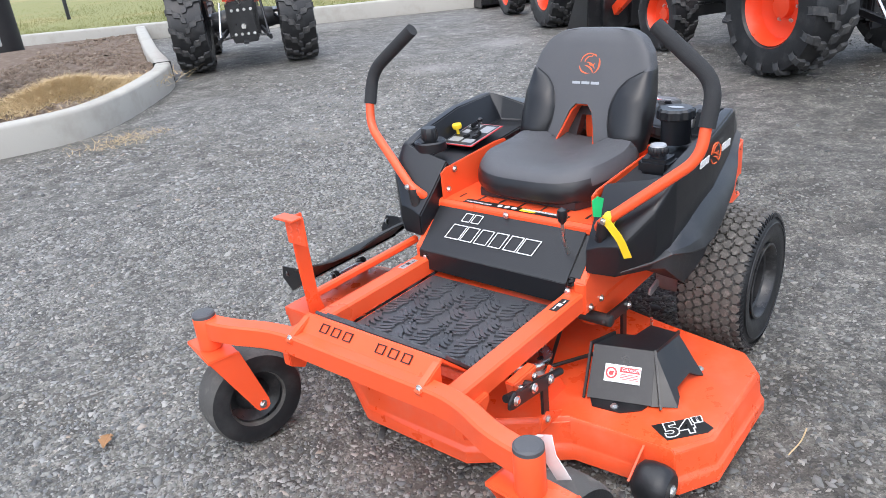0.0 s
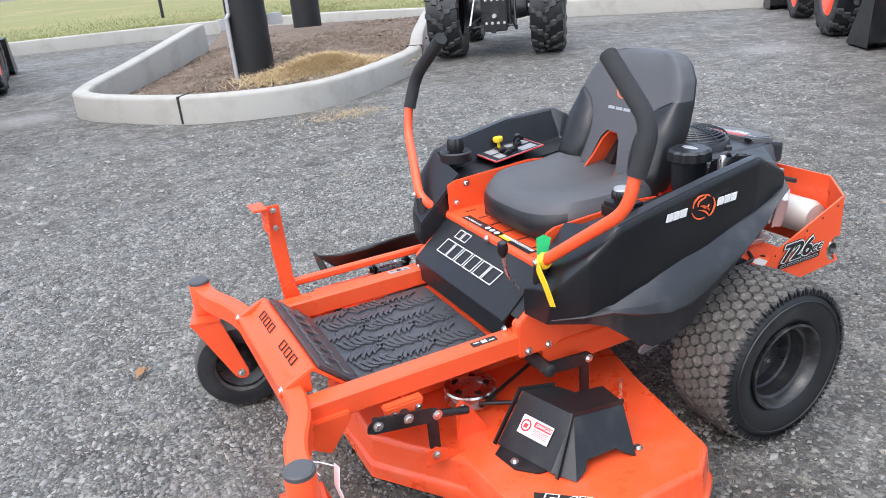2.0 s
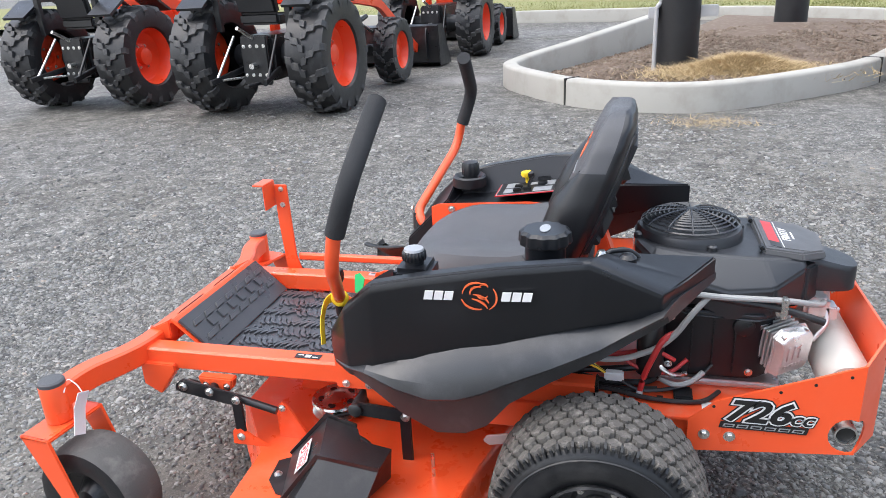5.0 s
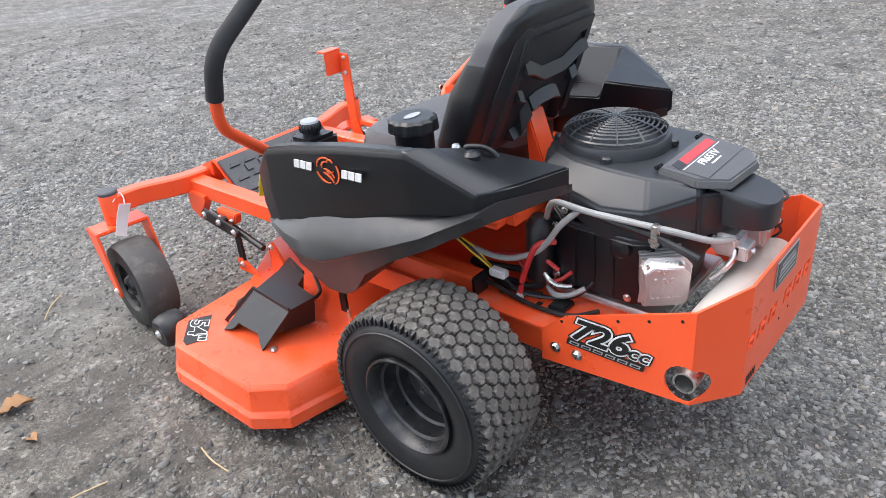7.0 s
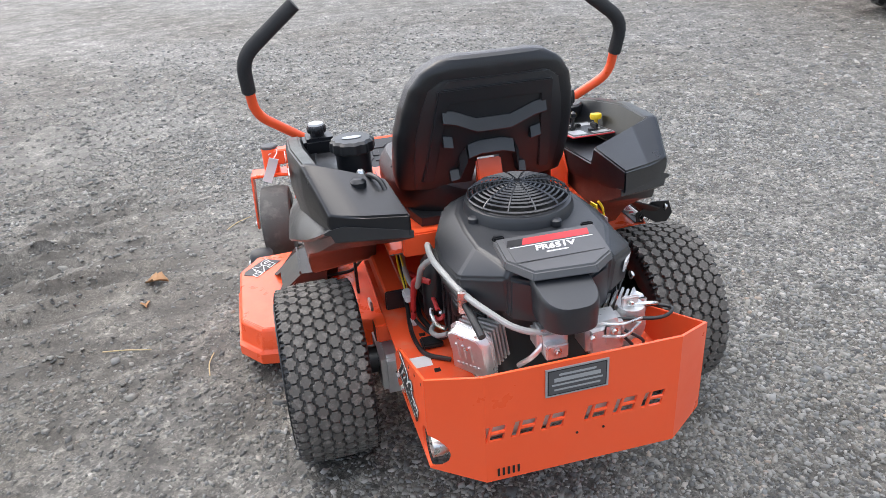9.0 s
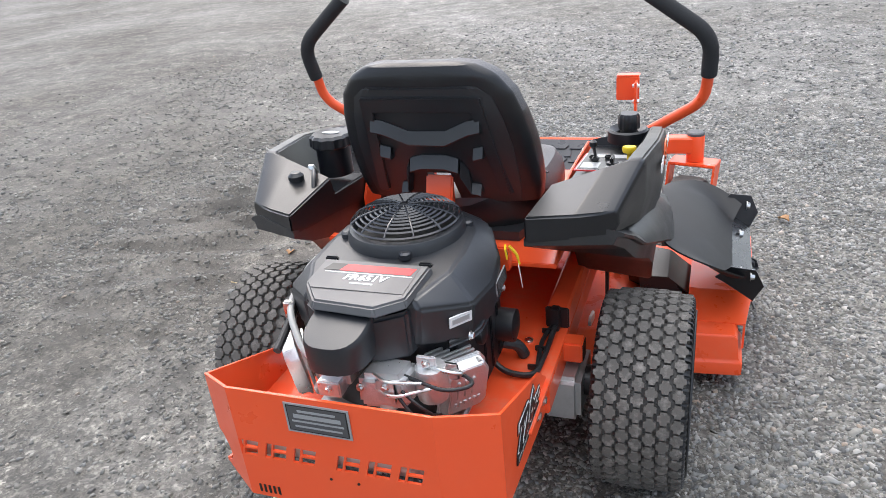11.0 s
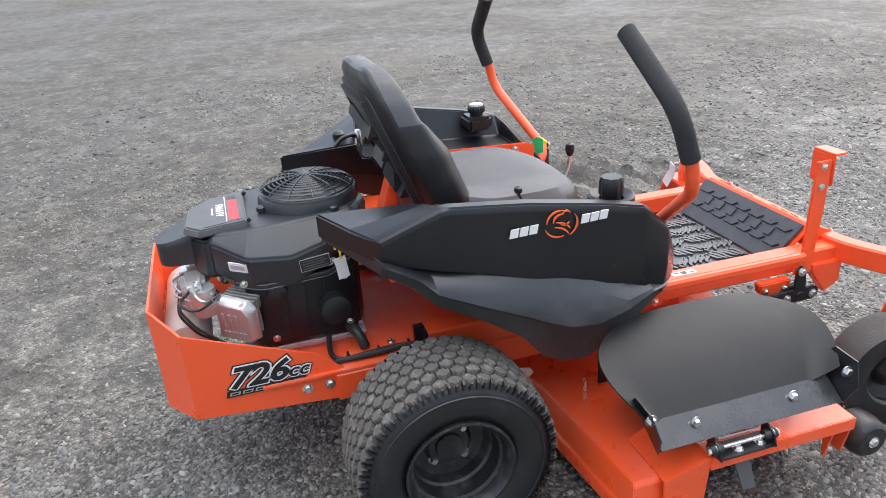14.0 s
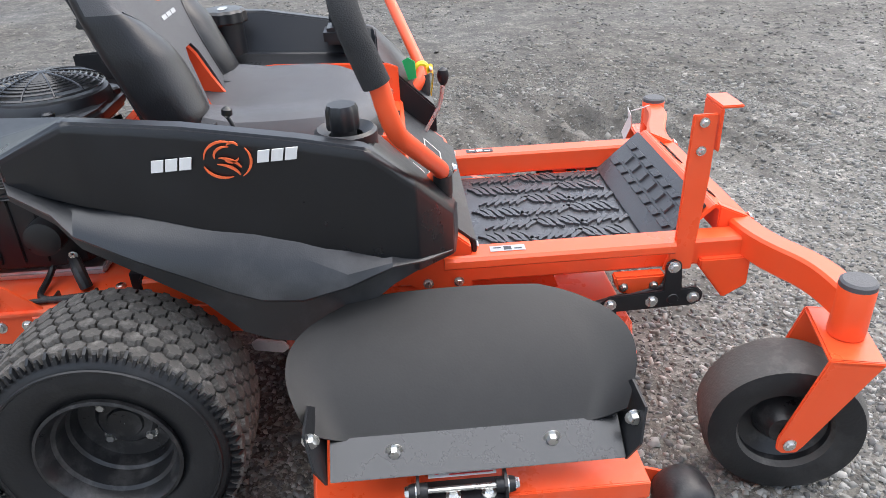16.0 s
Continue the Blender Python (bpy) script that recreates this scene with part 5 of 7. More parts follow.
part("ledge_skirt", loft([[(-0.772, -0.546, 0.231), (-0.755, -0.44, 0.18), (-0.755, -0.44, 0.10), (-0.76, -0.546, 0.10)], [(-0.766, -0.546, 0.231), (-0.749, -0.44, 0.18), (-0.749, -0.44, 0.10), (-0.754, -0.546, 0.10)]]), ORANGE_DECK, deck)


def chute_sheet():
    b = bmesh.new()
    nu, nv = 40, 18
    up = Vector((-0.5, 0, 0.87))
    top, bot = [], []
    for j in range(nv + 1):
        v = j / nv
        half = 0.262 + 0.04 * math.sin(min(1.0, v / 0.45) * math.pi / 2)
        if v > 0.45:
            half = 0.302 * math.sqrt(max(0.02, 1 - ((v - 0.45) / 0.56) ** 2.2 * 0.75))
        row = []
        for i in range(nu + 1):
            u = i / nu * 2 - 1
            e = max(0.0, abs(u) - 0.78) / 0.22
            lift = 0.05 * e ** 1.5 * max(0.0, 1 - v * 1.2)
            wave = 0.018 * math.sin(v * math.pi) - 0.012 * v * u * u
            p = Vector((-0.712 + 0.222 * v, -0.648 + u * half, 0.328 + 0.15 * v)) + up * (lift + wave)
            row.append(p)
        top.append(row)
        bot.append([p - up * 0.005 for p in row])
    grid = [[[b.verts.new(p) for p in r] for r in rows] for rows in (top, bot)]
    for g in grid:
        for r, q in zip(g, g[1:]):
            for i in range(nu):
                b.faces.new((r[i], r[i + 1], q[i + 1], q[i]))
    t, o = grid
    rim_t = t[0] + [r[-1] for r in t[1:]] + t[-1][::-1][1:] + [r[0] for r in t[::-1]][1:-1]
    rim_o = o[0] + [r[-1] for r in o[1:]] + o[-1][::-1][1:] + [r[0] for r in o[::-1]][1:-1]
    for i in range(len(rim_t)):
        k = (i + 1) % len(rim_t)
        b.faces.new((rim_t[i], rim_t[k], rim_o[k], rim_o[i]))
    bmesh.ops.recalc_face_normals(b, faces=b.faces)
    return b


chute = part("discharge_chute", chute_sheet(), SHEET, mower, "black rubber discharge chute folded up")
part("chute_strip", prism([(-0.768, 0.292), (-0.762, 0.286), (-0.694, 0.33), (-0.70, 0.337)], -0.905, -0.415, "y", 0.001), STRIP, chute, "black steel clamp strip")
for y, e in ((-0.41, 1), (-0.905, -1)):
    a = [(-0.765, y, 0.285), (-0.69, y, 0.336), (-0.66, y + e * 0.012, 0.36), (-0.70, y + e * 0.022, 0.40), (-0.765, y + e * 0.024, 0.395), (-0.79, y + e * 0.012, 0.34)]
    part("chute_end_plate", loft([a, [(x, q + e * 0.004, z) for x, q, z in a]]), STEEL_BLACK, chute)
for p, ax in (((-0.732, -0.522, 0.317), "-x"), ((-0.732, -0.787, 0.317), "-x"), ((-0.752, -0.392, 0.372), "-x"), ((-0.752, -0.916, 0.365), "-x")):
    bolt_at(chute, p, ax, 0.012, "bolt", 0.012)
hinge = part("chute_hinge", box(-0.792, -0.735, -0.705, -0.555, 0.238, 0.243, 0.001), STEEL_BLACK, chute, "black hinge bracket with bolts")
for y in (-0.703, -0.557):
    part("hinge_ear", prism([(-0.795, 0.238), (-0.742, 0.238), (-0.737, 0.275), (-0.752, 0.284), (-0.785, 0.268)], y - 0.0025, y + 0.0025, "y", 0.001), STEEL_BLACK, hinge)
    bolt_at(hinge, (-0.768, y + (0.003 if y > -0.6 else -0.003), 0.256), "y" if y > -0.6 else "-y", 0.0125, "bolt", 0.02)
    part("hinge_bush", lathe([(0.012, y - 0.016), (0.014, y - 0.008), (0.014, y + 0.008), (0.012, y + 0.016)], 14, "y", (-0.768, 0, 0.256)), RUBBER, hinge)
for y in (-0.675, -0.615):
    bolt_at(hinge, (-0.772, y, 0.243), "z", 0.0105, "bolt", 0.008)
part("hinge_rod", tube([(-0.768, -0.70, 0.256), (-0.768, -0.56, 0.256)], 0.005, None, 10, 0), ZINC, hinge)
part("hinge_label", box(-0.752, -0.722, -0.69, -0.575, 0.266, 0.268, 0.0005), PAPER, hinge, "small white warning label with a red mark")
part("label_mark", lathe([(0.009, 0.268), (0.009, 0.2688), (0.0005, 0.2688)], 14, "z", (-0.737, -0.59, 0)), RED, hinge)
for k in range(4):
    part("text_bar", box(-0.749 + k * 0.006, -0.746 + k * 0.006, -0.685, -0.61, 0.268, 0.2686, 0), RED, hinge)
part("hinge_tongue", loft([[(-0.74, -0.66, 0.23), (-0.74, -0.615, 0.23), (-0.745, -0.615, 0.23), (-0.745, -0.66, 0.23)], [(-0.785, -0.665, 0.13), (-0.785, -0.63, 0.13), (-0.79, -0.63, 0.13), (-0.79, -0.665, 0.13)]]), PANEL, hinge, "bare steel tongue under the hinge")


# ---- rear wheels with block tread ----
def turf_tyre(s):
    c = (s * 0.508, 0.0, 0.244)
    w = 0.109
    prof = [(0.118, -0.08), (0.128, -0.093), (0.16, -w), (0.198, -w - 0.002), (0.221, -w + 0.01), (0.2315, -w + 0.03), (0.2345, 0), (0.2315, w - 0.03), (0.221, w - 0.01), (0.198, w + 0.002), (0.16, w), (0.128, 0.093), (0.118, 0.08)]
    tyre = part("rear_tyre", lathe(prof, 72, "x", c, None, False, False), RUBBER, mower, "black turf tyre with dusty block tread")
    tyre.data.materials.append(CASTER)
    for face in tyre.data.polygons:
        if abs(face.normal.x) < 0.55:
            face.material_index = 1
    part("sidewall_ring", lathe([(0.196, s * (w + 0.001)), (0.198, s * (w + 0.004)), (0.202, s * (w + 0.004)), (0.204, s * (w + 0.001))], 72, "x", c, None, False, False), RUBBER, tyre)
    b = bmesh.new()
    rowsn, cols = 44, 7
    for i in range(rowsn):
        for k in range(cols):
            u = (k - (cols - 1) / 2) * 0.0292
            a = 2 * math.pi * (i + 0.5 * (k % 2)) / rowsn
            e = abs(u) / (w - 0.012)
            r = 0.2475 - 0.011 * e ** 3
            hw, ha = 0.0138, 0.0152 / 0.245
            hexa = [(-0.5, -1), (0.5, -1), (0.62, -0.5), (1, -0.38), (1, 0.38), (0.62, 0.5), (0.5, 1), (-0.5, 1), (-0.62, 0.5), (-1, 0.38), (-1, -0.38), (-0.62, -0.5)]
            rings = []
            for rr, sc in ((r - 0.0165, 1.0), (r - 0.0006, 1.0), (r, 0.97)):
                rings.append([(c[0] + u + hw * p * sc, c[1] + rr * math.cos(a + ha * q * sc), c[2] + rr * math.sin(a + ha * q * sc)) for p, q in hexa])
            vs = [[b.verts.new(p) for p in r2] for r2 in rings]
            for r2, r3 in zip(vs, vs[1:]):
                for j in range(12):
                    b.faces.new((r2[j], r2[(j + 1) % 12], r3[(j + 1) % 12], r3[j]))
            b.faces.new(vs[-1])
    shoulder = bmesh.new()
    for side in (1, -1):
        for i in range(rowsn * 2):
            a = 2 * math.pi * i / (rowsn * 2)
            rings = []
            for uu, rr in ((w - 0.003, 0.219), (w - 0.0065, 0.2325), (w - 0.02, 0.2395)):
                rings.append([(c[0] + side * (uu + t), c[1] + rr * math.cos(a + d), c[2] + rr * math.sin(a + d)) for d, t in ((-0.016, -0.006), (-0.012, 0.003), (0.012, 0.003), (0.016, -0.006))])
            loft_rows = [[shoulder.verts.new(p) for p in r2] for r2 in rings]
            for r2, r3 in zip(loft_rows, loft_rows[1:]):
                for j in range(3):
                    shoulder.faces.new((r2[j], r2[j + 1], r3[j + 1], r3[j]))
    bmesh.ops.recalc_face_normals(b, faces=b.faces)
    bmesh.ops.recalc_face_normals(shoulder, faces=shoulder.faces)
    tagged(part("shoulder_tread", shoulder, RUBBER, tyre), kind="stuff")
    tagged(part("tread", b, TREAD, tyre, "dusty brown-grey block tread"), kind="stuff")
    o = s
    rim = [(0.13, o * 0.095), (0.132, o * 0.106), (0.126, o * 0.108), (0.119, o * 0.1), (0.112, o * 0.075), (0.105, o * 0.07), (0.102, o * 0.03), (0.096, o * 0.025), (0.09, o * 0.0), (0.06, o * -0.005), (0.05, o * 0.005), (0.035, o * 0.006), (0.032, o * 0.012), (0.001, o * 0.012)]
    rm = part("rim", lathe(rim, 48, "x", c, None, False, False), RIM_BLACK, mower, "deep black steel rim")
    for k in range(4):
        a = radians(45 + 90 * k)
        bolt_at(rm, (c[0] + o * -0.004, c[1] + 0.054 * math.cos(a), c[2] + 0.054 * math.sin(a)), "x" if s > 0 else "-x", 0.011, "wheel_bolt", 0.014)
    part("axle_hub", lathe([(0.04, s * 0.28), (0.04, s * 0.46), (0.001, s * 0.46)], 20, "x", (0, 0, 0.244)), STEEL_BLACK, mower)
    part("wheel_motor", box(min(s * 0.26, s * 0.36), max(s * 0.26, s * 0.36), -0.09, 0.09, 0.17, 0.30, 0.015), ALU, mower, "grey cast hydraulic wheel motor")


turf_tyre(1)
turf_tyre(-1)
part("cross_tube", box(-0.36, 0.36, 0.0, 0.05, 0.325, 0.38, 0.004), ORANGE, mower)
for s in (1, -1):
    part("tube_end", box(s * 0.361 - 0.001, s * 0.361 + 0.001, 0.005, 0.045, 0.33, 0.375, 0), BLACK, mower)
    part("linkage_plate", prism([(-0.30, 0.262), (-0.29, 0.278), (-0.235, 0.29), (-0.22, 0.28), (-0.225, 0.262), (-0.285, 0.25)], s * 0.33, s * 0.338, "x", 0.002), ALU, mower)

# ---- rear engine bay ----
part("engine_plate", box(-0.314, 0.33, -0.34, 0.40, 0.376, 0.384, 0.001), ORANGE_PLATE, mower, "orange engine plate with dust")
for k in range(6):
    part("plate_hole", box(0.242, 0.258, 0.02 + k * 0.055, 0.035 + k * 0.055, 0.384, 0.3848, 0), BLACK, mower)
XO = 0.014
AL, AR, BL, BR = (0.335, 0.563), (-0.303, 0.562), (0.230, 0.632), (-0.20, 0.632)


def wall(p, q, z0, z1, z2, z3, thick=0.006):
    """A plate from p to q on the plan, with its own heights at the four corners."""
    d = (Vector((q[0], q[1], 0)) - Vector((p[0], p[1], 0))).normalized()
    n = Vector((-d.y, d.x, 0)) * thick
    a = [(p[0], p[1], z0), (q[0], q[1], z1), (q[0], q[1], z2), (p[0], p[1], z3)]
    return loft([a, [tuple(Vector(v) + n) for v in a]])


def outlet():
    return prism([(0.547 + 0.043 * math.cos(0.3927 * k), 0.376 + 0.045 * math.sin(0.3927 * k)) for k in range(16)], 0.2, 0.45, "x")


def guard_cuts():
    """Slanted stencil bars cut through the back of the guard."""
    cut = bmesh.new()
    for u in (-0.195, -0.13, -0.065, 0.03, 0.095, 0.16):
        for w, h, du, dv in ((0.013, 0.038, -0.02, 0.0), (0.03, 0.0165, 0.0085, 0.0105), (0.03, 0.0165, 0.0035, -0.0105)):
            prism([(XO - x, 0.4435 + z) for x, z in rect(w, h, h * 0.28, u + du, dv)], 0.6, 0.66, "y", 0, cut)
    return cut


box_part = part("engine_guard", carve(wall(BL, BR, 0.318, 0.318, 0.588, 0.588), guard_cuts()), ORANGE, mower, "orange folded steel engine guard")
part("guard_corner", carve(wall(AL, BL, 0.328, 0.318, 0.588, 0.558), outlet()), ORANGE, box_part)
part("guard_corner", wall(BR, AR, 0.318, 0.328, 0.558, 0.588), ORANGE, box_part)
side_form = [(0.20, 0.298), (0.5625, 0.328), (0.5625, 0.558), (0.262, 0.44), (0.24, 0.42), (0.20, 0.385)]
part("guard_side", prism(side_form, AR[0], AR[0] + 0.006, "x"), ORANGE, box_part)
part("guard_side", carve(prism(side_form, AL[0] - 0.006, AL[0], "x"), outlet()), ORANGE, box_part)
for s, x in ((1, AL[0]), (-1, AR[0])):
    for y in (0.238, 0.295):
        bolt_at(box_part, (x, y, 0.347), "x" if s > 0 else "-x", 0.011)
    side = basis((x + s * 0.001, 0.378, 0.412), (0, s, s * 0.0 + 0.0), (0, 0, 1))
    bd = lettering("726", 0.078, BLACK, box_part, side @ Matrix.Translation((-0.03, 0.006, 0.0008)), 0.32, 0.0004, "engine_badge", 1.2, 0.0085)
    bd["label"] = "black and white engine size badge"
    lettering("cc", 0.05, BLACK, bd, side @ Matrix.Translation((0.066, -0.002, 0.0008)), 0.32, 0.0004, "lettering", 1.15, 0.0055)
    lettering("726", 0.078, WHITE, bd, side @ Matrix.Translation((-0.03, 0.006, 0.0018)), 0.32, 0.0004, "lettering", 1.2, 0.0058)
    lettering("cc", 0.05, WHITE, bd, side @ Matrix.Translation((0.066, -0.002, 0.0018)), 0.32, 0.0004, "lettering", 1.15, 0.0035)
    lettering("726", 0.078, BLACK, bd, side @ Matrix.Translation((-0.03, 0.006, 0.0028)), 0.32, 0.0004, "lettering", 1.2, 0.0022)
    lettering("cc", 0.05, BLACK, bd, side @ Matrix.Translation((0.066, -0.002, 0.0028)), 0.32, 0.0004, "lettering", 1.15, 0.0006)
    flat(rect(0.19, 0.0165, 0.004, -0.012, -0.0315), bd, "badge_strip", BLACK, side, 0.0036)
    for k in range(6):
        flat(rect(0.024, 0.0085, 0.003, -0.087 + k * 0.03, -0.0315), bd, "white_bar", SILVER, side, 0.0042)
        flat(rect(0.017, 0.004, 0.002, -0.087 + k * 0.03, -0.0315), bd, "dark_bar", BLACK, side, 0.0048)
# exhaust outlet through the left wall
pipe = part("exhaust_pipe", lathe([(0.025, -0.12), (0.025, -0.004), (0.021, -0.004), (0.021, -0.07), (0.001, -0.07)], 24, "x", (0.33, 0.545, 0.372)), ZINC, mower, "steel exhaust outlet pipe")
# black plug added inside the pipe so that its bore is dark
part("dark_bore_plug", lathe([(0.0208, -0.012), (0.0204, -0.06), (0.0005, -0.062)], 20, "x", (0.33, 0.545, 0.372)), BLACK, pipe)
part("muffler", lathe([(0.02, -0.2), (0.05, -0.195), (0.06, -0.17), (0.06, 0.17), (0.05, 0.195), (0.02, 0.2)], 36, "x", (0.045, 0.56, 0.452)), MUFFLER, mower, "pale heat-tinted steel muffler")
rear = basis((XO, 0.6327, 0.492), (-1, 0, 0), (0, 0, 1))
PU = -0.019
tagp = flat(rect(0.137, 0.068, 0, PU, 0.05), box_part, "dealer_plate", SILVER, rear, 0.002, "grey plate with unreadable print")
flat(rect(0.128, 0.06, 0, PU, 0.05), tagp, "plate_border", BLACK, rear, 0.0024)
flat(rect(0.123, 0.055, 0, PU, 0.05), tagp, "plate_field", PANEL, rear, 0.0028)
for k, (w, h) in enumerate(((0.08, 0.005), (0.1, 0.009), (0.11, 0.004), (0.1, 0.004))):
    flat(rect(w, h, 0, PU, 0.068 - k * 0.012), tagp, "text_bar", SILVER, rear, 0.0033)
for u in (-0.03, 0.03):
    part("small_hole", lathe([(0.003, 0.633), (0.003, 0.6345), (0.0003, 0.6345)], 8, "y", (u, 0, 0.40)), BLACK, box_part)
for k in range(5):
    flat(rect(0.005, 0.02, 0.0, -0.19 + k * 0.011, -0.152), box_part, "vent_slot", BLACK, rear, 0.0009)
part("plate_sticker", box(0.255, 0.315, 0.235, 0.28, 0.3845, 0.3852, 0), PAPER, mower, "white paper label")

# ---- engine ----
EX, EY = 0.005, 0.27
def both(points):
    return [(x, y, z) for x, y, z in points] + [(-x, y, z) for x, y, z in points[::-1]]


engine = part("engine_cowl", soften(loft([both(r) for r in (
    [(0.115, 0.465, 0.612), (0.195, 0.385, 0.592), (0.212, 0.28, 0.585), (0.212, 0.20, 0.628), (0.165, 0.10, 0.68), (0.08, 0.062, 0.70)],
    [(0.125, 0.465, 0.698), (0.21, 0.385, 0.676), (0.22, 0.28, 0.668), (0.214, 0.20, 0.688), (0.165, 0.10, 0.724), (0.08, 0.06, 0.734)],
    [(0.115, 0.46, 0.72), (0.155, 0.36, 0.734), (0.158, 0.27, 0.736), (0.15, 0.18, 0.739), (0.122, 0.11, 0.741), (0.07, 0.075, 0.741)])]), 0.011, 3, 18), COWL, mower, "black plastic engine cowl", 60)
even(engine)
part("fan_housing", lathe([(0.134, 0.72), (0.132, 0.748), (0.127, 0.76), (0.118, 0.764), (0.114, 0.755), (0.114, 0.744)], 48, "z", (0.0, 0.198, 0)), COWL, engine)
for rr in range(1, 12):
    r = 0.121 * rr / 11
    z = 0.764 + 0.036 * math.sqrt(max(0.0, 1 - (r / 0.124) ** 2))
    part("screen_ring", lathe([(r - 0.0028, z), (r, z + 0.003), (r + 0.0028, z), (r, z - 0.002)], 40, "z", (0, 0.198, 0), None, True), STRIP, engine)
spokes = bmesh.new()
for k in range(12):
    a = 2 * math.pi * k / 12
    pts = [(0 + r * math.cos(a), 0.198 + r * math.sin(a), 0.766 + 0.036 * math.sqrt(max(0.0, 1 - (r / 0.124) ** 2))) for r in (0.004, 0.03, 0.06, 0.09, 0.108, 0.121)]
    tube(pts, 0.0024, spokes, 6, 0)
part("screen_frame", spokes, STRIP, engine)
part("screen_hub", lathe([(0.012, 0.799), (0.01, 0.804), (0.001, 0.805)], 16, "z", (0, 0.198, 0)), PLASTIC, engine)
# black disc paints the shade of the housing's interior below the screen
part("screen_shade_disc", lathe([(0.116, 0.743), (0.116, 0.745), (0.001, 0.745)], 32, "z", (0, 0.198, 0)), BLACK, engine)
for a in (20, 110, 200, 290):
    x, y = 0.135 * math.cos(radians(a)), 0.198 + 0.135 * math.sin(radians(a))
    part("screen_lug", lathe([(0.013, 0.735), (0.013, 0.746), (0.008, 0.75), (0.001, 0.75)], 12, "z", (x, y, 0)), COWL, engine)
flap = part("cowl_lid", soften(loft([[(-0.122, 0.362, 0.725), (0.12, 0.362, 0.725), (0.124, 0.455, 0.715), (0.08, 0.515, 0.708), (-0.06, 0.525, 0.708), (-0.112, 0.485, 0.712)], [(-0.118, 0.366, 0.744), (0.116, 0.366, 0.744), (0.119, 0.452, 0.735), (0.075, 0.508, 0.728), (-0.055, 0.517, 0.728), (-0.107, 0.48, 0.732)]]), 0.004, 2, 20), PANEL, engine, "dark silver lid with a red and grey name panel")
lidm = basis((0.0, 0.425, 0.7378), (-1, 0, 0), (0, -1, 0.1))
flat([(-0.1, -0.045), (0.098, -0.045), (0.1, 0.05), (-0.1, 0.05)], flap, "name_panel", PANEL, lidm, 0.001)
flat(rect(0.155, 0.024, 0.006, 0.015, 0.03), flap, "red_bar", RED, lidm, 0.0016)
flat(rect(0.035, 0.024, 0.01, -0.078, 0.03), flap, "black_corner", BLACK, lidm, 0.0018)
flat(rect(0.19, 0.002, 0, 0.0, 0.012), flap, "white_line", WHITE, lidm, 0.0016)
lettering("FR651V", 0.026, WHITE, flap, lidm @ Matrix.Translation((0.0, -0.004, 0.0016)), 0.2, 0.0004, "lettering", 1.1, 0.0008)
flat(rect(0.05, 0.004, 0, 0.0, -0.022), flap, "text_bar", WHITE, lidm, 0.0016)
for x in (0.105, -0.105):
    part("lid_latch", box(x - 0.014, x + 0.014, 0.355, 0.366, 0.736, 0.748, 0.003), STEEL_BLACK, flap)
def intake_nose():
    """A wedge with a round end and a top that slopes down to the back."""
    plan = [(0.08, 0.44)]
    for i in range(15):
        a = math.pi * i / 14
        c, d = math.cos(a), math.sin(a)
        plan.append((0.016 + 0.064 * math.copysign(abs(c) ** 0.72, c), 0.53 + 0.068 * abs(d) ** 0.8))
    plan.append((-0.048, 0.44))
    rings = []
    for drop, k in ((None, 0.955), (0.016, 1.0), (0.004, 0.975), (0.0, 0.93)):
        rings.append([(0.016 + (x - 0.016) * k, 0.44 + (y - 0.44) * (0.95 + 0.05 * k), 0.622 if drop is None else 0.72 - (y - 0.44) * 0.25 - drop) for x, y in plan])
    return loft(rings)


part("air_intake", intake_nose(), COWL, engine, "black air intake nose", 40)
part("cowl_neck", soften(loft([[(-0.115, 0.40, 0.60), (0.125, 0.40, 0.60), (0.118, 0.47, 0.60), (0.07, 0.505, 0.60), (-0.05, 0.512, 0.60), (-0.105, 0.48, 0.60)], [(-0.115, 0.40, 0.712), (0.125, 0.40, 0.712), (0.118, 0.47, 0.70), (0.07, 0.505, 0.696), (-0.05, 0.512, 0.696), (-0.105, 0.48, 0.70)]]), 0.006), COWL, engine)
block = []
for z, k in ((0.385, 0.9), (0.40, 0.95), (0.47, 1.0), (0.56, 1.0), (0.63, 1.0)):
    block.append([(0.004 + x * k, 0.268 + y * k, z) for x, y in superellipse(0.158, 0.15, 40, 4.0)])
part("crankcase", loft(block), COWL, engine, "black engine block", 50)
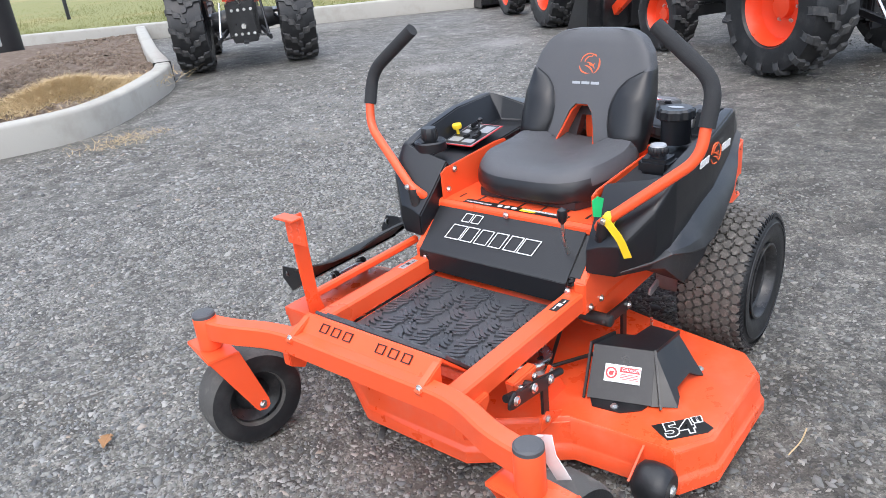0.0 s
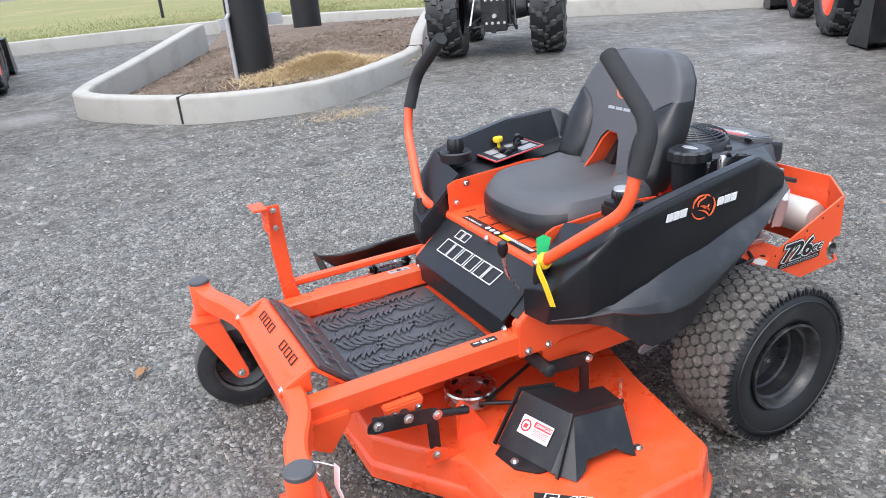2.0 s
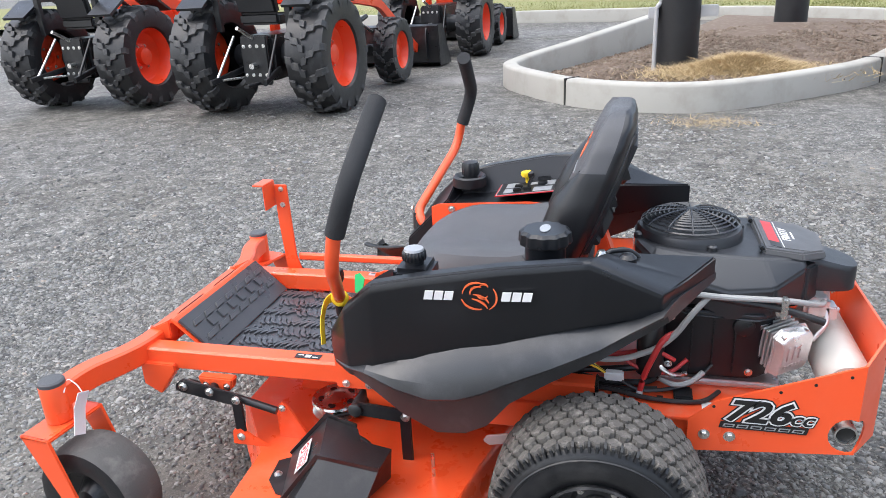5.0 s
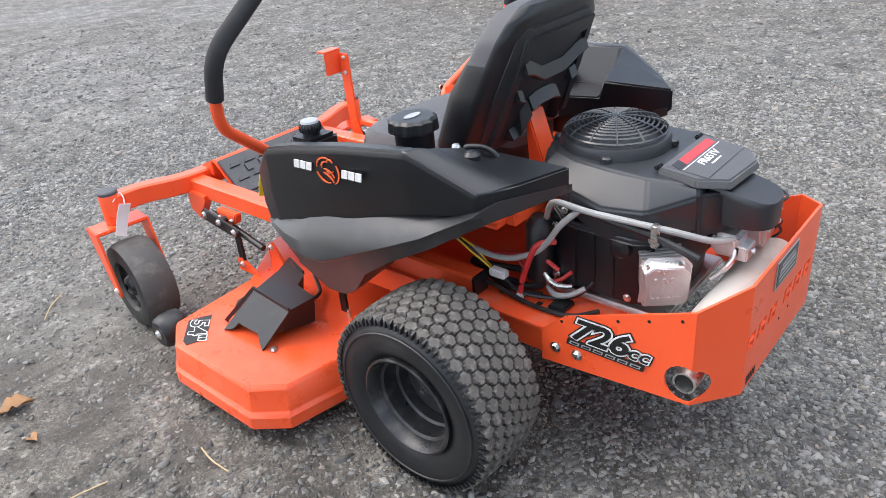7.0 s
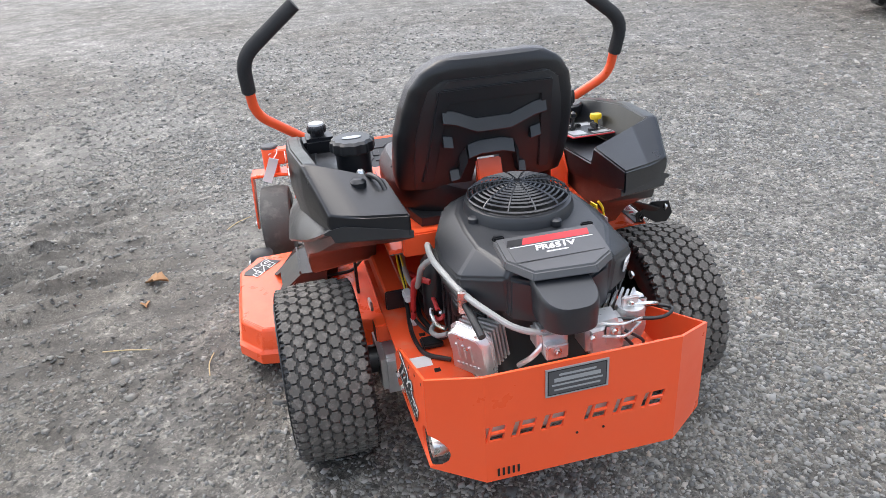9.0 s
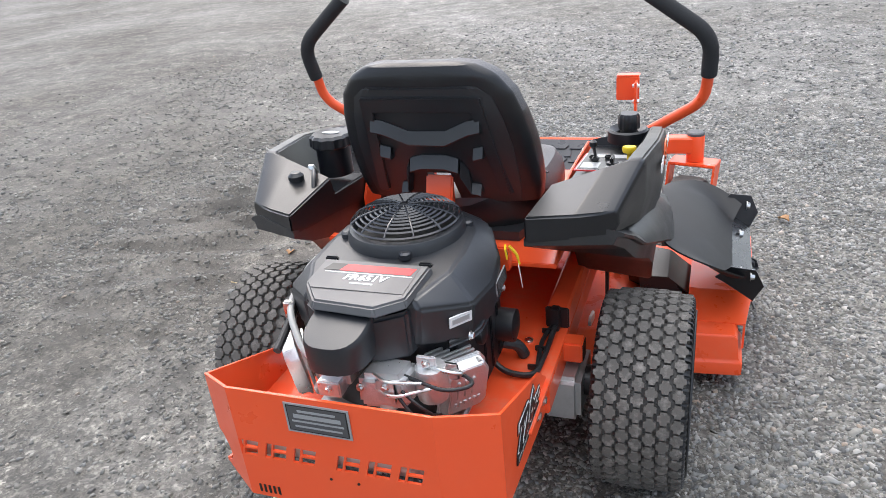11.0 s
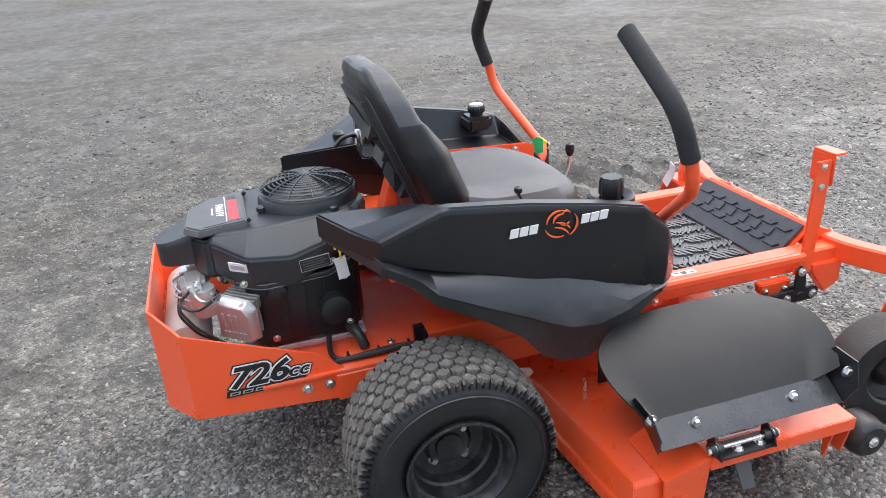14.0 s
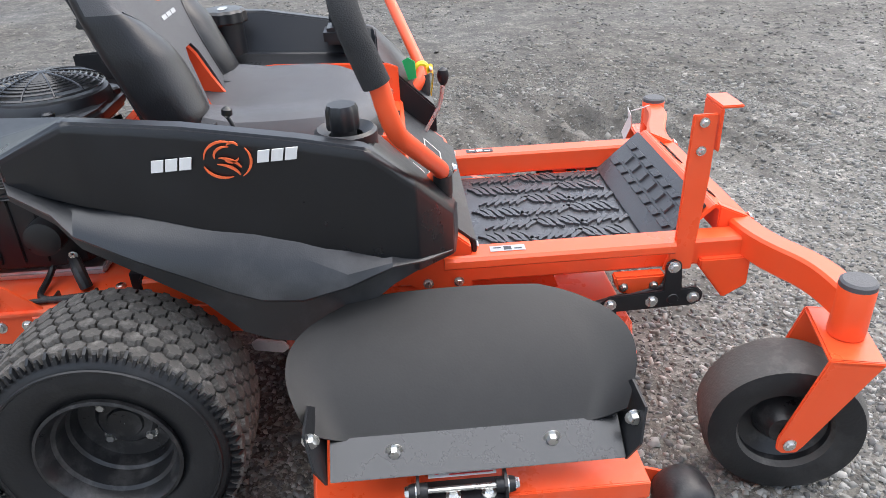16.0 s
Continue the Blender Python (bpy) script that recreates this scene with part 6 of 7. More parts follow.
for s in (1, -1):
    jacket = soften(loft([[(s * x, y, z) for x, y in ((0.10, 0.10), (0.178, 0.125), (0.196, 0.17), (0.196, 0.352), (0.165, 0.40), (0.10, 0.40))] for z in (0.425, 0.605)]), 0.008, 2, 25)
    shroud = part("cylinder_shroud", jacket, PLASTIC, engine, "black moulded cylinder shroud", 50)
    for k in range(3):
        part("shroud_rib", box(min(s * 0.194, s * 0.201), max(s * 0.194, s * 0.201), 0.205 + k * 0.05, 0.211 + k * 0.05, 0.44, 0.59, 0.002), PLASTIC, shroud)
    part("shroud_boss", lathe([(0.026, s * 0.19), (0.024, s * 0.205), (0.012, s * 0.209), (0.001, s * 0.209)], 18, "x", (0, 0.325, 0.57)), STEEL_BLACK, shroud)
    part("shroud_band", bar([(s * 0.16, 0.42, 0.60), (s * 0.205, 0.36, 0.598), (s * 0.207, 0.19, 0.606), (s * 0.165, 0.115, 0.64)], 0.006, 0.018, None, 0.02), COWL, shroud)
    for y, z in ((0.155, 0.585), (0.155, 0.452), (0.345, 0.445)):
        bolt_at(shroud, (s * 0.197, y, z), "x" if s > 0 else "-x", 0.008)
    for y, z in ((0.40, 0.612), (0.18, 0.632)):
        bolt_at(engine, (s * 0.2, y, z), "x" if s > 0 else "-x", 0.008)
part("sump_flange", box(-0.17, 0.175, 0.11, 0.43, 0.384, 0.402, 0.006), ALU, engine, "cast metal sump flange")


def head_cover(s):
    outline = [(-0.05, -0.052), (0.035, -0.056), (0.05, -0.045), (0.053, 0.035), (0.038, 0.056), (-0.03, 0.06), (-0.048, 0.045), (-0.044, 0.0)]
    b = loft([[(x * k, y * k, z) for x, y in outline] for z, k in ((0.0, 1.0), (0.006, 1.0), (0.006, 0.93), (0.026, 0.88), (0.03, 0.83))])
    soften(b, 0.003, 2)
    for k in range(3):
        box(-0.024 + k * 0.016, -0.018 + k * 0.016, -0.012, 0.026, 0.029, 0.033, 0.001, None, b)
    for k in range(6):
        box(-0.028 + k * 0.01, -0.022 + k * 0.01, -0.03, -0.022, 0.029, 0.032, 0.001, None, b)
    bmesh.ops.scale(b, vec=(1.12, 1.12, 1.0), verts=b.verts)
    m4 = basis((s * 0.182 + EX, 0.425, 0.515), (-s * 0.6, 0.8, 0.05), (s * 0.12, 0.1, 1.0))
    bmesh.ops.transform(b, matrix=m4 if m4.col[2].xyz.dot(Vector((s, 1, 0))) > 0 else m4 @ Matrix.Rotation(math.pi, 4, "Y"), verts=b.verts)
    c = part("valve_cover", b, ALU, engine, "cast aluminium valve cover")
    for k in range(5):
        f = box(-0.048, 0.048, -0.05, 0.052, -0.012 - k * 0.012, -0.006 - k * 0.012, 0.001)
        bmesh.ops.transform(f, matrix=m4 if m4.col[2].xyz.dot(Vector((s, 1, 0))) > 0 else m4 @ Matrix.Rotation(math.pi, 4, "Y"), verts=f.verts)
        part("cooling_fin", f, ALU, engine)
    for u, v in ((-0.04, -0.045), (0.042, -0.045), (0.03, 0.052), (-0.035, 0.05)):
        mm = m4 if m4.col[2].xyz.dot(Vector((s, 1, 0))) > 0 else m4 @ Matrix.Rotation(math.pi, 4, "Y")
        p = mm @ Vector((u, v, 0.02))
        bb = lathe([(0.007, 0), (0.007, 0.012), (0.001, 0.014)], 8)
        bmesh.ops.transform(bb, matrix=mm @ Matrix.Translation((u, v, 0.012)), verts=bb.verts)
        part("cover_bolt", bb, ZINC, c)


head_cover(1)
head_cover(-1)
carb = part("carburettor", soften(loft([[(-0.13, 0.49, 0.53), (-0.02, 0.49, 0.53), (-0.02, 0.57, 0.53), (-0.12, 0.56, 0.53)], [(-0.12, 0.48, 0.60), (-0.02, 0.48, 0.60), (-0.02, 0.56, 0.60), (-0.11, 0.55, 0.60)]]), 0.012), ALU, engine, "cast aluminium carburettor and linkage")
part("intake_flange", lathe([(0.03, 0.53), (0.035, 0.55), (0.03, 0.6), (0.001, 0.6)], 16, "z", (-0.15, 0.5, 0)), ALU, carb)
part("intake_flange", box(0.01, 0.08, 0.48, 0.54, 0.545, 0.6, 0.01), ALU, carb)
part("control_rod", tube([(-0.14, 0.5, 0.60), (-0.19, 0.52, 0.605), (-0.22, 0.5, 0.59), (-0.15, 0.46, 0.58)], 0.004), ZINC, carb)
part("cable_loop", tube([(-0.1, 0.52, 0.585), (-0.2, 0.56, 0.59), (-0.25, 0.52, 0.585), (-0.2, 0.48, 0.58), (-0.12, 0.47, 0.57)], 0.004), RUBBER, carb)
for pts, r, m, nm in (([(-0.05, 0.545, 0.60), (-0.09, 0.575, 0.605), (-0.15, 0.55, 0.595)], 0.003, ZINC, "throttle_link"), ([(-0.04, 0.55, 0.575), (-0.10, 0.575, 0.572), (-0.16, 0.53, 0.57)], 0.0035, ZINC, "choke_link"), ([(-0.11, 0.555, 0.575), (-0.15, 0.565, 0.55), (-0.17, 0.53, 0.50), (-0.20, 0.46, 0.455)], 0.0035, RUBBER, "throttle_cable"), ([(-0.10, 0.56, 0.57), (-0.135, 0.57, 0.53), (-0.16, 0.53, 0.48), (-0.185, 0.45, 0.44)], 0.0035, RUBBER, "choke_cable"), ([(0.06, 0.53, 0.57), (0.09, 0.535, 0.54), (0.11, 0.50, 0.50)], 0.006, ALU, "breather_tube")):
    part(nm, tube(pts, r, None, 8, 0.02), m, carb)
for x0, x1, y0, y1, z0, z1, nm in ((-0.165, -0.125, 0.50, 0.508, 0.52, 0.625, "governor_plate"), (-0.10, -0.06, 0.556, 0.562, 0.545, 0.60, "bell_plate"), (0.02, 0.07, 0.53, 0.56, 0.54, 0.575, "float_bowl"), (-0.20, -0.15, 0.478, 0.484, 0.56, 0.60, "bracket_plate")):
    part(nm, box(x0, x1, y0, y1, z0, z1, 0.003), ALU, carb)
for x, y, z in ((-0.145, 0.509, 0.61), (-0.145, 0.509, 0.54), (-0.08, 0.563, 0.585), (0.045, 0.561, 0.56), (-0.03, 0.565, 0.58)):
    bolt_at(carb, (x, y, z), "y", 0.007)
part("float_bowl", lathe([(0.001, 0.515), (0.018, 0.518), (0.022, 0.53), (0.022, 0.552), (0.018, 0.556)], 18, "z", (-0.07, 0.535, 0)), ALU, carb)
part("fuel_hose", tube([(0.20, 0.13, 0.60), (0.225, 0.16, 0.665), (0.235, 0.25, 0.66), (0.20, 0.42, 0.645), (0.12, 0.51, 0.60), (0.05, 0.53, 0.585)], 0.0075, None, 10, 0.05), HOSE, engine, "pale grey hose")
part("fuel_hose", tube([(0.21, 0.2, 0.655), (0.225, 0.3, 0.648), (0.2, 0.40, 0.625), (0.19, 0.5, 0.59)], 0.009, None, 10, 0.05), RUBBER, engine)
part("hose_clip", box(0.195, 0.215, 0.40, 0.415, 0.60, 0.655, 0.003), ZINC, engine)
part("fuel_hose", tube([(0.225, 0.235, 0.655), (0.25, 0.197, 0.618), (0.252, 0.166, 0.564), (0.25, 0.125, 0.521), (0.25, 0.05, 0.486), (0.25, -0.004, 0.48), (0.25, -0.06, 0.486), (0.24, -0.14, 0.50)], 0.0075, None, 10, 0.04), HOSE, engine)
part("earth_strap", tube([(0.205, 0.12, 0.47), (0.225, 0.14, 0.45), (0.22, 0.17, 0.43), (0.2, 0.2, 0.43)], 0.006, None, 8, 0.03), ZINC, engine, "braided earth strap")
part("oil_filter", lathe([(0.02, -0.24), (0.038, -0.235), (0.04, -0.17), (0.001, -0.17)], 24, "x", (0, 0.19, 0.51)), STEEL_BLACK, engine, "black oil filter")
part("starter_motor", lathe([(0.034, 0.43), (0.034, 0.58), (0.02, 0.6), (0.001, 0.6)], 20, "z", (0.20, 0.11, 0)), STEEL_BLACK, engine)
part("positive_cable", tube([(0.225, 0.17, 0.555), (0.25, 0.15, 0.56), (0.26, 0.132, 0.545), (0.26, 0.115, 0.50), (0.26, 0.097, 0.454), (0.26, 0.088, 0.405)], 0.0075, None, 8, 0.03), WIRE_RED, engine, "red battery cable")
part("positive_cable", tube([(0.235, -0.05, 0.47), (0.20, 0.04, 0.475), (0.215, 0.12, 0.50), (0.21, 0.17, 0.47)], 0.006, None, 8, 0.03), WIRE_RED, engine)
part("black_cable", tube([(0.2, -0.10, 0.41), (0.22, 0.0, 0.40), (0.215, 0.1, 0.402), (0.215, 0.135, 0.425), (0.21, 0.1, 0.446), (0.21, 0.0, 0.43), (0.21, -0.1, 0.42)], 0.0085, None, 8, 0.03), RUBBER, mower, "black wiring loom")
part("black_cable", tube([(0.262, -0.06, 0.41), (0.262, 0.02, 0.405), (0.272, 0.08, 0.396), (0.278, 0.15, 0.393), (0.27, 0.24, 0.392), (0.21, 0.28, 0.391)], 0.006, None, 8, 0.04), RUBBER, mower)
part("black_cable", tube([(0.19, -0.12, 0.40), (0.225, -0.02, 0.395), (0.24, 0.06, 0.393), (0.225, 0.13, 0.393)], 0.007, None, 8, 0.03), RUBBER, mower)
part("black_cable", tube([(-0.285, -0.02, 0.40), (-0.285, 0.12, 0.395), (-0.28, 0.22, 0.393), (-0.2, 0.22, 0.40), (-0.16, 0.2, 0.45)], 0.007, None, 8, 0.04), RUBBER, mower)
part("cable_clip", box(-0.295, -0.275, -0.015, 0.01, 0.386, 0.45, 0.002), STEEL_BLACK, mower)
part("connector", box(0.247, 0.272, 0.0, 0.048, 0.432, 0.454, 0.004, None), WHITE, mower, "white wiring connector")
part("clear_tube", tube([(0.212, 0.14, 0.415), (0.235, 0.17, 0.412), (0.225, 0.21, 0.418), (0.205, 0.24, 0.44)], 0.007, None, 8, 0.03), HOSE, engine)
part("connector_cover", box(0.21, 0.265, 0.17, 0.215, 0.386, 0.4, 0.004), RUBBER, mower)
decal = basis((-0.1835, 0.405, 0.652), (-0.62, -0.78, 0), (-0.1, 0.08, 1))
dl = flat(rect(0.052, 0.024), engine, "barcode_label", PAPER, decal, 0.004, "white barcode label")
flat(rect(0.04, 0.012), dl, "bar_print", SILVER, decal, 0.0046)
decal2 = basis((-0.2165, 0.225, 0.643), (0, -1, 0.1), (0.05, 0, 1))
rl = flat(rect(0.075, 0.032), engine, "rating_label", SILVER, decal2, 0.003, "dark rating label with grey print")
flat(rect(0.072, 0.029), rl, "label_field", BLACK, decal2, 0.0036)
for k in range(4):
    flat(rect(0.062 - 0.008 * (k % 2), 0.0026, 0, -0.003 * (k % 2), -0.0095 + 0.0063 * k), rl, "text_bar", PANEL, decal2, 0.0042)
decal3 = basis((-0.214, 0.165, 0.682), (0.25, -1, 0.05), (0.12, 0, 1))
yl = flat(rect(0.024, 0.026), engine, "caution_label", YELLOW, decal3, 0.004, "yellow caution label")
flat(rect(0.008, 0.012), yl, "caution_mark", BLACK, decal3, 0.0046)
flat(rect(0.03, 0.055, 0, 0, 0), engine, "paper_label", PAPER, basis((-0.245, 0.165, 0.63), (0.3, -1, 0.1), (0.12, 0, 1)), 0.001, "white paper hang tag")
part("tag_loop", tube([(-0.225, 0.17, 0.70), (-0.24, 0.165, 0.68), (-0.245, 0.165, 0.655)], 0.0035, None, 6, 0.01), YELLOW, engine, "yellow plastic tag loop")
for s in (1, -1):
    part("rail_cap", box(s * 0.287 - 0.03, s * 0.287 + 0.03, -0.021, -0.012, 0.3845, 0.4425, 0.003), STEEL_BLACK, mower, "black plastic end plug")
part("wiring_loom", tube([(-0.285, -0.04, 0.395), (-0.262, 0.06, 0.392), (-0.275, 0.16, 0.392), (-0.29, 0.24, 0.395)], 0.006, None, 8, 0.04), RUBBER, mower, "black taped wiring loom")
for k, y in enumerate((0.02, 0.1, 0.18)):
    part("cable_tie", box(-0.285, -0.255, y - 0.003, y + 0.003, 0.386, 0.4, 0.001), BLACK, mower)
part("sensor_plug", tube([(-0.19, 0.16, 0.44), (-0.225, 0.14, 0.425), (-0.235, 0.13, 0.39)], 0.014, None, 10, 0.03), RUBBER, engine, "black rubber elbow plug")
part("plate_bolt", lathe([(0.011, 0.384), (0.011, 0.388), (0.006, 0.391), (0.001, 0.391)], 12, "z", (-0.23, 0.06, 0)), ZINC, mower)
part("hang_tag", sweep([(0.555, -1.30, 0.44), (0.57, -1.31, 0.40), (0.60, -1.30, 0.34)], [(-0.02, -0.001), (0.02, -0.001), (0.02, 0.001), (-0.02, 0.001)], None, (0, 1, 0)), PAPER, mower, "white paper hang tag on a wire")
part("tag_wire", tube([(0.575, -1.342, 0.445), (0.535, -1.36, 0.462), (0.54, -1.33, 0.45), (0.555, -1.305, 0.44)], 0.0016, None, 6, 0.01), PAPER, mower)
for s, y in ((1, -0.79), (-1, -0.78)):
    at = basis((s * 0.29, y, 0.4415), (1, 0, 0), (0, 1, 0))
    plate = flat(rect(0.024, 0.075), mower, "rail_label", BLACK if s > 0 else SILVER, at, 0.0008)
    for v in (-0.022, 0.0, 0.022):
        flat(rect(0.004 if v else 0.014, 0.016, 0.0, 0.003 * v * 50, v), plate, "label_mark", WHITE if s > 0 else BLACK, at, 0.0013)

for off in (0.0, 0.006, 0.012):
    part("wire", tube([(0.25 + off, -0.10, 0.505), (0.252 + off, -0.05, 0.49 - off), (0.256 + off / 2, -0.018, 0.462), (0.256 + off / 2, 0.004, 0.448)], 0.0026, None, 6, 0.02), YELLOW if off != 0.006 else BLACK, mower, "yellow wire" if off != 0.006 else "")
part("wire", tube([(0.245, 0.03, 0.43), (0.262, 0.08, 0.405), (0.24, 0.15, 0.40), (0.21, 0.22, 0.41), (0.2, 0.26, 0.46)], 0.005, None, 6, 0.03), RUBBER, mower)
part("wire", tube([(0.2, 0.03, 0.47), (0.22, 0.09, 0.44), (0.21, 0.16, 0.43), (0.2, 0.2, 0.47)], 0.0055, None, 6, 0.03), WIRE_RED, mower, "red wire")
part("cable_end", box(0.252, 0.268, 0.08, 0.095, 0.386, 0.41, 0.003), WHITE, mower, "white cable sleeve")
for k in range(5):
    part("guard_hole", lathe([(0.004, 0.0), (0.004, 0.0008), (0.0005, 0.0008)], 8, "x", (AL[0] + 0.0002, 0.255 + k * 0.07, 0.425 + k * 0.026)), BLACK, box_part)


# ---- parked compact tractors: front towards -y of their own axes ----
LUGS = {}


def lug_mesh(r, h, lugs, side, lug_h):
    """One bar lug round the wheel's own axis; alike wheels share it."""
    key = (r, h, lugs, side, lug_h)
    if key not in LUGS:
        b = bmesh.new()
        rings = []
        t = 0.35 / lugs * 2.9
        for u, da, rr in ((-0.06, -0.02, r), (0.16, 0.0, r), (0.24, 0.1, r), (0.55, 0.12, r * 0.998), (0.62, 0.2, r * 0.995), (0.9, 0.22, r * 0.98), (1.03, 0.23, r * 0.9), (1.0, 0.23, r * 0.8)):
            low = rr - lug_h if u < 0.95 else rr - 0.02
            rings.append([(side * u * h, q * math.cos(da + d), q * math.sin(da + d)) for q, d in ((low, -t), (rr, -t * 0.8), (rr, t * 0.8), (low, t))])
        rows_into(b, rings)
        bmesh.ops.recalc_face_normals(b, faces=b.faces)
        me = bpy.data.meshes.new("lug")
        b.to_mesh(me)
        b.free()
        me.materials.append(LUG)
        LUGS[key] = me
    return LUGS[key]


LUG = worn("dusty_lug_rubber", (0.04, 0.0405, 0.042), 0.6, (0.2, 0.19, 0.17), 0.4, 14, 160, 0.3)


def lug_tyre(c, r, w, lugs, parent, rim_r, s, rim_mat, lug_h=0.035):
    """A wheel with bar lugs; s is the side that faces outwards."""
    h = w / 2
    prof = [(rim_r, -h * 0.75), (rim_r * 1.06, -h * 0.92), (r * 0.8, -h), (r * 0.93, -h * 0.95), (r - lug_h, -h * 0.7), (r - lug_h * 0.8, 0), (r - lug_h, h * 0.7), (r * 0.93, h * 0.95), (r * 0.8, h), (rim_r * 1.06, h * 0.92), (rim_r, h * 0.75)]
    tyre = part("tyre", lathe(prof, 40, "x", c, None, False, False), RUBBER, parent, "black lugged tyre")
    for side in (1, -1):
        for i in range(lugs):
            lug = new("lug", lug_mesh(r, h, lugs, side, lug_h))
            lug.parent = tyre
            lug.matrix_basis = pose(*c, 360 * (i + (0.5 if side > 0 else 0)) / lugs, 0, 0)
    o = s
    rim = [(rim_r * 1.02, o * h * 0.78), (rim_r, o * h * 0.82), (rim_r * 0.93, o * h * 0.6), (rim_r * 0.86, o * h * 0.2), (rim_r * 0.5, o * h * 0.05), (rim_r * 0.34, o * h * 0.12), (rim_r * 0.3, o * h * 0.35), (rim_r * 0.18, o * h * 0.4), (0.001, o * h * 0.4)]
    rm = part("rim", lathe(rim, 36, "x", c, None, False, False), rim_mat, parent, "orange steel rim")
    for k in range(6):
        a = 2 * math.pi * k / 6
        bolt_at(rm, (c[0] + o * h * 0.07, c[1] + rim_r * 0.42 * math.cos(a), c[2] + rim_r * 0.42 * math.sin(a)), "x" if o > 0 else "-x", 0.018, "wheel_nut", 0.02)


def rows_into(b, rings):
    vs = [[b.verts.new(p) for p in r] for r in rings]
    n = len(vs[0])
    for r2, r3 in zip(vs, vs[1:]):
        for j in range(n - 1):
            b.faces.new((r2[j], r2[j + 1], r3[j + 1], r3[j]))
    b.faces.new(vs[0])


def tractor(at, turn, label, loader=True, rear_r=0.58, front_r=0.4, base=1.78, reach=0.0):
    t = thing("compact_tractor", (at[0], at[1], 0), label, "tractor", "parked tractors", turn)
    for s in (1, -1):
        lug_tyre((s * 0.69, 0.0, rear_r), rear_r, 0.44, 15, t, rear_r * 0.55, s, ORANGE_RIM)
        lug_tyre((s * 0.62, -base, front_r), front_r, 0.29, 14, t, front_r * 0.56, s, ORANGE_RIM, 0.028)
        part("fender", sweep([(s * 0.62, 0.5, rear_r * 1.85), (s * 0.62, 0.2, rear_r * 2.15), (s * 0.62, -0.3, rear_r * 2.15), (s * 0.62, -0.6, rear_r * 1.85)], [(-0.16, -0.015), (0.16, -0.015), (0.16, 0.015), (-0.16, 0.015)]), PLASTIC, t)
        part("step", bar([(s * 0.36, -0.72, 0.62), (s * 0.6, -0.72, 0.36), (s * 0.6, -0.95, 0.36), (s * 0.36, -0.95, 0.62)], 0.05, 0.025), STEEL_BLACK, t)
        part("lift_arm", bar([(s * 0.22, 0.25, 0.5), (s * 0.32, 0.75, 0.42)], 0.035, 0.06, None, 0), STEEL_BLACK, t)
        part("lift_rod", tube([(s * 0.26, 0.3, 0.85), (s * 0.3, 0.65, 0.45)], 0.016), ZINC if s > 0 else STEEL_BLACK, t)
        part("stabiliser_chain", tube([(s * 0.15, 0.3, 0.42), (s * 0.28, 0.6, 0.43)], 0.014), ZINC, t)
        part("roll_bar_post", bar([(s * 0.42, 0.28, 0.9), (s * 0.42, 0.32, 2.2)], 0.07, 0.06, None, 0), STEEL_BLACK, t)
    part("roll_bar_top", bar([(-0.42, 0.32, 2.2), (0.42, 0.32, 2.2)], 0.07, 0.06, None, 0), STEEL_BLACK, t)
    part("rear_axle", lathe([(0.12, -0.4), (0.16, -0.15), (0.16, 0.15), (0.12, 0.4), (0.001, 0.4)], 20, "x", (0, 0, rear_r)), STEEL_BLACK, t)
    part("transmission", box(-0.2, 0.2, -1.2, 0.3, 0.38, 0.85, 0.03), STEEL_BLACK, t)
    part("hitch_plate", box(-0.16, 0.16, 0.3, 0.36, 0.34, 0.86, 0.015), STEEL_BLACK, t)
    for k in range(8):
        bolt_at(t, (-0.12 + 0.08 * (k % 4), 0.361, 0.45 + 0.3 * (k // 4)), "y", 0.016)
    part("power_takeoff", lathe([(0.03, 0.3), (0.03, 0.45), (0.001, 0.45)], 14, "y", (0, 0, 0.55)), ZINC, t)
    part("drawbar", bar([(0, 0.2, 0.36), (0, 0.6, 0.36)], 0.06, 0.03, None, 0), STEEL_BLACK, t)
    part("top_link", tube([(0, 0.33, 0.82), (0.05, 0.55, 0.95)], 0.02), ZINC, t)
    part("hood", soften(loft([[(-0.28, -0.85, 0.75), (0.28, -0.85, 0.75), (0.28, -0.85, 1.3), (-0.28, -0.85, 1.3)], [(-0.27, -1.6, 0.75), (0.27, -1.6, 0.75), (0.25, -1.6, 1.22), (-0.25, -1.6, 1.22)], [(-0.22, -1.95, 0.75), (0.22, -1.95, 0.75), (0.2, -1.92, 1.1), (-0.2, -1.92, 1.1)]]), 0.05, 3), ORANGE_RIM, t)
    part("front_axle", box(-0.5, 0.5, -base - 0.06, -base + 0.06, front_r - 0.07, front_r + 0.07, 0.02), STEEL_BLACK, t)
    part("front_frame", box(-0.2, 0.2, -2.0, -1.1, 0.45, 0.75, 0.02), STEEL_BLACK, t)
    part("floor_deck", box(-0.5, 0.5, -0.9, -0.35, 0.62, 0.66, 0.01), PLASTIC, t)
    part("tractor_seat", soften(loft([[(-0.24, -0.25, 0.95), (0.24, -0.25, 0.95), (0.24, 0.18, 0.95), (-0.24, 0.18, 0.95)], [(-0.24, -0.25, 1.06), (0.24, -0.25, 1.06), (0.24, 0.18, 1.08), (-0.24, 0.18, 1.08)]]), 0.03, 3), LEATHER, t)
    part("seat_back", soften(loft([[(-0.24, 0.1, 1.06), (0.24, 0.1, 1.06), (0.24, 0.2, 1.06), (-0.24, 0.2, 1.06)], [(-0.22, 0.2, 1.5), (0.22, 0.2, 1.5), (0.22, 0.28, 1.5), (-0.22, 0.28, 1.5)]]), 0.03, 3), LEATHER, t)
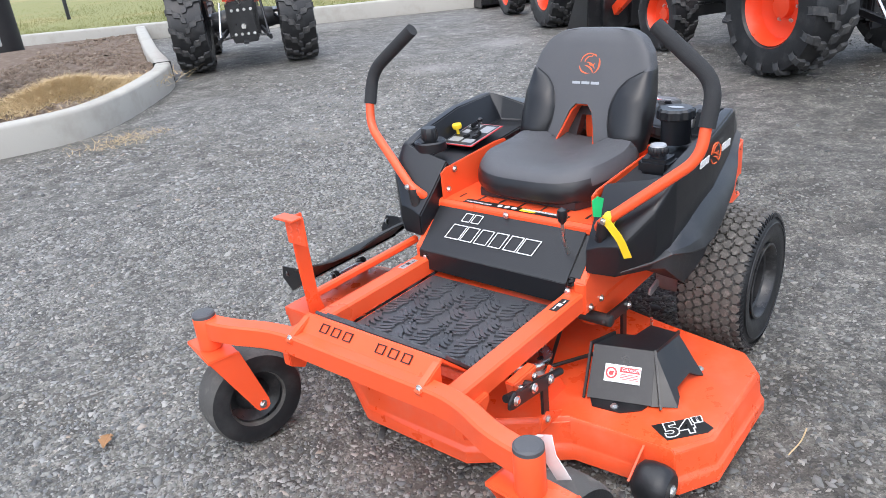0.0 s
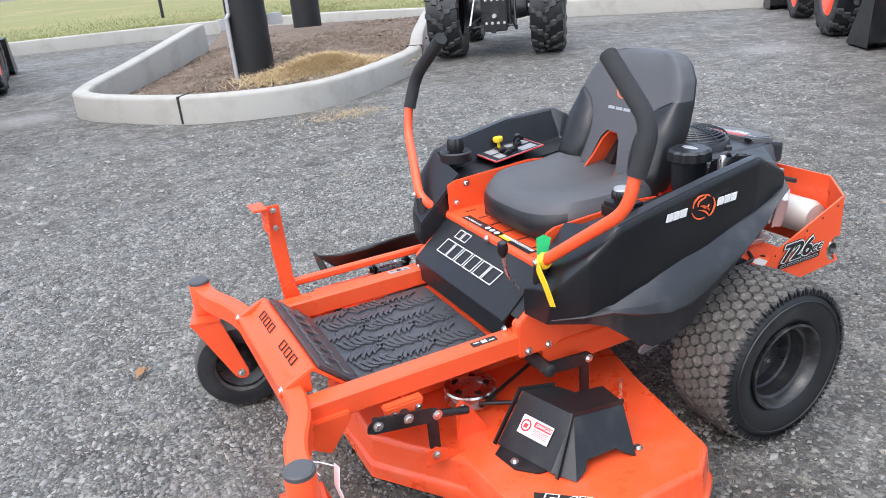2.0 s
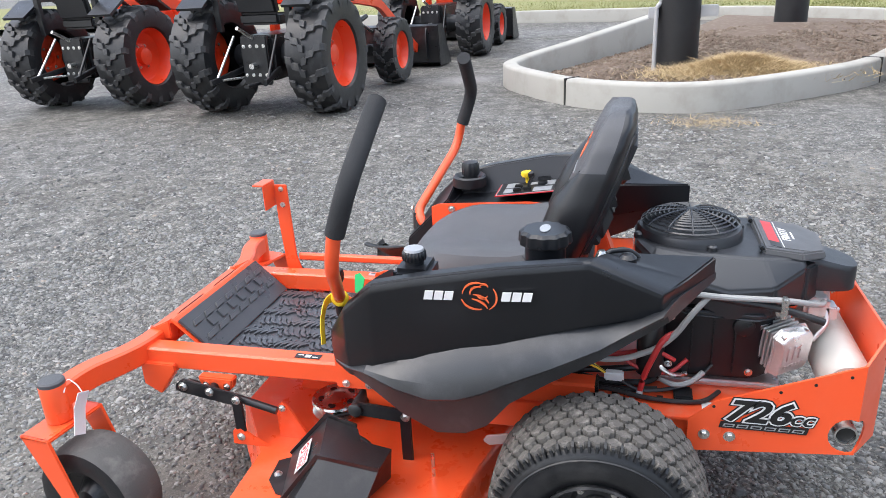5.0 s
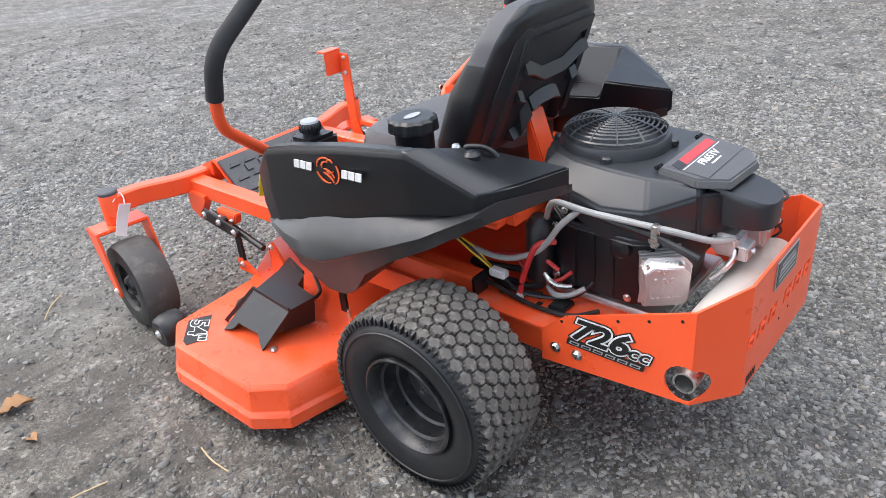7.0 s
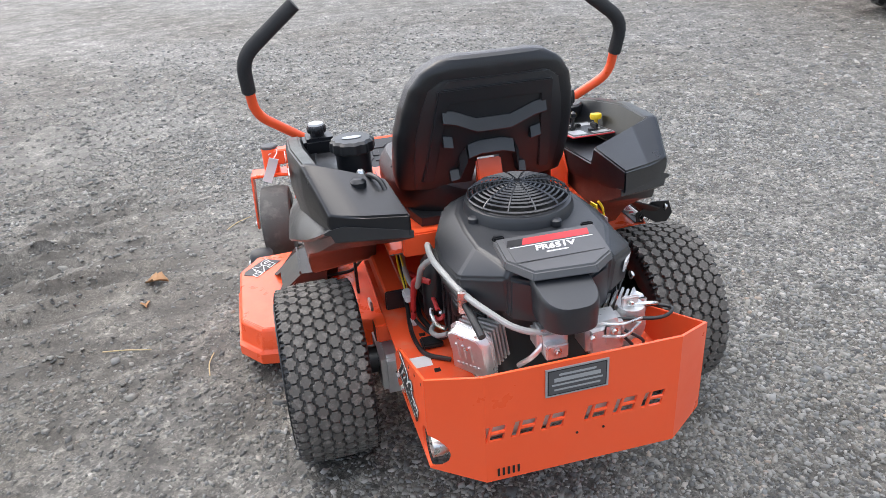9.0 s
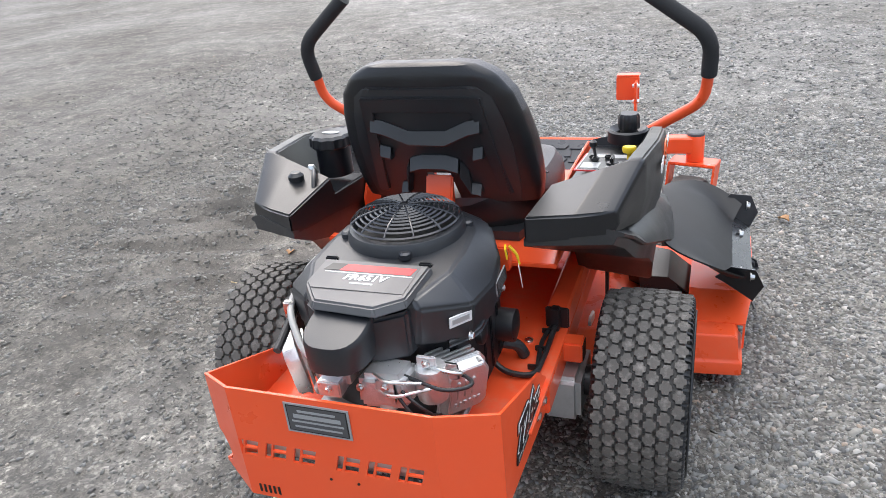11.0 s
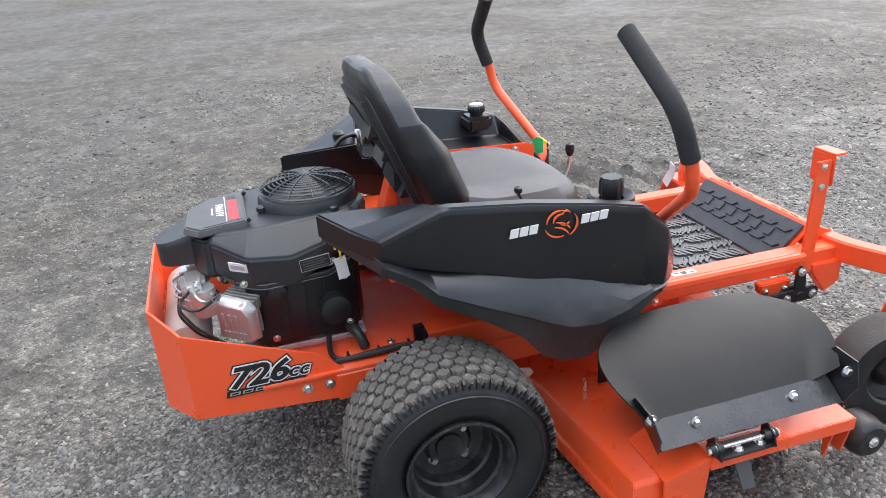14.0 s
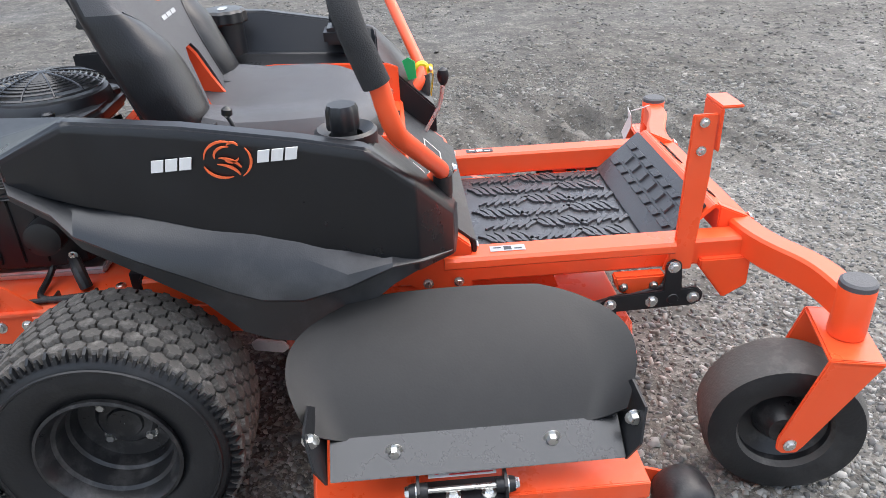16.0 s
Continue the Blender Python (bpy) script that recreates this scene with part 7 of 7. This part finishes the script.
    part("steering_wheel", lathe([(0.18, -0.012), (0.195, 0), (0.18, 0.012), (0.165, 0)], 24, "z", (0, -0.62, 1.28), None, True), PLASTIC, t)
    part("steering_column", tube([(0, -0.85, 1.1), (0, -0.62, 1.27)], 0.03), PLASTIC, t)
    if loader:
        for s in (1, -1):
            part("loader_arm", bar([(s * 0.42, -0.85, 1.2), (s * 0.42, -1.75 - reach * 0.4, 1.05), (s * 0.42, -2.55 - reach, 0.3)], 0.07, 0.13, None, 0.15), ORANGE_RIM, t)
            part("loader_post", bar([(s * 0.42, -0.9, 0.55), (s * 0.42, -0.85, 1.25)], 0.08, 0.12, None, 0), ORANGE_RIM, t)
            part("loader_cylinder", tube([(s * 0.42, -1.0, 0.75), (s * 0.42, -1.75, 0.9)], 0.03), STEEL_BLACK, t)
            part("bucket_cylinder", tube([(s * 0.3, -1.9 - reach * 0.5, 1.0), (s * 0.3, -2.6 - reach, 0.55)], 0.025), ZINC, t)
        prof = [(-2.6, 0.08), (-2.56, 0.62), (-2.75, 0.64), (-2.72, 0.6), (-2.64, 0.52), (-2.66, 0.2), (-2.8, 0.07), (-3.2, 0.03), (-3.2, 0.01), (-2.75, 0.02)]
        bk = part("bucket", prism([(y - reach, z) for y, z in prof], -0.78, 0.78, "x", 0.004), STEEL_BLACK, t, "black steel loader bucket")
        for s in (1, -1):
            part("bucket_side", prism([(y - reach, z) for y, z in ((-2.56, 0.64), (-2.62, 0.02), (-3.2, 0.02), (-2.95, 0.4), (-2.8, 0.64))], s * 0.78, s * 0.79, "x", 0.002), STEEL_BLACK, bk)
        for k in range(4):
            part("bucket_rib", prism([(y - reach, z) for y, z in ((-2.56, 0.6), (-2.50, 0.5), (-2.52, 0.15), (-2.6, 0.1))], -0.6 + 0.4 * k - 0.01, -0.6 + 0.4 * k + 0.01, "x", 0.002), STEEL_BLACK, bk)
    return t


# each is placed by the middle of its rear axle and the turn of its front
tractor((-7.33, 3.88), 232, "orange and black compact tractor parked with its back to the yard", False, 0.6)
tractor((-0.25, 5.08), 237.0, "orange compact tractor with orange rims and a black loader bucket", True, 0.58, 0.38, 1.86, 0.75)
tractor((-4.12, 7.76), 232.5, "orange compact tractor parked farther along the row", True, 0.55, 0.38, 2.15, 0.85)
tractor((-5.78, -3.87), 266.8, "orange compact tractor with lugged tyres and a black loader bucket", True, 0.62, 0.43, 2.15, 1.05)
tractor((-6.2, -6.5), 267, "orange compact tractor parked beside another one", True, 0.6, 0.42, 2.0)
tractor((-11.0, -3.32), 267, "orange compact tractor parked in front of the others", True, 0.55, 0.38)


# ---- loose stones ----
def stones(name, count, place, size, label, seed, flatness=0.5, cover=0.6):
    rng = np.random.default_rng(seed)
    xs, ys = place(rng, count)
    n = len(xs)
    s = np.minimum(rng.lognormal(math.log(size), 0.42, n), size * 2.1)
    ring4 = np.array([(1, 0.1), (0.1, 1), (-1, -0.1), (-0.1, -1)], float) * 0.62
    v = np.empty((n, 8, 3))
    v[:, :4, :2] = ring4[None] + rng.uniform(-0.26, 0.26, (n, 4, 2))
    v[:, 4:, :2] = v[:, :4, :2] * rng.uniform(1.08, 1.35, (n, 1, 1))
    v[:, :4, 2] = 0.45 + rng.uniform(-0.12, 0.12, (n, 4))
    v[:, 4:, 2] = -0.5
    v *= (s[:, None] * np.stack([rng.uniform(0.8, 1.4, n), rng.uniform(0.6, 1.05, n), flatness * rng.uniform(0.6, 1.1, n)], 1))[:, None, :]
    a, t1, t2 = rng.uniform(0, 2 * np.pi, n), rng.normal(0, 0.2, n), rng.normal(0, 0.2, n)
    c, d = np.cos(a), np.sin(a)
    x, y, z = v[..., 0], v[..., 1], v[..., 2]
    z2 = z + x * t1[:, None] + y * t2[:, None]
    x2, y2 = x * c[:, None] - y * d[:, None], x * d[:, None] + y * c[:, None]
    gz = np.array([ground_height(float(p), float(q)) for p, q in zip(xs, ys)])
    co = np.stack([x2 + xs[:, None], y2 + ys[:, None], z2 + (gz + s * flatness * cover * 0.5)[:, None]], -1)
    quads = np.array([(0, 1, 2, 3), (4, 5, 1, 0), (5, 6, 2, 1), (6, 7, 3, 2), (7, 4, 0, 3)])
    faces = (np.arange(n)[:, None, None] * 8 + quads[None]).reshape(-1, 4)
    me = bpy.data.meshes.new(name)
    me.vertices.add(n * 8)
    me.vertices.foreach_set("co", co.reshape(-1))
    me.loops.add(len(faces) * 4)
    me.loops.foreach_set("vertex_index", faces.reshape(-1))
    me.polygons.add(len(faces))
    me.polygons.foreach_set("loop_start", np.arange(len(faces)) * 4)
    me.update(calc_edges=True)
    me.materials.append(STONE)
    return tagged(new(name, me), label, "gravel", "", "stuff")


def stone_material():
    m = mat("slate_chips", (0.2, 0.2, 0.2), 0.7)
    geo = nd(m, "ShaderNodeNewGeometry")
    col = ramp(m, geo.outputs["Random Per Island"], [(0.0, (0.025, 0.026, 0.027)), (0.2, (0.07, 0.073, 0.073)), (0.36, (0.132, 0.126, 0.108)), (0.5, (0.13, 0.138, 0.144)), (0.7, (0.205, 0.2, 0.178)), (0.9, (0.255, 0.257, 0.25)), (0.97, (0.37, 0.36, 0.335)), (1.0, (0.28, 0.22, 0.17))])
    col = blend(m, 1.0, col, damp_side(m), "MULTIPLY")
    n = noise_node(m, 90, 3, 0.6)
    lk(m, blend(m, 0.2, col, ramp(m, n.outputs["Fac"], [(0.3, (0.08,) * 3), (0.7, (0.32, 0.315, 0.3))])), base_in(m))
    bump(m, n.outputs["Fac"], 0.25, 0.002)
    return m


STONE = stone_material()


def yard(radius, inner=0.0):
    def place(rng, n):
        r = np.sqrt(rng.uniform(inner * inner, radius * radius, n))
        a = rng.uniform(0, 2 * np.pi, n)
        x, y = -0.1 + r * np.cos(a), -0.35 + r * np.sin(a)
        patch = np.array([noise.noise((float(p) * 0.5, float(q) * 0.5, 7.0)) + 0.5 * noise.noise((float(p) * 1.7, float(q) * 1.7, 3.0)) for p, q in zip(x, y)])
        fade = np.clip((radius - r) / (radius * 0.35), 0, 1)
        bare = np.clip(1.5 - np.hypot(x - 1.6, y + 1.3), 0, 1) * 0.75
        bare = np.maximum(bare, np.clip((x + 0.8 * y - 0.55) / 0.9, 0, 1) * np.clip(0.75 - 0.9 * patch, 0.25, 0.9))
        keep = (rng.uniform(-0.9, 0.3, n) < patch + 0.1) & (rng.uniform(0, 1, n) < fade) & (rng.uniform(0, 1, n) > bare) & ~((x < -5.4) & (x > -9) & (y > -1.6) & (y < 2.6))
        return x[keep], y[keep]
    return place


stones("loose_gravel", 350000, yard(3.4), 0.0074, "loose grey slate chips on the yard", 11, 0.5)
stones("coarse_gravel", 110000, yard(7.5, 2.2), 0.0128, "loose grey slate chips farther out", 12, 0.46)
stones("larger_stones", 4200, yard(4.2), 0.0138, "larger pale grey stones among the gravel", 13, 0.5)


def leaf(at, turn, size):
    b = bmesh.new()
    rows = []
    for i in range(9):
        t = i / 8
        w = 0.45 * math.sin(math.pi * min(1, t * 0.92 + 0.05)) * (0.75 + 0.25 * math.cos(t * 19))
        h = 0.22 * math.sin(math.pi * t)
        rows.append([(-w, t - 0.5, h + 0.1), (0, t - 0.5, h * 0.5), (w, t - 0.5, h + 0.14)])
    lf = loft(rows, False, False, b)
    bmesh.ops.scale(lf, vec=(size, size, size), verts=lf.verts)
    ob = finish("dry_leaf", lf, LEAF, None, "", 60)
    ob.matrix_world = pose(*at, 8, 4, turn)
    mod = ob.modifiers.new("thick", "SOLIDIFY")
    mod.thickness = 0.0012
    return tagged(ob, "curled dry brown leaf lying on gravel", "leaf", "dry leaves")


LEAF = worn("dry_leaf", (0.3, 0.16, 0.07), 0.7, (0.45, 0.3, 0.16), 0.5, 30, 120, 0.3)
leaf((1.1, -1.18, 0.012), 70, 0.1)
leaf((1.13, -1.0, 0.01), 10, 0.05)
leaf((-0.95, -1.62, 0.01), 40, 0.06)


def stalk(a, b):
    p = finish("straw_stalk", tube([a, ((a[0] + b[0]) / 2 + 0.01, (a[1] + b[1]) / 2, 0.016), b], 0.0022, None, 6, 0.03), STRAW)
    return tagged(p, "thin dry straw stalk lying on gravel", "straw", "straw stalks")


stalk((0.86, -0.56, 0.01), (0.87, -0.42, 0.012))
stalk((1.08, -0.66, 0.01), (1.25, -0.70, 0.012))
stalk((0.7, -1.75, 0.01), (0.82, -1.62, 0.012))


def clods(count, seed=21):
    """Lumps of soil, bark and pale stones strewn over the bed."""
    def place(rng, n):
        mid = np.array((-10.6, 2.0))
        k = np.array([(p.x, p.y) for p in KERB])
        i = rng.integers(0, len(k), n)
        f = np.sqrt(rng.uniform(0.05, 0.93, n))
        q = mid + (k[i] - mid) * f[:, None] + rng.normal(0, 0.06, (n, 2))
        return q[:, 0], q[:, 1]
    return place


def bed_height(x, y):
    mid, best, res = Vector((-10.6, 2.0, 0)), 1e9, 1.0
    d = Vector((x, y, 0)) - mid
    for p in KERB:
        e = p - mid
        ang = abs(math.atan2(d.x * e.y - d.y * e.x, d.x * e.x + d.y * e.y))
        if ang < best:
            best, res = ang, d.length / e.length
    f = min(1.0, res)
    return bed_base(y) + (1 - f) * (2.0 * bed_base(y) + 0.04) + 0.05 * noise.noise((x * 1.3, y * 1.3, 2)) + 0.02 * noise.noise((x * 5, y * 5, 1))


STONE = worn("soil_clod", (0.15, 0.11, 0.08), 0.95, (0.38, 0.33, 0.27), 0.7, 6, 60, 0.8)
ground_height = bed_height
stones("soil_clods", 9000, clods(9000), 0.026, "brown soil clods, bark and small stones in the bed", 22, 0.7, 0.6)
